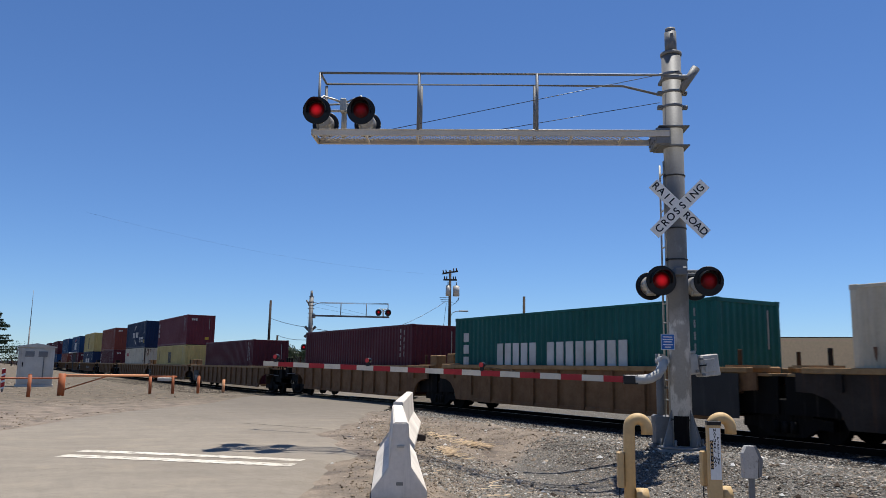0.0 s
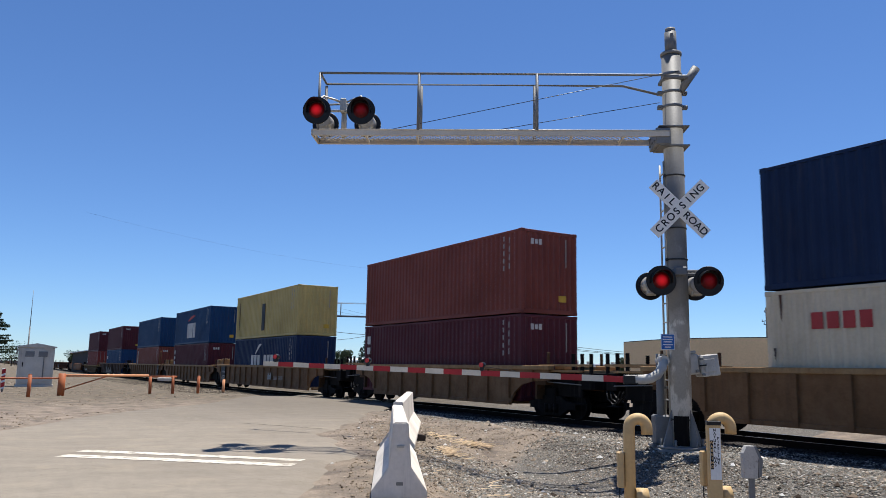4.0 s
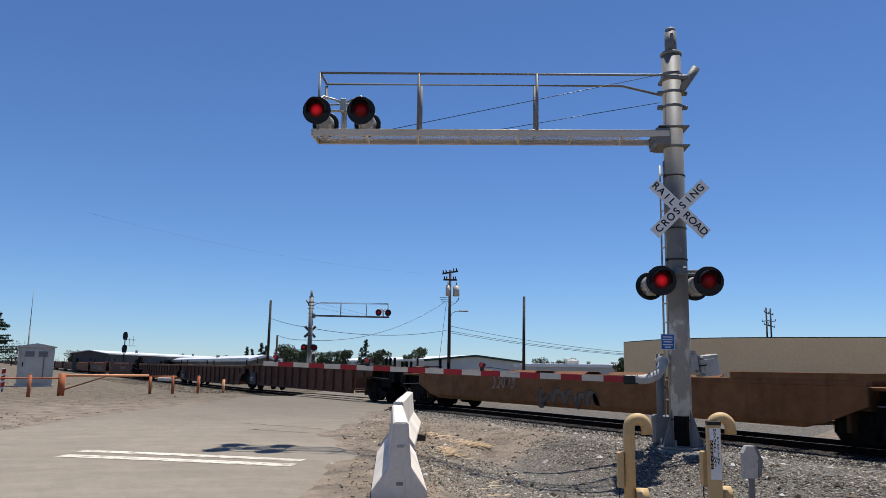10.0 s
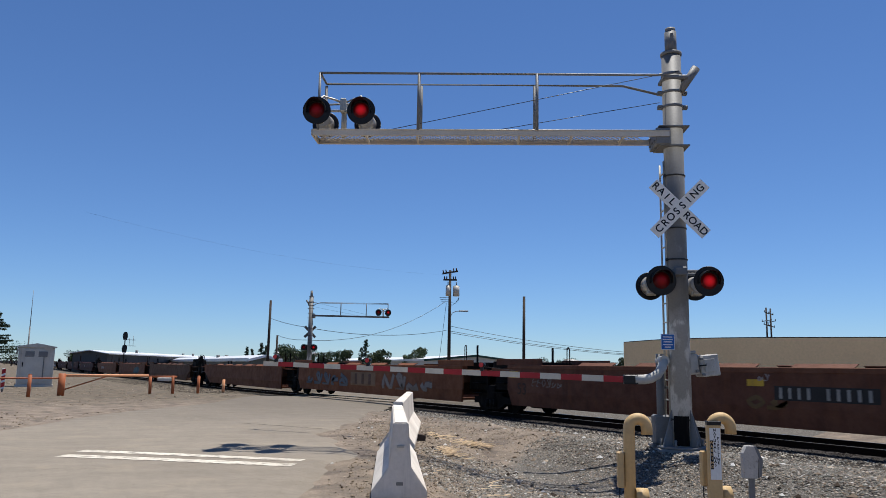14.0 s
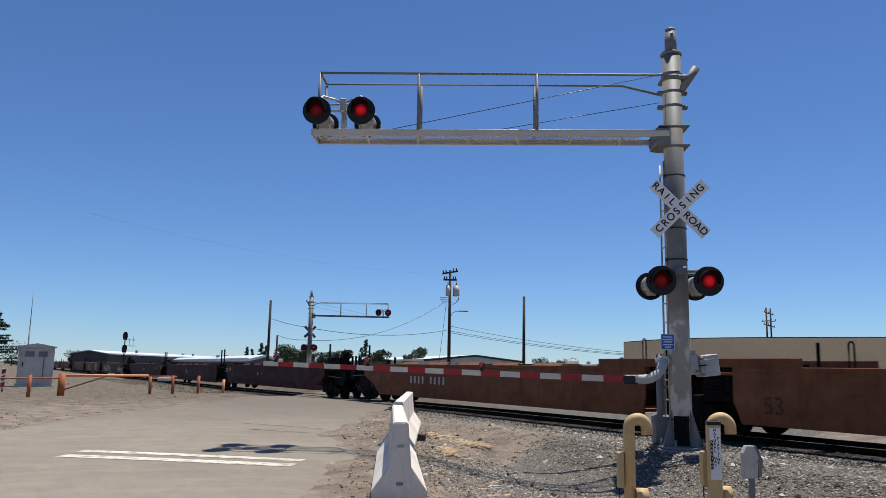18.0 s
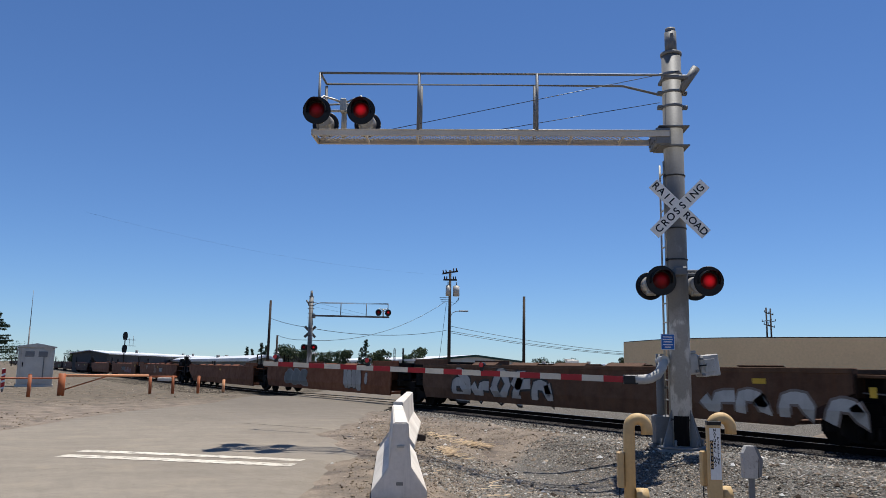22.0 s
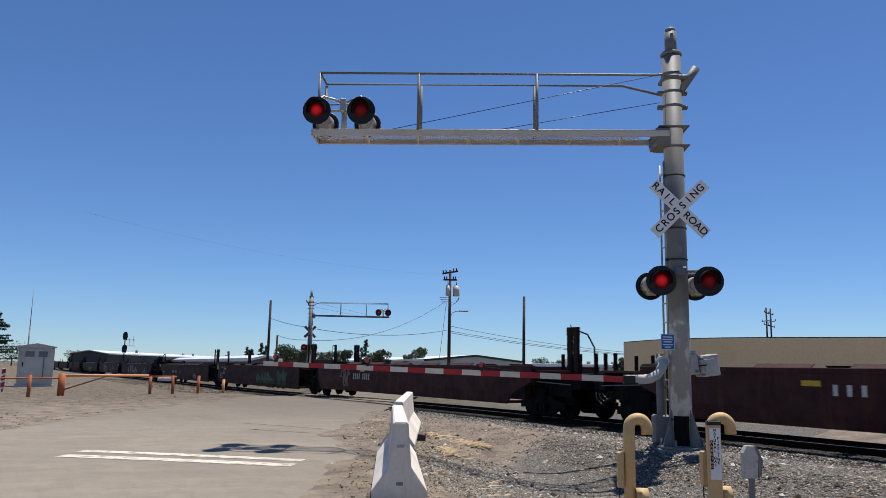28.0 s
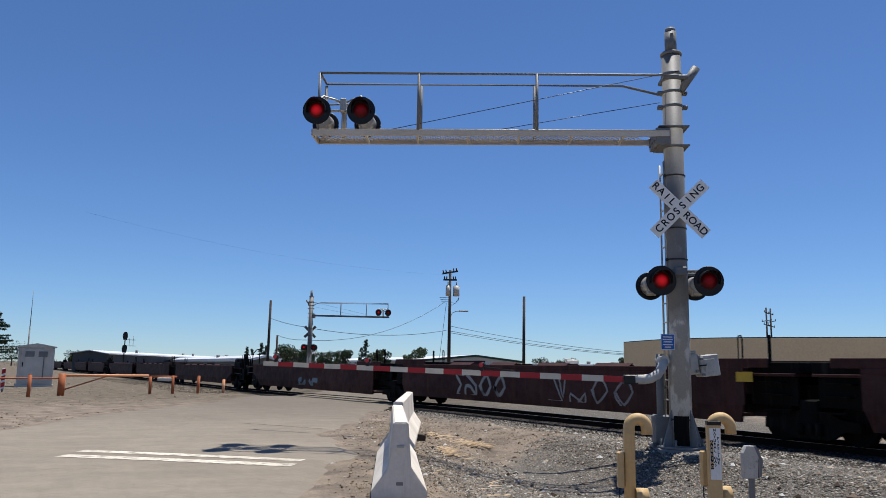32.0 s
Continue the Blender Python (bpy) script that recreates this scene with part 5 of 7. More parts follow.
def container(colour, s_lead, z, height, label, marks=None, doors=False):
    box = thing("shipping_container", label, "container", pose(s_lead - L40 / 2, TRACK_Y, z), group="containers on the train")
    MOVING.append((box, s_lead - L40 / 2, TRACK_Y, z))
    hx, hy = L40 / 2, W8 / 2

    def side_mesh():
        n, depth = 42, 0.036
        x0, x1 = -hx + 0.12, hx - 0.12
        pitch = (x1 - x0) / n
        prof = []
        for i in range(n):
            a = x0 + pitch * i
            prof += [(a, 0), (a + pitch * 0.28, 0), (a + pitch * 0.5, depth), (a + pitch * 0.78, depth)]
        prof.append((x1, 0))
        vs = [(x, d, zz) for zz in (0.14, height - 0.09) for x, d in prof]
        m = len(prof)
        me = bpy.data.meshes.new("side_panel")
        me.from_pydata(vs, [], [(k, k + 1, m + k + 1, m + k) for k in range(m - 1)])
        me.materials.append(BOXPAINT)
        return me

    def end_mesh():
        n, depth = 9, 0.045
        prof = []
        pitch = (W8 - 0.24) / n
        for i in range(n):
            a = -hy + 0.12 + pitch * i
            prof += [(a, 0), (a + pitch * 0.25, 0), (a + pitch * 0.5, depth), (a + pitch * 0.75, depth)]
        prof.append((hy - 0.12, 0))
        m = len(prof)
        me = bpy.data.meshes.new("end_panel")
        me.from_pydata([(-d, y, zz) for zz in (0.16, height - 0.1) for y, d in prof], [], [(k, k + 1, m + k + 1, m + k) for k in range(m - 1)])
        me.materials.append(BOXPAINT)
        return me

    def keyed(key, fn):
        if (key, height) not in CX:
            CX[(key, height)] = fn()
        return CX[(key, height)]
    for sy in (-1, 1):
        o = part("side_panel", keyed("cside", side_mesh), None, box, "", colour)
        o.matrix_basis = pose(0, -hy + 0.012, 0) if sy < 0 else pose(0, hy - 0.012, 0, 0, 0, 180)
        for name, z0, z1, t in (("top_rail", height - 0.09, height - 0.01, 0.06), ("bottom_rail", 0.01, 0.15, 0.06)):
            me = shared((name, height), lambda z0=z0, z1=z1, t=t: bx(B(), -hx + 0.1, hx - 0.1, -t / 2, t / 2, z0, z1, cut=0.008), BOXPAINT)
            o = part(name, me, None, box, "", colour)
            o.matrix_basis = pose(0, sy * (hy - 0.035), 0)
        for sx in (-1, 1):
            o = part("corner_post", shared(("corner_post", height), lambda: bx(B(), -0.07, 0.07, -0.06, 0.06, 0.1, height - 0.1, cut=0.012), BOXPAINT), None, box, "", colour)
            o.matrix_basis = pose(sx * (hx - 0.075), sy * (hy - 0.065), 0)
            for z0 in (0.0, height - 0.118):
                def casting(z0=z0):
                    bm = bx(B(), -0.089, 0.089, -0.081, 0.081, z0, z0 + 0.118, cut=0.008)
                    return bm
                o = part("corner_casting", shared(("corner_casting", z0), casting, BOXPAINT), None, box, "", tuple(c * 0.8 for c in colour))
                o.matrix_basis = pose(sx * (hx - 0.085), sy * (hy - 0.079), 0)
    for sx in (-1, 1):
        if doors and sx > 0:
            for sy in (-1, 1):
                dm = B()
                bx(dm, -0.03, 0.02, -0.57, 0.57, 0.17, height - 0.12, cut=0.006)
                for zz in (0.45, 1.0, 1.55, 2.1):
                    bx(dm, 0.02, 0.045, -0.5, 0.5, zz, zz + 0.22, cut=0.012)
                d = part("door", dm, BOXPAINT, box, "", colour)
                d.matrix_basis = pose(hx - 0.05, sy * 0.585, 0)
                for k in (-0.28, 0.28):
                    bm = rod(B(), (0.08, k, 0.1), (0.08, k, height - 0.1), 0.02, n=8)
                    bx(bm, 0.05, 0.11, k - 0.05, k + 0.05, 1.2, 1.27)
                    part("locking_bar", bm, GALV, d, "galvanised locking bar")
        else:
            o = part("end_panel", keyed("cend", end_mesh), None, box, "", colour)
            o.matrix_basis = pose(hx - 0.015, 0, 0) if sx > 0 else pose(-hx + 0.015, 0, 0, 0, 0, 180)
        for name, z0, z1 in (("header", height - 0.115, height - 0.012), ("end_sill", 0.012, 0.165)):
            o = part(name, shared((name, height), lambda z0=z0, z1=z1: bx(B(), -0.04, 0.04, -hy + 0.16, hy - 0.16, z0, z1, cut=0.008), BOXPAINT), None, box, "", colour)
            o.matrix_basis = pose(sx * (hx - 0.045), 0, 0)
    rf = B()
    bx(rf, -hx + 0.05, hx - 0.05, -hy + 0.06, hy - 0.06, height - 0.05, height - 0.022)
    bx(rf, -hx + 0.1, hx - 0.1, -hy + 0.06, hy - 0.06, 0.1, 0.15)
    part("roof", rf, BOXPAINT, box, "", colour)
    if marks:
        marks(box, height, hx, hy)
    return box


NAVY, BLUE, MAR, REDB, YEL, GREY, GREEN = (0.007, 0.022, 0.072), (0.010, 0.050, 0.135), (0.085, 0.014, 0.022), (0.20, 0.05, 0.034), (0.56, 0.435, 0.16), (0.66, 0.585, 0.44), (0.010, 0.10, 0.088)
MAR_PALE = (0.15, 0.03, 0.042)
FLOOR_Z = 0.39


def side_block(box, lead, s, z, w, h, colour, z0=FLOOR_Z):
    """A painted block on the near side, at that place in the train and height over the ground."""
    x = s - (lead - L40 / 2)
    base = box.location.z
    bm = bx(B(), x - w / 2, x + w / 2, -W8 / 2 - 0.003, -W8 / 2 + 0.008, z - h / 2 - base, z + h / 2 - base)
    part("painted_mark", bm, MARKPAINT, box, "", colour)


def side_row(box, lead, s, z, w, h, n, colour, skip=()):
    for k in range(n):
        if k not in skip:
            side_block(box, lead, s - w / 2 + w * (k + 0.5) / n, z, w / n * 0.74, h, colour)


def side_arc(box, lead, s, z, w, h, colour, flip=1):
    x = s - (lead - L40 / 2)
    base = box.location.z
    bm = B()
    o, i = [], []
    for k in range(11):
        u = k / 10
        px, pz = x - w / 2 + w * u, z - base + flip * h * (math.sin(u * math.pi * 0.55) - 0.5)
        t = 0.13 * math.sin(math.pi * min(1, u + 0.08))
        o.append(bm.verts.new((px, -W8 / 2 - 0.003, pz + t)))
        i.append(bm.verts.new((px, -W8 / 2 - 0.003, pz - t)))
    for k in range(10):
        bm.faces.new((o[k], o[k + 1], i[k + 1], i[k]))
    part("painted_mark", bm, MARKPAINT, box, "", colour)


def end_block(box, y, z, w, h, colour):
    """A mark on the leading end; y from the middle, z over the container's floor."""
    bm = bx(B(), L40 / 2 - 0.012, L40 / 2 + 0.003, y - w / 2, y + w / 2, z - h / 2, z + h / 2)
    part("painted_mark", bm, MARKPAINT, box, "", colour)


def rust_streaks(box, seed):
    """Tapering rust runs on the near side and the leading end, most of them from the top rail down."""
    rnd = random.Random(seed)
    tones = ((0.10, 0.045, 0.026), (0.17, 0.085, 0.045), (0.06, 0.045, 0.038), (0.26, 0.2, 0.15))
    for k in range(64):
        top = rnd.choice((2.80, 2.80, 2.3, 1.6, rnd.uniform(0.5, 2.7)))
        ln, w = rnd.uniform(0.12, 0.75) * min(1.0, top / 2), rnd.uniform(0.012, 0.05)
        on_end = k % 3 == 0
        u = rnd.uniform(-1.14, 1.14) if on_end else rnd.choice((rnd.uniform(-6, 6), rnd.uniform(4.5, 6.05)))
        if k in (0, 3, 6):
            u, top, ln, w = -1.16 + 0.01 * k, 2.84, rnd.uniform(1.4, 2.5), 0.05
        side = [(u - w, top), (u + w, top), (u + w * 0.8, top - ln * 0.5), (u + w * 0.2, top - ln), (u - w * 0.3, top - ln * 0.8)]
        bm = B()
        bm.faces.new([bm.verts.new((L40 / 2 + 0.004, a, b) if on_end else (a, -W8 / 2 - 0.004, b)) for a, b in side])
        part("rust_run", bm, MARKPAINT, box, "rust run", tones[k % 4])


def end_marks(box, height, logo=True, tag=None):
    if logo:
        for k in range(3):
            end_block(box, -0.75 + 0.17 * k, height - 0.42, 0.12, 0.2 - 0.04 * (k == 1), PALE)
    end_block(box, 0.72, height - 0.75, 0.035, 1.0, DIMWHITE)
    if tag:
        end_block(box, 0.55, 0.55, 0.32, 0.22, tag)
    bm = B()
    for k in range(5):
        bx(bm, L40 / 2 - 1.05 - 0.01, L40 / 2 - 1.05 + 0.05, -W8 / 2 - 0.003, -W8 / 2 + 0.008, height - 0.35 - 0.26 * k, height - 0.18 - 0.26 * k)
        if k < 4:
            bx(bm, L40 / 2 - 0.72, L40 / 2 - 0.68, -W8 / 2 - 0.003, -W8 / 2 + 0.008, height - 0.45 - 0.3 * k, height - 0.25 - 0.3 * k)
    part("number_bars", bm, MARKPAINT, box, "column of small white bars", DIMWHITE)


def tail_word(box, height):
    for k, hh in enumerate((0.36, 0.30, 0.34)):
        bm = bx(B(), -L40 / 2 + 0.30, -L40 / 2 + 0.62, -W8 / 2 - 0.003, -W8 / 2 + 0.008, height - 0.65 - 0.48 * k - hh / 2, height - 0.65 - 0.48 * k + hh / 2)
        part("painted_mark", bm, MARKPAINT, box, "", PALE)


def build_containers():
    c = container
    w = c(GREY, 2.7, FLOOR_Z, HC, "dirty off-white steel shipping container in a well car")
    g = c(GREEN, -12.9, FLOOR_Z, HC, "teal-green corrugated shipping container with large white lettering blocks")
    side_row(g, -12.9, -19.15, 1.84, 6.43, 0.9, 14, PALE, (5,))
    for k in range(3):
        side_block(g, -12.9, -24.31, 2.55 - 0.43 * k, 0.34, 0.32, PALE)
    end_marks(g, HC, False, YEL_MARK)
    for lead in (-28.51, -50.21):
        m = c(MAR, lead, FLOOR_Z, HC, "dark maroon corrugated shipping container in a well car")
        end_marks(m, HC, False)
    stacks = {}
    for lead, low, lh, ll, up, uh, ul in (
            (-69.49, YEL, HC, "yellow corrugated shipping container in a well car", MAR_PALE, STD, "maroon shipping container stacked on a yellow one"),
            (-88.72, GREY, HC, "dirty white shipping container with rust streaks", NAVY, HC, "navy blue shipping container with white markings"),
            (-110.31, MAR, HC, "dark maroon shipping container in a well car", REDB, HC, "red-brown shipping container stacked on a maroon one"),
            (-131.6, NAVY, HC, "navy blue shipping container with white markings", YEL, HC, "yellow shipping container stacked on a navy one"),
            (-151.13, MAR, HC, "dark maroon shipping container in a well car", BLUE, HC, "blue shipping container with bold white lettering blocks"),
            (-170.25, REDB, HC, "red-brown shipping container in a well car", BLUE, HC, "weathered blue shipping container stacked on a red-brown one"),
            (-193.58, BLUE, HC, "blue shipping container in a well car", MAR, HC, "maroon shipping container stacked on a blue one"),
            (-214.97, (0.19, 0.03, 0.025), HC, "faded red-brown shipping container with door end", MAR, HC, "maroon shipping container stacked on a red-brown one")):
        lo = c(low, lead, FLOOR_Z, lh, ll, doors=lead < -214)
        hi = c(up, lead, FLOOR_Z + lh + 0.025, uh, ul)
        stacks[lead] = lo, hi
        end_marks(lo, lh, low in (MAR, REDB), None)
        end_marks(hi, uh, up in (MAR, MAR_PALE, REDB), YEL_MARK)
    lo, hi = stacks[-69.49]
    tail_word(hi, STD)
    for k in range(3):
        side_block(lo, -69.49, -75.71 + 0.42 * (k - 1), 2.1, 0.3, 0.85, BLK)
    side_block(lo, -69.49, -75.71, 2.58, 1.2, 0.2, BLK)
    for k in range(14):
        side_block(lo, -69.49, -80.42 + 0.24 * (k % 2), 2.74 - 0.12 * (k // 2), 0.09, 0.08, BLK)
    lo, hi = stacks[-88.72]
    side_row(hi, -88.72, -94.83, 4.75, 3.34, 0.6, 7, PALE, (3,))
    side_arc(hi, -88.72, -95.04, 5.5, 1.3, 0.55, PALE)
    side_arc(hi, -88.72, -94.5, 4.0, 1.4, 0.5, PALE, -1)
    side_row(hi, -88.72, -91.18, 4.34, 2.4, 0.26, 12, PALE, (3,))
    side_row(hi, -88.72, -91.2, 4.01, 2.3, 0.2, 14, DIMWHITE, (6,))
    side_block(hi, -88.72, -89.4, 4.0, 0.35, 0.36, YEL_MARK)
    side_row(lo, -88.72, -99.1, 2.57, 1.45, 0.36, 4, (0.42, 0.05, 0.05))
    rust_streaks(lo, 5)
    rust_streaks(w, 6)
    lo, hi = stacks[-131.6]
    for k in range(13):
        side_block(hi, -131.6, -143.0, 5.72 - 0.145 * k, 0.13, 0.1, BLK)
    side_block(hi, -131.6, -137.8, 4.6, 0.6, 1.7, BLK)
    side_row(lo, -131.6, -137.71, 1.89, 4.5, 0.64, 7, PALE, (3,))
    side_arc(lo, -131.6, -138.4, 2.57, 1.34, 0.6, PALE)
    lo, hi = stacks[-151.13]
    for k, ww in enumerate((1.0, 0.85, 0.75)):
        side_block(hi, -151.13, -158.1 + 0.98 * k, 4.43, ww, 1.24, PALE)
    side_arc(hi, -151.13, -157.1, 5.45, 2.7, 0.35, (0.45, 0.03, 0.03))
    tail_word(lo, HC)
    lo, hi = stacks[-170.25]
    side_block(lo, -170.25, -181.6, 2.25, 0.4, 1.35, DIMWHITE)
    lo, hi = stacks[-193.58]
    side_row(lo, -193.58, -204.9, 2.3, 0.9, 0.4, 3, PALE)
    for lead in (-214.97, -110.31):
        lo, hi = stacks[lead]
        tail_word(lo, HC)
    tail_word(stacks[-214.97][1], HC)


build_containers()

# ---- crossing signals ----


FLASHERS = []    # (lens, 0 for those that are bright at the start, 1 for the others)


def dome_mesh(front, back):
    """A lens with two domed faces, one looking along +y and one along -y."""
    key = ("lens", front.name, back.name)
    if key not in CX:
        ln = B()
        for sg, idx in ((1, 0), (-1, 1)):
            prev = None
            for r, yy in ((0.0, 0.055), (0.06, 0.05), (0.11, 0.038), (0.152, 0.008)):
                ring = [ln.verts.new((r * math.cos(2 * math.pi * k / 24), sg * yy, r * math.sin(2 * math.pi * k / 24))) for k in range(24)] if r else [ln.verts.new((0, sg * yy, 0))]
                for k in range(24 if prev else 0):
                    f = ln.faces.new((prev[0], ring[k], ring[(k + 1) % 24]) if len(prev) == 1 else (prev[k], ring[k], ring[(k + 1) % 24], prev[(k + 1) % 24]))
                    f.smooth, f.material_index = True, idx
                prev = ring
        bmesh.ops.recalc_face_normals(ln, faces=ln.faces[:])
        me = data_of("lens", ln, front)
        me.materials.append(back)
        CX[key] = me
    return CX[key]


def lamp_head(parent, x, y, z, facing, lens, tilt=-3):
    """A flashing light: black backing disc, hood, housing and red lens. facing 1 looks along +y."""
    h = new("signal_light")
    h.parent = parent
    h.matrix_basis = pose(x, y, z, tilt, 0, 0 if facing > 0 else 180)
    h["label"] = "round black-backed red flashing light with a hood"
    n = 36
    bm = B()
    rod(bm, (0, -0.015, 0), (0, 0.0, 0), 0.265, n=n)
    pipe(bm, [(0.265 * math.cos(2 * math.pi * k / n), -0.008, 0.265 * math.sin(2 * math.pi * k / n)) for k in range(n + 1)], 0.012, 6)
    part("backing_disc", bm, BLACK, h)
    hb = B()
    rod(hb, (0, -0.30, 0), (0, -0.015, 0), 0.15, 0.19, n=24)
    bx(hb, -0.10, 0.10, -0.28, -0.05, -0.2, -0.1, cut=0.02)
    part("housing", hb, ALU, h, "silver lamp housing")
    hood = B()
    a0, a1, m = radians(-15), radians(195), 22
    rows = []
    for k in range(m + 1):
        a = a0 + (a1 - a0) * k / m
        ln = 0.10 + 0.16 * max(0.0, math.sin(a))
        rows.append([hood.verts.new((r * math.cos(a), yy, r * math.sin(a))) for r, yy in ((0.185, 0.0), (0.185, ln), (0.197, ln), (0.197, 0.0))])
    for p, q in zip(rows, rows[1:]):
        for k in range(3):
            hood.faces.new((p[k], p[k + 1], q[k + 1], q[k]))
    part("hood", hood, BLACK, h)
    if lens is None:
        part("lens", dome_mesh(UNLIT, UNLIT), None, h, "red glass lens")
    else:
        # invented turning lens: one face glows, so half a turn imitates a flash
        FLASHERS.append((part("flasher", dome_mesh(LIT, UNLIT), None, h, "made-up turning red lens, one glowing and one dim face"), lens))
    return h


def signal(m, fronts, backs, label, sign=True, metal=None):
    """Cantilever crossing signal. Local x runs along the arm, y towards the road's traffic, z up."""
    s = thing("crossing_signal", label, "signal", m, group="cantilever crossing signals")
    bm = B()
    rod(bm, (0, 0, 0.05), (0, 0, 7.62), 0.20, 0.185, n=28)
    part("mast", bm, MASTPAINT, s, "galvanised steel mast with scuffed paint")
    bm = B()
    rod(bm, (0, 0, 7.60), (0, 0, 7.66), 0.205, n=28)
    rod(bm, (0, 0, 7.60), (0, 0, 8.10), 0.115, n=20)
    rod(bm, (0, 0, 8.10), (0, 0, 8.18), 0.10, n=20)
    bx(bm, -0.035, 0.035, 0.09, 0.122, 7.85, 8.05, cut=0.01)
    part("mast_top", bm, GALV, s)
    for z in (0.55, 3.52, 4.12, 5.15):
        part("band", rod(B(), (0, 0, z - 0.014), (0, 0, z + 0.014), 0.204, n=28), STRAP, s, "thin dark steel strap")
        part("buckle", bx(B(), 0.185, 0.225, 0.03, 0.10, z - 0.025, z + 0.025, cut=0.005), STRAP, s)
    for z in (6.54, 6.83, 7.20):
        part("clamp_band", rod(B(), (0, 0, z - 0.025), (0, 0, z + 0.025), 0.203, n=28), GALV, s, "steel clamp band")
    bm = B()
    for deg in (22, 130, 190, 250, 310):
        a = radians(deg)
        q = Matrix.Rotation(a, 4, "Z")
        vs = [bm.verts.new(q @ Vector(c)) for c in ((0.19, -0.012, 0.75), (0.42, -0.012, 0.05), (0.19, -0.012, 0.05), (0.19, 0.012, 0.75), (0.42, 0.012, 0.05), (0.19, 0.012, 0.05))]
        for f in ((0, 1, 2), (5, 4, 3), (0, 3, 4, 1), (1, 4, 5, 2), (2, 5, 3, 0)):
            bm.faces.new([vs[i] for i in f])
    rod(bm, (0, 0, 0.03), (0, 0, 0.08), 0.46, n=8)
    part("base_flange", bm, GALV, s, "gusseted steel base flange")
    for k in range(6):
        a = 2 * math.pi * k / 6
        part("anchor_bolt", rod(B(), (0.38 * math.cos(a), 0.38 * math.sin(a), 0.03), (0.38 * math.cos(a), 0.38 * math.sin(a), 0.2), 0.022, n=6), GALV, s)
    # near-black sleeve laid on the mast for the dark opening between the gussets near the foot
    bm = B()
    rows = []
    for k in range(13):
        a = radians(38 + 78 * k / 12)
        rows.append([bm.verts.new((r * math.cos(a), r * math.sin(a), z)) for r, z in ((0.19, 0.09), (0.212, 0.09), (0.212, 0.62), (0.19, 0.62))])
    for p, q in zip(rows, rows[1:]):
        for k in range(3):
            bm.faces.new((p[k], p[k + 1], q[k + 1], q[k]))
    part("hatch", bm, DARK, s, "near-black sleeve standing for the opening at the mast's foot")
    # arm: two channels, cross ties and a mesh walkway
    arm = new("cantilever_arm")
    arm.parent = s
    arm.matrix_basis = pose(0, 0, -0.035)
    arm["label"] = "aluminium cantilever arm with a walkway"
    for y in (-0.33, 0.33):
        bm = B()
        sg = 1 if y > 0 else -1
        prism(bm, [(y, 5.90), (y - sg * 0.05, 5.90), (y - sg * 0.05, 5.915), (y - sg * 0.012, 5.915), (y - sg * 0.012, 5.995), (y - sg * 0.05, 5.995), (y - sg * 0.05, 6.01), (y, 6.01)], 0.15, 7.05, "x")
        rod(bm, (0.15, y + sg * 0.004, 6.008), (7.05, y + sg * 0.004, 6.008), 0.013, n=8)
        part("channel", bm, metal or ARMALU, arm, "aluminium channel of the arm")
    bm = B()
    bx(bm, 7.03, 7.06, -0.33, 0.33, 5.90, 6.01)
    for i in range(1, 7):
        bx(bm, i - 0.02, i + 0.02, -0.32, 0.32, 5.902, 5.94)
    part("cross_tie", bm, metal or ARMALU, arm)
    bm = B()
    x = 0.5
    while x < 7.0:
        for sg in (-1, 1):
            a, b = Vector((x, -0.30 * sg, 5.965)), Vector((min(x + 0.42, 7.02), 0.30 * sg, 5.965))
            d = (b - a).normalized()
            nrm = Vector((-d.y, d.x, 0)) * 0.006
            vs = [bm.verts.new(p) for p in (a - nrm, a + nrm, b + nrm, b - nrm, a - nrm + Vector((0, 0, 0.012)), a + nrm + Vector((0, 0, 0.012)), b + nrm + Vector((0, 0, 0.012)), b - nrm + Vector((0, 0, 0.012)))]
            for f in ((0, 3, 2, 1), (4, 5, 6, 7), (0, 1, 5, 4), (1, 2, 6, 5), (2, 3, 7, 6), (3, 0, 4, 7)):
                bm.faces.new([vs[i] for i in f])
        x += 0.10
    part("walkway_mesh", bm, metal or ARMALU, arm, "expanded metal walkway")
    for y in (-0.33, 0.33):
        bm = B()
        if y > 0:
            pipe(bm, [(6.93, y, 7.165), (0.35, y, 7.12), (0.0, 0.22, 7.22)], 0.024, 10)
        else:
            pipe(bm, [(6.93, y, 7.185), (0.9, y, 7.145), (0.18, y * 0.4, 6.88)], 0.024, 10)
        part("handrail", bm, metal or GALV, arm)
        for x in (2.67, 4.97) + ((6.93,) if y < 0 else ()):
            part("handrail_post", rod(B(), (x, y, 6.0), (x, y, 7.14), 0.03, n=10), metal or GALV, arm)
    part("handrail_end", rod(B(), (6.93, -0.33, 7.185), (6.93, 0.33, 7.165), 0.024, n=10), metal or GALV, arm)
    part("handrail_post", rod(B(), (6.93, 0.33, 6.0), (6.93, 0.33, 7.165), 0.026, n=10), metal or GALV, arm)
    for a, b in (((5.53, 0.2, 6.05), (-0.1, 0.2, 7.26)), ((4.24, -0.2, 6.03), (0.2, -0.2, 6.75))):
        part("guy_cable", rod(B(), a, b, 0.0065, n=6), BLACK, arm)
    # bracket that holds the arm, and the stay bracket above
    bm = B()
    bx(bm, 0.12, 0.40, -0.30, 0.30, 5.72, 6.04, cut=0.015)
    for yy in (-0.2, 0.0, 0.2):
        rod(bm, (0.40, yy, 5.80), (0.43, yy, 5.80), 0.02, n=6)
        rod(bm, (0.40, yy, 5.96), (0.43, yy, 5.96), 0.02, n=6)
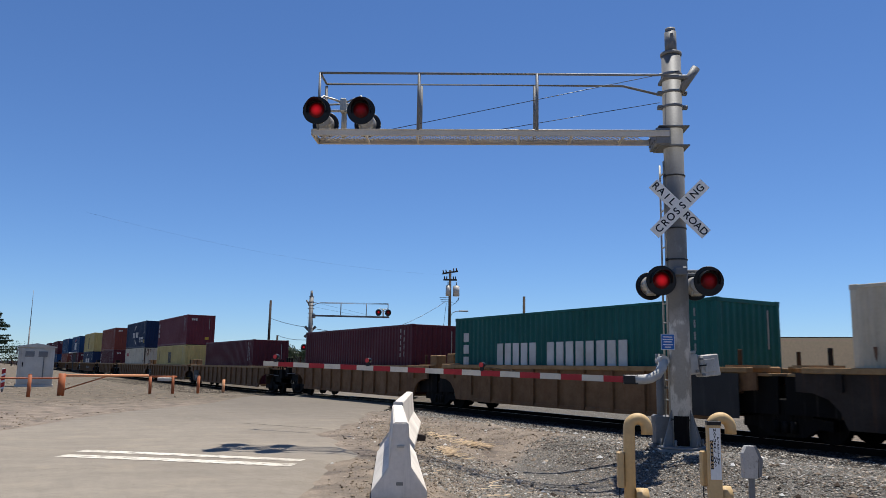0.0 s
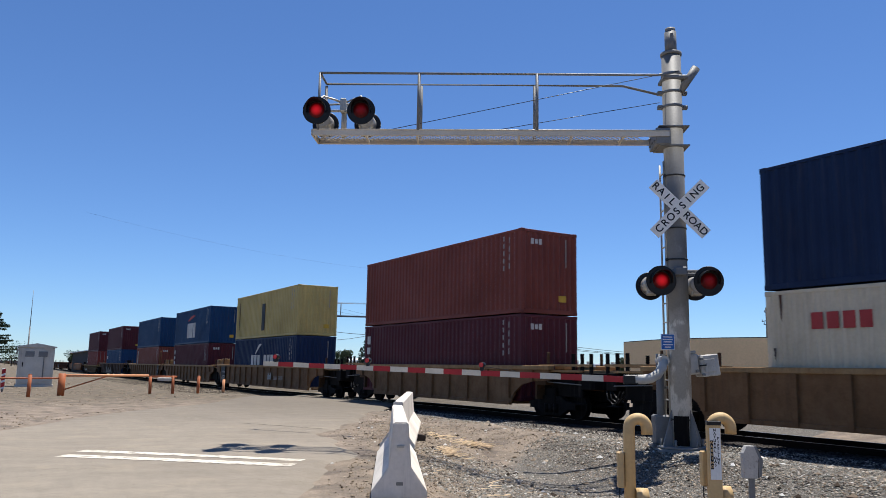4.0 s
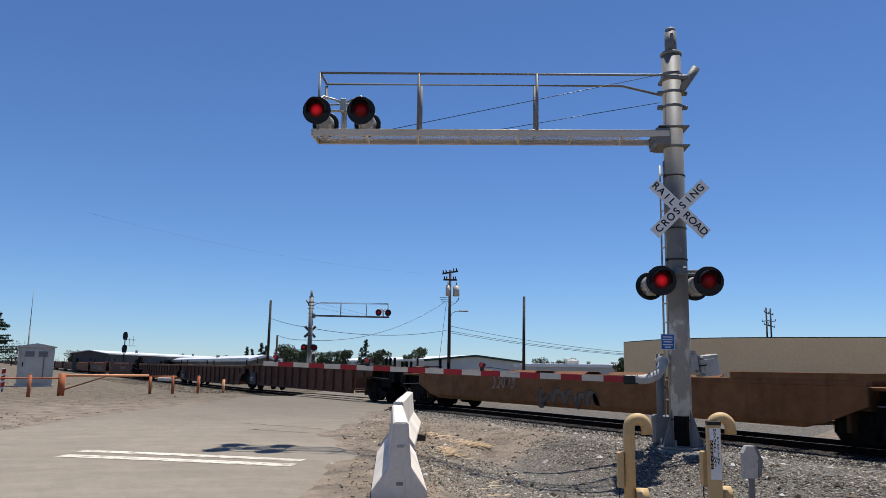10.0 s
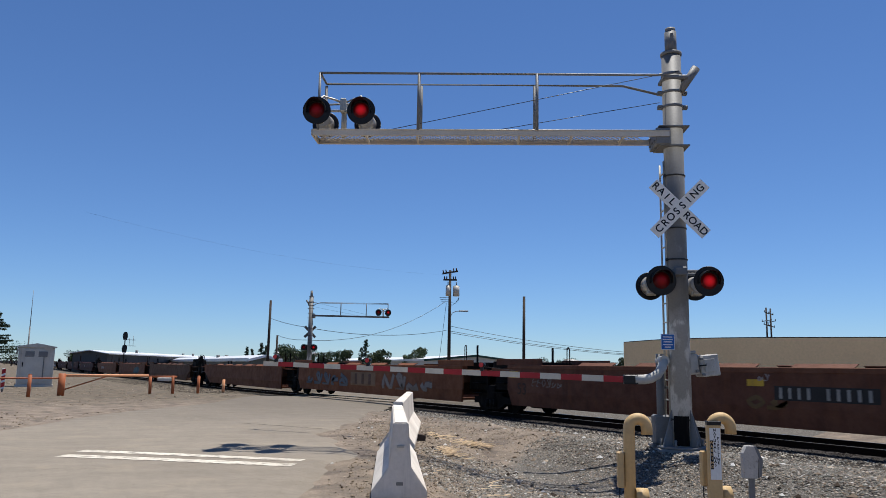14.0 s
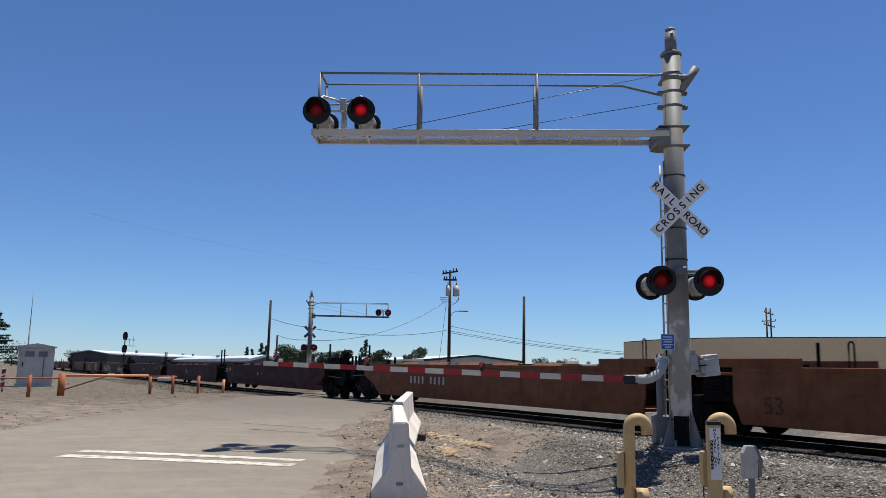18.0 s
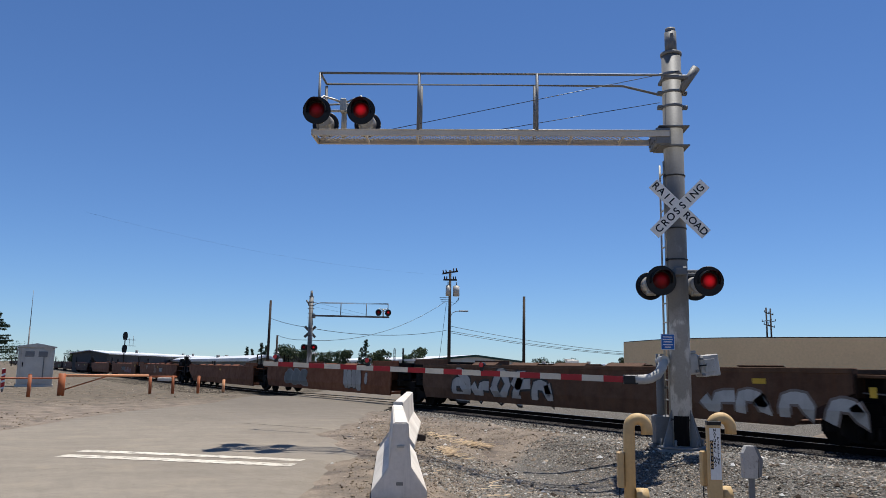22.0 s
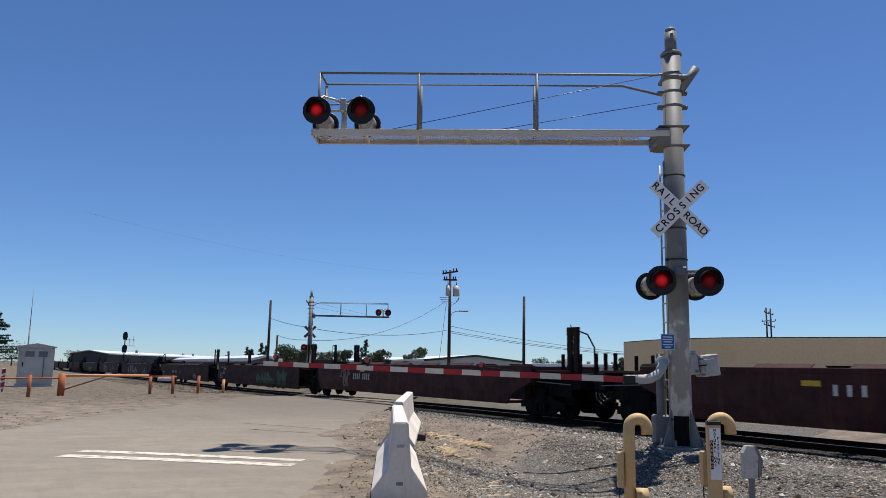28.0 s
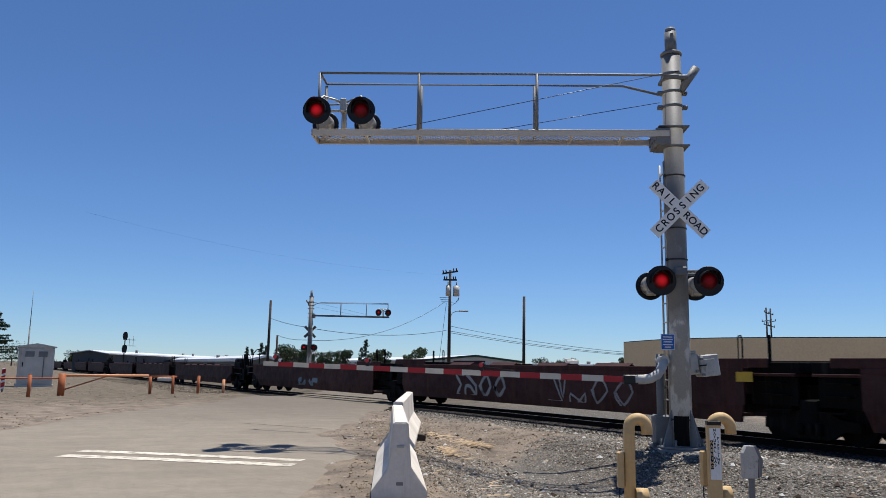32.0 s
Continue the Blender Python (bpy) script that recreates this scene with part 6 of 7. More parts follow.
    part("arm_bracket", bm, GALV, s)
    for z in (5.70, 6.08):
        bm = B()
        bx(bm, -0.25, 0.33, -0.28, 0.27, z, z + 0.022)
        part("bracket_plate", bm, GALV, s)
    bm = B()
    bx(bm, -0.26, 0.22, -0.23, 0.23, 7.06, 7.14, cut=0.02)
    part("stay_bracket", bm, GALV, s)
    part("stay_arm", rod(B(), (-0.14, 0.1, 6.84), (-0.44, 0.15, 7.30), 0.07, 0.085, n=14), GALV, s)
    for z in (6.55, 6.84):
        for sx in (-1, 1):
            bm = B()
            bx(bm, min(sx * 0.19, sx * 0.29), max(sx * 0.19, sx * 0.29), -0.05, 0.05, z - 0.045, z + 0.03, cut=0.01)
            rod(bm, (sx * 0.26, -0.09, z - 0.01), (sx * 0.26, 0.09, z - 0.01), 0.014, n=6)
            part("clamp_lug", bm, GALV, s)
    # lamps at the arm's tip
    post = B()
    rod(post, (6.50, -0.1, 5.95), (6.50, -0.1, 6.62), 0.055, n=12)
    bx(post, 6.42, 6.58, -0.18, -0.02, 6.45, 6.62, cut=0.02)
    bx(post, 6.44, 6.56, -0.02, 0.10, 6.42, 6.70, cut=0.02)
    rod(post, (6.05, 0.0, 6.46), (6.97, 0.0, 6.46), 0.028, n=8)
    for x, d in ((6.08, -1), (6.95, 1)):
        pipe(post, [(6.50, 0.0, 6.62), (6.50 + d * 0.2, 0.04, 6.69), (x - d * 0.06, 0.12, 6.72), (x, 0.2, 6.64), (x, 0.22, 6.5)], 0.024, 8)
        pipe(post, [(6.50, 0.0, 6.60), (x - d * 0.1, -0.2, 6.66), (x, -0.3, 6.6), (x, -0.32, 6.45)], 0.024, 8)
    part("lamp_bracket", post, ALU, s)
    for k, x in enumerate((6.95, 6.08)):
        lamp_head(s, x, 0.42, 6.33, 1, fronts[k])
        lamp_head(s, x, -0.50, 6.33, -1, backs[k])
    # lamps on the mast
    bm = B()
    for y in (0.33, -0.33):
        rod(bm, (-0.45, y * 0.7, 3.28), (0.42, y * 0.7, 3.28), 0.03, n=8)
    bx(bm, -0.12, 0.12, -0.3, 0.3, 3.2, 3.36, cut=0.02)
    part("lamp_crossarm", bm, GALV, s)
    for k, x in enumerate((0.41, -0.45)):
        lamp_head(s, x, 0.48, 3.07, 1, fronts[k])
        lamp_head(s, x + 0.0, -0.5, 3.07, -1, backs[k])
    # crossbuck
    xb = new("crossbuck")
    xb.parent = s
    xb["label"] = "white railroad crossbuck sign with black lettering"
    xb.matrix_basis = pose(-0.02, 0.25, 4.47)
    for ang, words in ((45, ("CROSSING",)), (-45, ("RAIL", "ROAD"))):
        q = Matrix.Rotation(radians(ang), 4, "Y")
        y0 = 0.0 if ang > 0 else -0.022
        bm = B()
        bx(bm, -0.69, 0.69, y0, y0 + 0.012, -0.115, 0.115, m=q, cut=0.0)
        # the far sign's boards take the shaded copy
        part("board", bm, metal or SIGNWHITE, xb)
        face = Matrix.Rotation(radians(180), 4, "Z") @ Matrix.Rotation(radians(90), 4, "X")
        rows = [(words[0], 0.0, 0.158)] if len(words) == 1 else [(words[0], 0.40, 0.142), (words[1], -0.40, 0.142)]
        for wd, off, pitch in rows:
            for k, ch in enumerate(wd):
                xx = off - (k - (len(wd) - 1) / 2) * pitch
                letters("letter", ch, 0.195, BLACK, xb, q @ Matrix.Translation((xx, y0 + 0.016, 0)) @ face, depth=0.001, bold=0.003)
    # ladder beside the mast
    lad = new("ladder")
    lad.parent = s
    for y in (0.02, -0.30):
        part("stile", rod(B(), (0.205, y, 0.6), (0.205, y, 5.45), 0.02, n=8), ALU, lad)
    z = 0.9
    while z < 5.4:
        part("rung", rod(B(), (0.205, 0.02, z), (0.205, -0.30, z), 0.014, n=6), ALU, lad)
        z += 0.36
    for zz in (1.1, 3.0, 5.0):
        part("standoff", bx(B(), 0.12, 0.225, -0.30, -0.27, zz, zz + 0.04), GALV, lad)
    if sign:
        sg = new("notice")
        sg.parent = s
        sg.matrix_basis = pose(0.27, 0.25, 1.96, 0, 0, 0)
        part("plate", bx(B(), -0.125, 0.125, 0, 0.006, -0.145, 0.145, cut=0.002), WHITE, sg, "small blue emergency notice with white border")
        part("face", bx(B(), -0.115, 0.115, 0.006, 0.009, -0.135, 0.135), BLUESIGN, sg)
        for k, (wd, zz) in enumerate(((0.2, 0.09), (0.22, 0.045), (0.18, 0.0), (0.22, -0.05), (0.14, -0.095))):
            part("text_bar", bx(B(), -wd * 0.42, wd * 0.42, 0.009, 0.011, zz - 0.009, zz + 0.009), WHITE, sg)
    return s


NEAR_M = pose(-10.267, 11.282, 0, 0, 0, math.degrees(math.atan2(-0.834, -0.551)))
signal(NEAR_M, (0, 1), (None, None), "tall galvanised cantilever railroad signal with crossbuck and red lights")
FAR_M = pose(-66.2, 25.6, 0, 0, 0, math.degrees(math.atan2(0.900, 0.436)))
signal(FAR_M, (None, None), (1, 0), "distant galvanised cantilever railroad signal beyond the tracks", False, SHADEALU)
pad = B()
bx(pad, -0.5, 0.5, -0.5, 0.5, -0.5, 0.03, cut=0.02)
solid("concrete_footing", pad, GREYCRETE, "square concrete footing under the signal mast", "footing", NEAR_M)


def gate():
    """Gate machine on its own post with the lowered striped arm, in the near signal's space."""
    g = thing("crossing_gate", "lowered red and white striped crossing gate with small red lights", "gate", NEAR_M)
    bm = B()
    rod(bm, (0.31, -0.25, 0.05), (0.31, -0.25, 1.75), 0.075, n=16)
    bx(bm, 0.13, 0.52, -0.43, -0.07, 0.04, 0.08)
    bx(bm, 0.17, 0.47, -0.38, -0.12, 0.08, 0.62, cut=0.03)
    part("post", bm, GALV, g)
    tip = Matrix.Rotation(radians(7), 4, "Y") @ Matrix.Translation((-0.13, 0, -0.03))
    bm = B()
    bx(bm, -0.42, -0.14, -0.40, 0.0, 1.36, 1.74, m=tip, cut=0.025)
    mech = part("machine_case", bm, WEATHERED, g, "scuffed grey gate machine case")
    part("machine_cover", bx(B(), -0.78, -0.43, -0.42, 0.03, 1.30, 1.70, m=tip, cut=0.02), WEATHERED, g)
    part("case_lid", bx(B(), -0.40, -0.18, -0.3, -0.02, 1.74, 1.80, m=tip, cut=0.02), WEATHERED, mech)
    part("case_door", bx(B(), -0.70, -0.50, 0.03, 0.05, 1.38, 1.62, m=tip, cut=0.006), WEATHERED, mech)
    part("handle", bx(B(), -0.53, -0.40, 0.05, 0.08, 1.50, 1.525, m=tip), BLACK, mech)
    for xx, zz in ((-0.46, 1.64), (-0.46, 1.34), (-0.36, 1.42), (-0.22, 1.66)):
        part("bolt", bx(B(), xx - 0.03, xx + 0.03, 0.0, 0.07, zz - 0.025, zz + 0.025, m=tip, cut=0.008), GALV, mech)
    bm = B()
    pipe(bm, [(0.30, 0.05, 1.62), (0.36, 0.12, 1.48), (0.46, 0.2, 1.36), (0.6, 0.26, 1.29), (0.72, 0.28, 1.27), (0.9, 0.3, 1.265)], 0.088, 14)
    rod(bm, (0.30, -0.3, 1.62), (0.30, 0.12, 1.62), 0.09, n=14)
    part("arm_bracket", bm, WEATHERED, g, "pale grey curved arm bracket")
    bm = B()
    bx(bm, 0.84, 1.10, 0.24, 0.36, 1.18, 1.35, cut=0.015)
    part("arm_clamp", bm, BLACK, g)
    swing = pose(1.0, 0.3, 0, 0, 0, -21.7)
    w, n = 0.406, 20

    def arm_z(u):
        return 1.262 + 0.0225 * u
    for i in range(n):
        ua, ub = 0.058 + w * i, 0.058 + w * (i + 1)
        bm = B()
        h = 0.056 - 0.007 * i / n
        prism(bm, [(ua, arm_z(ua) - h), (ub, arm_z(ub) - h), (ub, arm_z(ub) + h), (ua, arm_z(ua) + h)], -0.016, 0.016)
        o = part("arm_stripe", bm, RED if i % 2 == 0 else STRIPEWHITE, g, "red stripe of the gate arm" if i % 2 == 0 else "white stripe of the gate arm")
        o.matrix_basis = swing
    for u in (7.84, 5.47, 2.88):
        bm = B()
        bx(bm, -0.03, 0.03, -0.03, 0.03, -0.05, 0.03)
        rod(bm, (0, -0.06, 0.07), (0, 0.05, 0.07), 0.055, n=14)
        o = part("arm_light_body", bm, BLACK, g)
        o.matrix_basis = swing @ pose(u, 0, arm_z(u) + 0.09)
        part("arm_light_lens", rod(B(), (0, 0.05, 0.07), (0, 0.065, 0.07), 0.047, n=14), BEAD, o, "small red gate light")
        part("arm_light_lens", rod(B(), (0, -0.075, 0.07), (0, -0.06, 0.07), 0.047, n=14), BEAD, o, "small red gate light")
    o = part("wire", pipe(B(), [(u, 0, arm_z(u) + 0.10 + 0.02 * math.sin(u * 5)) for u in np.linspace(2.2, 2.9, 8)], 0.006, 5), BLACK, g)
    o.matrix_basis = swing


gate()

# ---- roadside ----


def jersey(m, length, label):
    prof = [(-0.305, 0), (0.305, 0), (0.305, 0.075), (0.125, 0.33), (0.085, 0.79), (0.065, 0.81), (-0.065, 0.81), (-0.085, 0.79), (-0.125, 0.33), (-0.305, 0.075)]
    b = thing("concrete_barrier", label, "barrier", m, group="concrete road barriers")
    bm = B()
    prism(bm, prof, 0, length, "x")
    bmesh.ops.bevel(bm, geom=[e for e in bm.edges if abs(e.verts[0].co.x - e.verts[1].co.x) < 1e-6], offset=0.014, segments=2, affect="EDGES")
    part("body", bm, CONCRETE, b)
    part("lifting_slot", bx(B(), -0.02, 0.01, -0.04, 0.04, 0.535, 0.56), ALU, b, "steel loop plate in the end")
    part("lifting_slot", bx(B(), -0.003, 0.01, -0.045, 0.045, 0.13, 0.18, cut=0.01), GREYCRETE, b, "faint darker rectangle on the end face")
    return b


def aimed(a, b):
    return pose(a[0], a[1], 0, 0, 0, math.degrees(math.atan2(b[1] - a[1], b[0] - a[0])))


def timber_block():
    bm = bx(B(), -0.16, 0.16, -0.07, 0.07, -0.02, 0.13, cut=0.015)
    solid("timber_block", bm, WOOD, "short dark brown timber block lying by the barrier", "block", pose(-14.3, 8.0, ground_z(-14.3, 8.0), 4, 8, 118))


timber_block()
jersey(aimed((-7.70, 4.08), (-11.8, 6.17)), 4.0, "white concrete road barrier with flared foot, beside the road")
jersey(aimed((-12.3, 6.45), (-17.6, 9.55)), 6.0, "white concrete road barrier further along the road edge")


def cane(x, y, h, turn, r=0.088):
    c = thing("vent_pipe", "yellow candy-cane vent pipe standing in gravel", "pipe", pose(x, y, 0, 0, 0, turn), group="yellow vent pipes")
    pts = [(0, 0, -0.1), (0, 0, h - r - 0.057)] + [(r - r * math.cos(a), 0, h - r - 0.057 + r * math.sin(a)) for a in np.linspace(0.2, math.pi, 12)] + [(2 * r, 0, h - r - 0.12)]
    part("pipe", pipe(B(), pts, 0.057, 16), YELLOW, c)
    part("side_bracket", bx(B(), -0.12, -0.06, -0.045, 0.045, 0.28, 0.62, cut=0.01), YELLOW, c)
    part("band", rod(B(), (0, 0, 0.115), (0, 0, 0.135), 0.061, n=16), BLACK, c, "black cable tie")
    part("cable", pipe(B(), [(-0.105, -0.03, 0.30), (-0.11, -0.035, 0.18), (-0.085, -0.03, 0.08), (-0.10, -0.04, -0.05)], 0.007, 6), BLACK, c, "thin black cable down to the ground")
    part("stub", rod(B(), (0.05, 0, 0.19), (0.17, 0, 0.19), 0.09, n=18), YELLOW, c)


VIEW_TURN = math.degrees(math.atan2(0.86, 0.511))
cane(-5.789, 5.62, 1.0, VIEW_TURN)
cane(-5.54, 6.52, 1.01, VIEW_TURN, 0.098)


def marker_post():
    c = thing("pipeline_marker", "flat yellow pipeline marker post with black warning lettering", "marker post", pose(-5.435, 6.425, 0, 0, 0, VIEW_TURN))
    part("post", bx(B(), -0.066, 0.066, -0.03, 0.03, -0.1, 0.93, cut=0.006), YELLOW, c)
    part("cap", bx(B(), -0.07, 0.07, -0.034, 0.034, 0.885, 0.93, cut=0.006), BLACK, c)
    face = Matrix.Rotation(radians(90), 4, "X")
    part("label_panel", bx(B(), -0.05, 0.058, -0.033, -0.03, 0.36, 0.86), WHITE, c)
    part("warning_panel", bx(B(), -0.047, -0.018, -0.035, -0.033, 0.46, 0.74), BLACK, c)
    for k, ch in enumerate("WARNING"):
        letters("lettering", ch, 0.037, YELLOW, c, Matrix.Translation((-0.0325, -0.036, 0.718 - 0.039 * k)) @ face, depth=0.0005, bold=0.0012)
    for col, (wd, xx) in enumerate((("NATURAL GAS", 0.0), ("PIPELINE", 0.033))):
        for k, ch in enumerate(wd):
            if ch != " ":
                letters("lettering", ch, 0.036, BLACK, c, Matrix.Translation((xx, -0.0335, (0.84 if col == 0 else 0.76) - 0.034 * k)) @ face, depth=0.0005, bold=0.0016)


marker_post()


def white_marker():
    c = thing("junction_marker", "weathered white utility marker on a thin grey post", "marker post", pose(-5.92, 7.60, 0, 0, 0, VIEW_TURN))
    part("post", bx(B(), -0.03, 0.03, -0.02, 0.02, -0.1, 0.35, cut=0.004), GALV, c)
    bm = B()
    prism(bm, [(-0.10, 0.25), (0.05, 0.25), (0.07, 0.48), (0.02, 0.60), (-0.06, 0.60), (-0.10, 0.52)], -0.05, 0.04)
    part("head", bm, WEATHERED, c, "scuffed pale plastic head")
    bm = B()
    prism(bm, [(0.02, 0.60), (0.05, 0.60), (0.12, 0.45), (0.10, 0.28), (0.06, 0.25), (0.075, 0.47)], -0.045, 0.05)
    part("cover", bm, GALV, c)


white_marker()


def stop_lines():
    for a, b, wd in (((-13.15, 1.24), (-10.78, 4.0), 0.33), ((-13.75, 1.58), (-11.28, 4.34), 0.27)):
        a, b = Vector(a), Vector(b)
        d = (b - a).normalized()
        side = Vector((-d.y, d.x))
        n = 26
        bm = B()
        rows = []
        for k in range(n + 1):
            p = a.lerp(b, k / n)
            wob = 0.02 * noise.noise(Vector((k * 0.7, wd, 4)))
            rows.append([bm.verts.new((q.x, q.y, road_z(q.x, q.y) + 0.005)) for q in (p - side * (wd / 2 + wob), p, p + side * (wd / 2 - wob))])
        for r0, r1 in zip(rows, rows[1:]):
            for k in range(2):
                bm.faces.new((r0[k], r1[k], r1[k + 1], r0[k + 1]))
        bmesh.ops.recalc_face_normals(bm, faces=bm.faces[:])
        solid("stop_line", bm, LINEPAINT, "worn white painted stop line on the asphalt", "road marking", kind="structure")


stop_lines()


def cabinet():
    c = thing("signal_cabinet", "silver trackside equipment cabinet with peaked roof", "cabinet", pose(-49.6, 2.95, 0, 0, 0, 86))
    part("body", bx(B(), -0.90, 0.90, -0.6, 0.6, 0.1, 2.2, cut=0.02), SILVER, c)
    bm = B()
    prism(bm, [(-1.0, 2.17), (1.0, 2.17), (1.0, 2.22), (0, 2.40), (-1.0, 2.22)], -0.68, 0.68)
    part("roof", bm, SILVER, c)
    d = part("door", bx(B(), -0.75, 0.35, -0.64, -0.60, 0.2, 2.1, cut=0.008), SILVER, c)
    part("hinge", bx(B(), 0.35, 0.4, -0.65, -0.61, 0.5, 1.9), GALV, d)
    part("handle", bx(B(), -0.68, -0.62, -0.68, -0.64, 1.1, 1.35), BLACK, d)
    for x in (-0.55, 0.1):
        part("vent", bx(B(), x, x + 0.45, -0.66, -0.64, 1.65, 1.95, cut=0.01), GALV, c, "grey louvred vent")
    part("base", bx(B(), -0.95, 0.95, -0.65, 0.65, -0.1, 0.1), CONCRETE, c)
    part("conduit", rod(B(), (-0.92, -0.64, 2.15), (-0.98, -0.64, 1.75), 0.04, n=8), GALV, c)


cabinet()


def antenna(x, y, h):
    c = thing("antenna_mast", "thin grey radio antenna mast", "antenna", pose(x, y, 0))
    part("pole", rod(B(), (0, 0, -0.2), (0.0, 0, h * 0.6), 0.06, 0.045, n=8), GALV, c)
    part("whip", rod(B(), (0, 0, h * 0.58), (0.0, 0, h), 0.035, 0.012, n=6), GALV, c)


antenna(-59.75, 2.98, 6.2)


def orange_post(x, y, h, mat=ORANGE, label="short faded orange steel post in the dirt"):
    bm = B()
    rod(bm, (0, 0, -0.2), (0, 0, h), 0.07, n=14)
    rod(bm, (0, 0, h), (0, 0, h + 0.03), 0.07, 0.045, n=14)
    solid("marker_post", bm, mat, label, "post", pose(x, y, 0, random.uniform(-1.5, 1.5), random.uniform(-1.5, 1.5), 0), group="short posts beside the tracks")


for x, y, h in ((-34.6, 1.89, 0.88), (-37.95, 7.02, 0.80), (-37.9, 8.02, 0.83), (-37.9, 9.17, 0.83)):
    orange_post(x, y, h)
# paler than the others: sunlight on this post is put into its colour
orange_post(-39.4, 10.77, 0.66, PALEORANGE, "short pale orange post near the crossing")


def swing_gate():
    c = thing("swing_gate", "orange steel pipe swing gate beside the tracks", "gate", pose(-36.2, 3.17, 0, 0, 0, math.degrees(math.atan2(3.85, -1.75))))
    part("hinge_post", rod(B(), (0, 0, -0.2), (0, 0, 0.92), 0.14, n=16), ORANGE, c)
    part("top_pipe", rod(B(), (0.1, 0, 0.84), (4.1, 0, 0.84), 0.055, n=12), PALEORANGE, c, "worn orange pipe with pale patches")
    part("brace", rod(B(), (0.1, 0, 0.25), (2.0, 0, 0.80), 0.028, n=8), ORANGE, c)
    b = thing("pipe_rail", "thin orange pipe rail between posts", "rail", pose(-36.2, 3.17, 0, 0, 0, math.degrees(math.atan2(-2.6, 1.0))))
    part("pipe", rod(B(), (0.0, 0, 0.72), (3.6, 0, 0.72), 0.03, n=8), ORANGE, b)
    g = thing("latch_rail", "orange pipe rail with a pale steel latch box below", "rail", pose(-37.95, 7.02, 0, 0, 0, math.degrees(math.atan2(1.0, 0.05))))
    part("pipe", rod(B(), (0.0, 0, 0.80), (1.15, 0, 0.80), 0.045, n=10), ORANGE, g)
    part("latch_box", bx(B(), 0.3, 0.9, -0.1, 0.1, 0.60, 0.76, cut=0.02), SILVER, g, "pale steel latch box")


swing_gate()


def striped_board():
    c = thing("marker_board", "red and white striped marker board on a post", "marker", pose(-40.76, 1.16, 0, 0, 0, 88))
    part("post", rod(B(), (0, 0, -0.2), (0, 0, 1.0), 0.04, n=8), GALV, c)
    part("board", bx(B(), -0.08, 0.08, -0.06, -0.04, 0.15, 1.05, cut=0.005), WHITE, c)
    for k in range(3):
        bm = B()
        prism(bm, [(-0.08, 0.2 + 0.3 * k), (0.08, 0.26 + 0.3 * k), (0.08, 0.46 + 0.3 * k), (-0.08, 0.40 + 0.3 * k)], -0.064, -0.06)
        part("stripe", bm, RED, c)


striped_board()


def far_pole(x, y, h, r, label):
    bm = B()
    rod(bm, (0, 0, -0.5), (0, 0, h), r * 1.15, r * 0.9, n=12)
    return solid("wooden_pole", bm, WOOD, label, "pole", pose(x, y, 0, 0, 0.3, 0), group="bare wooden poles")


far_pole(-75.98, 25.03, 7.9, 0.13, "bare dark wooden pole beyond the tracks")
far_pole(-85.2, 29.05, 4.8, 0.12, "short bare wooden pole beyond the tracks")
far_pole(-56.08, 41.89, 7.95, 0.13, "bare dark wooden pole beyond the tracks")


def wire(a, b, sag, r=0.012):
    a, b = Vector(a), Vector(b)
    pts = []
    for k in range(15):
        u = k / 14
        p = a.lerp(b, u)
        p.z -= sag * 4 * u * (1 - u)
        pts.append(p)
    solid("overhead_wire", pipe(B(), pts, r, 4), BLACK, "thin black overhead wire between poles", "wire", group="overhead wires")


def utility_pole():
    c = thing("utility_pole", "wooden utility pole with crossarms and grey transformers", "utility pole", pose(-70.9, 43.1, 0, 0, 0, VIEW_TURN))
    part("pole", rod(B(), (0, 0, -0.5), (0, 0, 11.9), 0.2, 0.13, n=12), WOOD, c)
    for z, w, t in ((11.65, 1.9, 28), (10.85, 1.6, 28)):
        a = part("crossarm", bx(B(), -w / 2, w / 2, -0.06, 0.06, -0.09, 0.09, cut=0.01), WOOD, c)
        a.matrix_basis = pose(0, -0.16, z, 0, 0, t) @ pose(0, 0, 0, 0, -12 if z > 11 else -3, 0)
        for x in (-w / 2 + 0.12, -w / 4, w / 4, w / 2 - 0.12):
            part("insulator", rod(B(), (x, 0, 0.07), (x, 0, 0.38), 0.075, 0.05, n=8), WOOD, a)
    for x, y, r in ((-0.22, -0.3, 0.24), (0.68, -0.1, 0.34)):
        bm = rod(B(), (x, y, 9.1), (x, y, 10.2), r, n=16)
        rod(bm, (x, y, 10.2), (x, y, 10.26), r + 0.01, 0.1, n=16)
        t = part("transformer", bm, SILVER, c, "grey drum transformer")
        part("bushing", rod(B(), (x, y, 10.25), (x, y, 10.6), 0.05, n=6), BLACK, t)
    bm = pipe(B(), [(0.1, 0, 6.9), (0.3, 0, 7.3), (0.7, 0, 7.5), (1.2, 0, 7.52)], 0.04, 6)
    bx(bm, 1.0, 2.0, -0.12, 0.12, 7.46, 7.60, cut=0.03)
    part("street_light", bm, GALV, c)
    for k in range(3):
        part("drop_wire", pipe(B(), [(0.1, -0.1, 8.4 - 0.2 * k), (0.6, -0.1, 8.35), (0.95, -0.1, 8.7 + 0.1 * k), (1.0, -0.1, 9.6)], 0.02, 4), BLACK, c)
        part("wire_bracket", bx(B(), -1.1 + 0.1 * k, -0.1, -0.05, 0.0, 8.9 - 0.22 * k, 8.95 - 0.22 * k), BLACK, c)


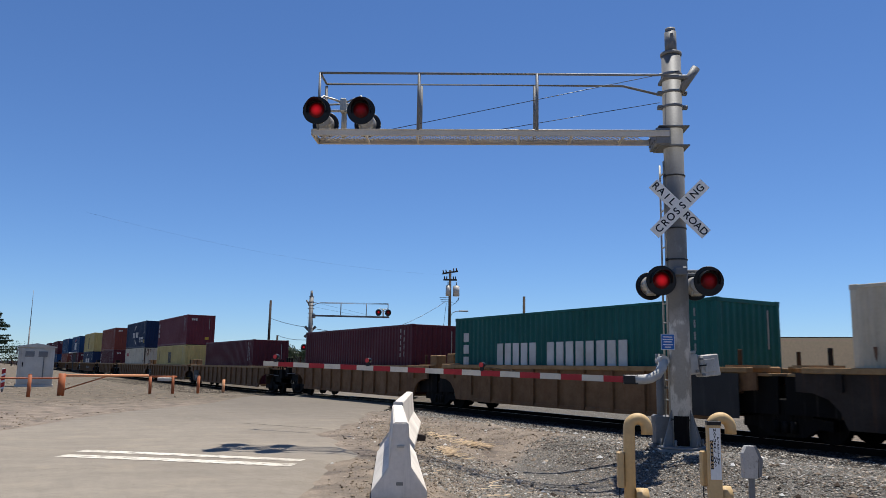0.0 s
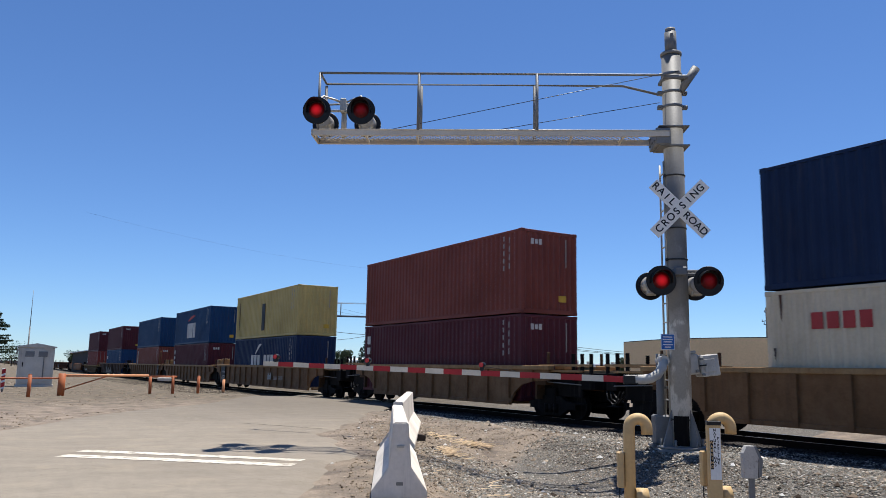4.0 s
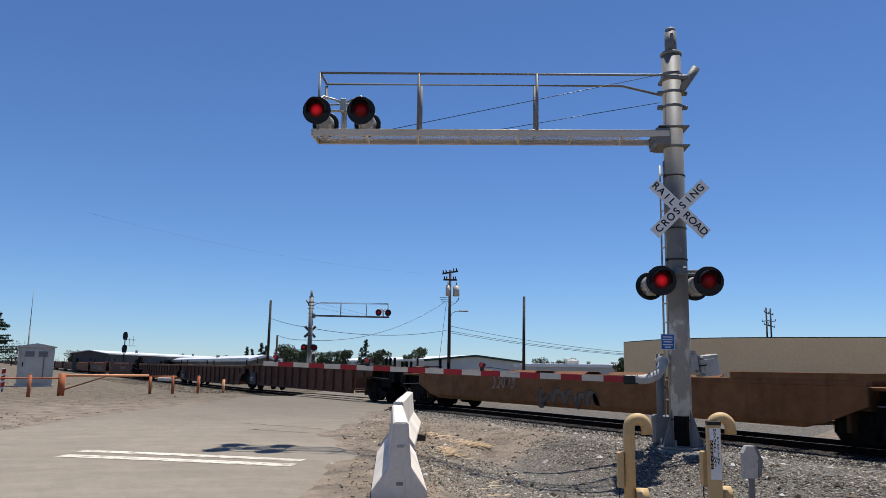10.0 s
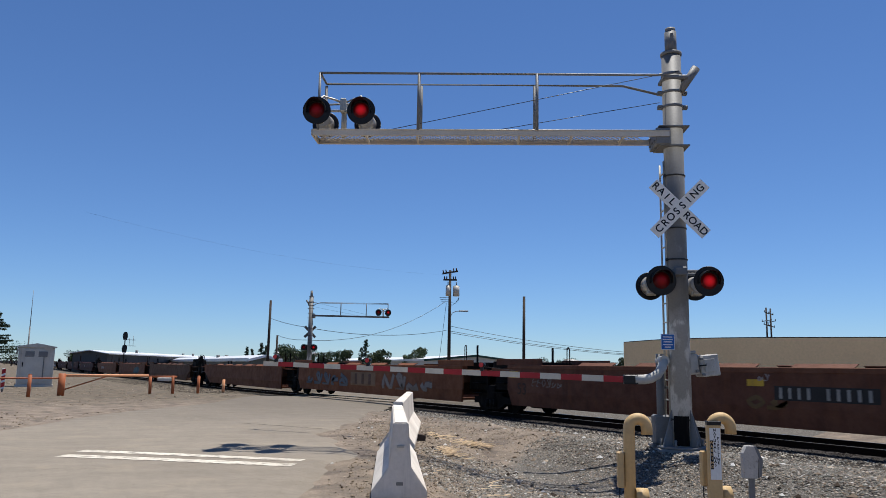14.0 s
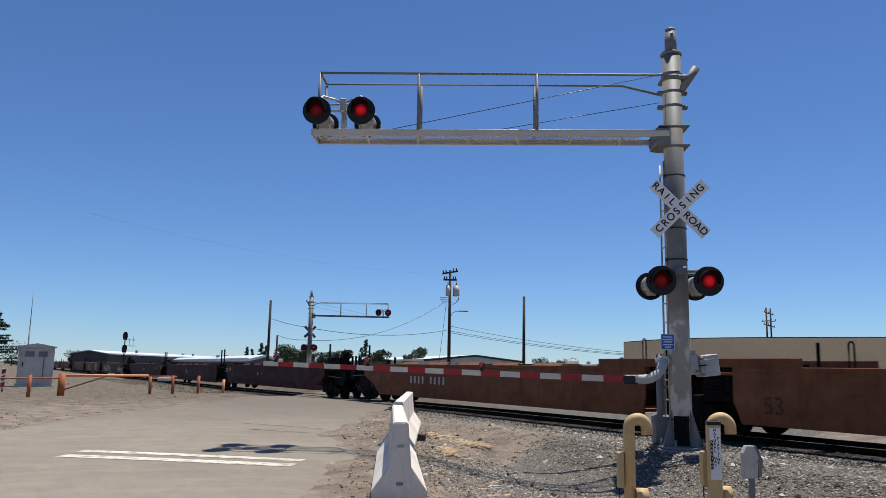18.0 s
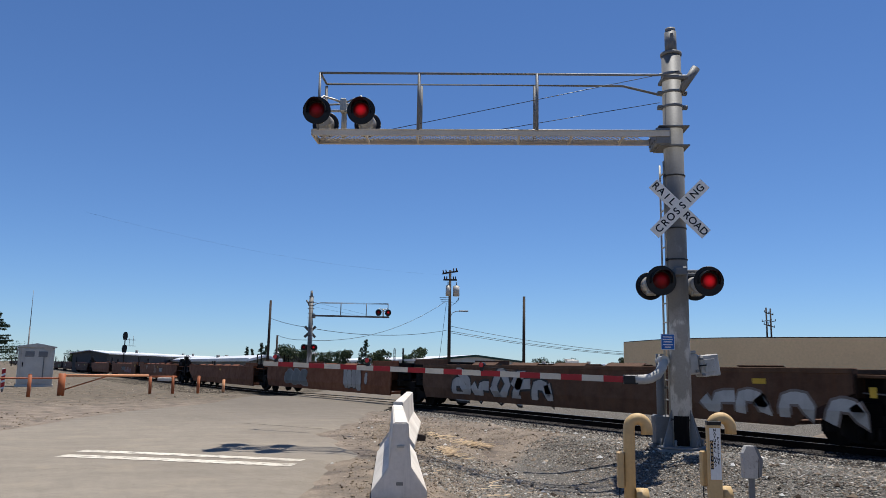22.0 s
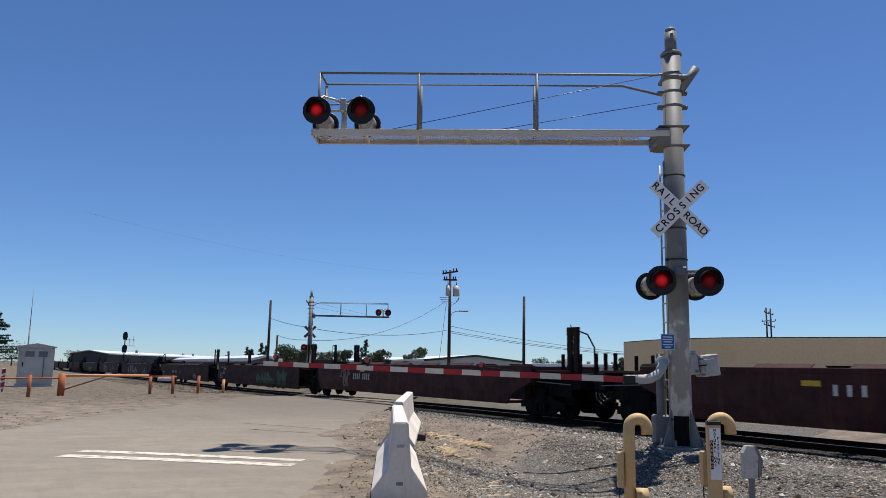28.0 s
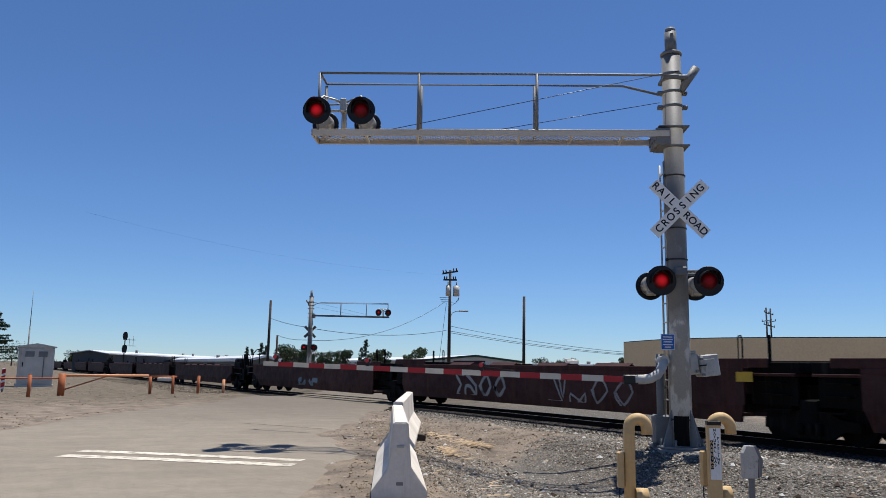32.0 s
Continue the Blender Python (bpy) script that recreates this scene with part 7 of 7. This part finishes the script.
utility_pole()
for a, b, sag in (((-71.01, 42.74, 8.57), (-65.89, 25.1, 3.71), 1.3), ((-71.39, 43.04, 5.46), (-65.65, 25.17, 4.8), 0.6), ((-76.19, 25.25, 6.1), (-65.75, 24.99, 4.85), 0.1),
                  ((-85.19, 29.13, 4.78), (-65.89, 25.1, 3.71), 0.15), ((-71.18, 43.25, 5.94), (-63.96, 62.05, 3.55), 0.3), ((-71.24, 43.3, 5.41), (-63.99, 62.07, 3.36), 0.25),
                  ((-71.26, 43.32, 5.23), (-64.0, 62.08, 3.24), 0.25), ((-71.04, 42.76, 8.33), (-69.65, 40.89, 0.0), 0.0)):
    wire(a, b, sag, 0.022)
wire((-70.9, 43.1, 11.4), (-62, 6.0, 12.4), 0.9, 0.004)


def track_signal():
    c = thing("track_signal", "dark railway colour-light signal on a mast with ladder", "railway signal", pose(-138.64, 21.1, -0.2, 0, 0, 88))
    part("mast", rod(B(), (0, 0, -0.2), (0, 0, 6.2), 0.09, n=10), BLACK, c)
    for z in (6.0, 3.9):
        bm = B()
        prism(bm, [(-0.28, z - 0.6), (0.28, z - 0.6), (0.42, z), (0.3, z + 0.6), (0, z + 0.75), (-0.3, z + 0.6), (-0.42, z)], -0.12, 0.0)
        part("signal_head", bm, BLACK, c)
    for z in (4.4, 5.4):
        part("platform", bx(B(), 0.2, 1.7, -0.05, 0.5, z, z + 0.06), GALV, c)
    for x in (0.7, 1.3):
        part("railing_post", rod(B(), (x, 0, 4.4), (x, 0, 6.1 if x > 1 else 5.7), 0.03, n=6), GALV, c)


track_signal()

# ---- buildings beyond the tracks ----


def shed(name, x, y, turn, ln, wd, eave, ridge, wall, label, ribs=8, flip=0, thick=0.32):
    c = thing(name, label, "building", pose(x, y, 0, 0, 0, turn) @ pose(0, -flip * wd / 2, 0))
    part("wall", prism(B(), [(-wd / 2, -0.3), (wd / 2, -0.3), (wd / 2, eave), (0, ridge - 0.05), (-wd / 2, eave)], 0, ln, "x"), wall, c)
    for sy in (-1, 1):
        bm = B()
        dz = ridge - eave
        prism(bm, [(0, ridge), (sy * (wd / 2 + 0.5), eave - 0.5 * dz / (wd / 2)), (sy * (wd / 2 + 0.5), eave + thick - 0.5 * dz / (wd / 2)), (0, ridge + thick)], -0.6, ln + 0.6, "x")
        r = part("roof", bm, ROOFWHITE, c, "white metal roof slope")
        for k in range(ribs):
            xx = ln * (k + 0.5) / ribs
            v = part("roof_vent", rod(B(), (xx, sy * wd * 0.2, ridge - dz * 0.4), (xx, sy * wd * 0.2, ridge - dz * 0.4 + 0.7), 0.25, 0.3, n=8), GALV, r) if k % 3 == 1 else None
    for sy in (-1, 1):
        part("fascia", bx(B(), -0.5, ln + 0.5, sy * (wd / 2 + 0.5) - 0.05, sy * (wd / 2 + 0.5) + 0.05, eave - 0.1, eave + thick), ROOFWHITE, c, "white roof edge")
    if wall is PALEWALL:
        for sy in (-1, 1):
            drop = (ridge - eave) * (1 + 1.0 / wd)
            part("gable_trim", prism(B(), [(0, ridge - 0.1), (sy * (wd / 2 + 0.5), ridge - 0.1 - drop), (sy * (wd / 2 + 0.5), ridge + 0.34 - drop), (0, ridge + 0.34)], -0.68, -0.61, "x"), GREENTRIM, c, "dark green gable trim")
    for k in range(3):
        dx = ln * (k + 0.5) / 3
        part("door", bx(B(), dx - 1.5, dx + 1.5, -wd / 2 - 0.03, -wd / 2 + 0.02, -0.2, min(eave - 0.5, 3)), BARNWALL, c)
    return c


shed("dark_shed", -152.4, 20.4, 149.6, 99, 6.2, 3.0, 3.5, BARNWALL, "long dark metal shed with a thin white roof edge", flip=-1, thick=0.12)
shed("platform_canopy", -99.4, 30.6, 174.9, 163, 3.4, 2.0, 2.45, SHEDWALL, "long low canopy with a bright white roof", flip=1)
shed("warehouse", -139.5, 91.2, 168.2, 195, 22, 3.0, 4.1, PALEWALL, "low pale grey warehouse with a white gable roof")
shed("warehouse", -190.7, 74.2, 239.5, 9, 8, 4.4, 4.75, SHEDWALL, "far low building with a white roof", flip=1)
shed("flat_warehouse", -75.0, 76.4, 187.8, 24.5, 14, 2.05, 2.2, PALEWALL, "low flat building with a bright white roof edge", flip=1)
rooftop = B()
bx(rooftop, -0.9, 0.9, -0.7, 0.7, 2.2, 3.0, cut=0.04)
bx(rooftop, -1.1, 0.3, -0.6, 0.6, 3.0, 3.15, cut=0.03)
solid("air_conditioner", rooftop, SILVER, "grey air conditioning unit on a flat roof", "air conditioner", pose(-91.6, 77.5, 0, 0, 0, VIEW_TURN))


def tan_building():
    c = thing("tan_building", "large windowless tan stucco building with a rounded corner", "building", pose(-49.3, 55.1, 0))
    d, e = Vector((0.822, 0.569)), Vector((-0.93, 0.37))
    n = Vector((-0.569, 0.822))
    # the corner is rounded: a curve that leaves one wall and runs into the other
    reach = 9.0
    pts = [e * 15.6 + Vector((0.3, 14.0)), e * 15.6 + Vector((-0.1, 1.4)), e * 15.2 + Vector((0, 0.3)), e * 14.6]
    pts += [e * reach * (1 - u) ** 2 + d * reach * u ** 2 for u in (k / 10 for k in range(11))]
    pts += [d * 90, d * 90 + n * 40]
    part("wall", prism(B(), [(p.x, p.y) for p in pts], -0.3, 4.55, "z"), STUCCO, c)
    cop = B()
    prism(cop, [(p.x, p.y) for p in pts], 4.55, 4.63, "z")
    part("coping", cop, WOOD, c, "thin dark coping")


tan_building()


def lattice_towers():
    for x, y, h in ((-89.2, 120.35, 13.2), (-88.45, 120.5, 13.0)):
        c = thing("power_pole", "tall power pole with crossarms far behind the building", "power pole", pose(x, y, 0, 0, 0, VIEW_TURN), group="far power poles")
        part("pole", rod(B(), (0, 0, -0.5), (0, 0, h), 0.2, 0.14, n=8), WOOD, c)
        for z, w, t in ((h - 1.0, 0.7, 12), (h - 2.4, 1.5, -8), (h - 3.2, 1.0, 9)):
            a = part("crossarm", bx(B(), -w, w, -0.06, 0.06, 0, 0.12), WOOD, c)
            a.matrix_basis = pose(0, -0.15, z, 0, t, 35)
            for xx in (-w + 0.1, w - 0.1):
                part("insulator", rod(B(), (xx, 0, 0.1), (xx, 0, 0.4), 0.06, n=6), GALV, a)


lattice_towers()

# ---- trees ----


def leaf_cloud(name, centre_fn, count, size, material, parent, seed):
    rnd = random.Random(seed)
    vs, fs = [], []
    for i in range(count):
        p, s = centre_fn(rnd)
        q = Euler((rnd.uniform(0, 6), rnd.uniform(0, 6), rnd.uniform(0, 6))).to_matrix()
        k = len(vs)
        w = size * rnd.uniform(0.6, 1.3) * s
        for c in ((-w, 0, 0), (0, -w * 0.5, w * 0.15), (w, 0, 0), (0, w * 0.5, w * 0.15)):
            vs.append(Vector(p) + q @ Vector(c))
        fs += [(k, k + 1, k + 2), (k, k + 2, k + 3)]
    me = bpy.data.meshes.new(name)
    me.from_pydata(vs, [], fs)
    me.materials.append(material)
    ob = new(name, me)
    ob.parent = parent
    return ob


def broadleaf(x, y, h, r, seed, label="distant round-crowned green tree"):
    rnd = random.Random(seed)
    t = thing("tree", label, "tree", pose(x, y, 0), group="distant trees")
    part("trunk", rod(B(), (0, 0, -0.3), (0, 0, h * 0.55), h * 0.035, h * 0.018, n=8), WOOD, t)
    lobes = []
    for k in range(9):
        a = rnd.uniform(0, 6.28)
        d = r * rnd.uniform(0.2, 0.75)
        lobes.append((Vector((d * math.cos(a), d * math.sin(a), h * rnd.uniform(0.42, 0.85))), r * rnd.uniform(0.3, 0.5)))
    for p, rr in lobes[:5]:
        part("limb", rod(B(), (0, 0, h * 0.35), p, h * 0.014, h * 0.006, n=6), WOOD, t)

    def fn(g):
        p, rr = g.choice(lobes)
        d = Vector((g.gauss(0, 1), g.gauss(0, 1), g.gauss(0, 0.8))).normalized() * rr * g.uniform(0.55, 1.05)
        return p + d, 1.0
    leaf_cloud("crown", fn, 1500, h * 0.035, LEAF, t, seed)


def conifer(x, y, h, r, seed, count=1800, label="dark pointed conifer tree", open_=False):
    t = thing("tree", label, "tree", pose(x, y, 0), group="distant trees")
    part("trunk", rod(B(), (0, 0, -0.3), (0, 0, h * 0.97), h * 0.02, h * 0.004, n=8), WOOD, t)
    rnd = random.Random(seed)
    boughs = []
    for k in range(46):
        z = h * (0.12 + 0.86 * k / 46)
        a = rnd.uniform(0, 6.28)
        ln = r * (1 - k / 46) ** 0.8 * rnd.uniform(0.6, 1.1) + 0.1
        boughs.append((Vector((0, 0, z)), Vector((ln * math.cos(a), ln * math.sin(a), z - ln * 0.12 + (0.15 * ln if open_ else 0)))))
    for a, b in boughs[::4]:
        part("limb", rod(B(), a, b, h * 0.005, h * 0.002, n=5), WOOD, t)

    def fn(g):
        a, b = g.choice(boughs)
        u = g.uniform(0.15, 1.0)
        p = a.lerp(b, u)
        return p + Vector((g.gauss(0, 1), g.gauss(0, 1), g.gauss(0, 0.5))) * (0.03 * h * (0.3 if open_ else 0.6)), 1.0 if not open_ else 0.8
    leaf_cloud("crown", fn, count, h * (0.022 if open_ else 0.03), CONIFER, t, seed)


def ray_place(px, dist):
    """A place at that distance along a bearing, in degrees left of the track's normal."""
    return -dist * math.sin(radians(px)), dist * math.cos(radians(px))


conifer(-71.0, 1.2, 5.4, 2.4, 5, 4200, "sparse dark conifer tree beside the tracks", True)
for bearing, dist, h, r, sd, con in ((73.25, 197.4, 5.99, 1.3, 11, 1), (72.89, 197.2, 5.46, 1.2, 12, 1), (72.25, 196.4, 7.01, 1.6, 13, 1), (71.92, 196.3, 6.35, 1.3, 14, 1),
                                     (64.79, 182.0, 7.8, 2.3, 15, 1), (65.1, 184.4, 6.14, 1.6, 16, 1), (70.46, 195.1, 6.71, 3.4, 17, 0), (69.57, 194.6, 6.49, 3.4, 18, 0), (68.23, 194.0, 5.34, 2.6, 19, 0),
                                     (67.62, 193.7, 5.1, 2.4, 20, 0), (66.81, 188.2, 5.19, 2.2, 21, 0), (66.2, 187.9, 5.62, 2.0, 22, 0), (63.94, 177.0, 5.52, 2.4, 23, 0), (63.49, 176.9, 5.8, 1.8, 24, 0),
                                     (61.71, 176.7, 5.01, 1.6, 25, 0), (60.89, 176.3, 6.57, 1.9, 26, 0), (51.97, 137.4, 3.43, 1.8, 27, 0), (51.35, 137.6, 3.55, 1.8, 28, 0), (50.46, 139.9, 3.53, 1.8, 29, 0),
                                     (49.78, 140.2, 3.46, 1.6, 30, 0), (46.4, 95.2, 3.3, 1.0, 31, 0), (84.56, 268.0, 4.67, 2.6, 32, 0), (84.09, 267.0, 4.89, 2.4, 33, 0), (88.0, 240, 5.0, 7.0, 34, 0)):
    x, y = ray_place(bearing, dist)
    if con:
        conifer(x, y, h, r, sd, 900)
    else:
        broadleaf(x, y, h, r, sd)


def near_times(x):
    """Row times: every four seconds, and closely while the thing rolls over the change of grade."""
    out = list(range(0, 33, 4))
    out += [k / 5 for k in range(1, 160) if k % 20 and -68 < x + travelled(k / 5) < -16]
    return sorted(out)


def motions():
    """The train passes gathering a little speed, every car and container rides with it, and the red lenses turn by
    turns to imitate flashing.
    """
    for lens, phase in FLASHERS:
        turn, rows = 180.0 * phase, [(0, pose(0, 0, 0, 0, 0, 180.0 * phase))]
        for k in range(1, 67):
            t = round((0.5 * k - 0.096) / 1.0345 * FPS) / FPS
            whole = round(t)
            if -0.08 < t - whole < 0.06:
                t = whole - 0.1 if t <= whole else whole + 2 / 30
            if t + 0.07 > 32:
                break
            for step, dt in ((0, -0.0333), (60, 0), (120, 0.0333), (180, 0.0667)):
                rows.append((t + dt, pose(0, 0, 0, 0, 0, turn + step)))
            turn += 180.0
        walk(lens, rows + [(32, pose(0, 0, 0, 0, 0, turn))])
    for ob, x, y, z in MOVING:
        walk(ob, [(t, pose(x + travelled(t), y, z - dip(x + travelled(t)))) for t in near_times(x)])


motions()
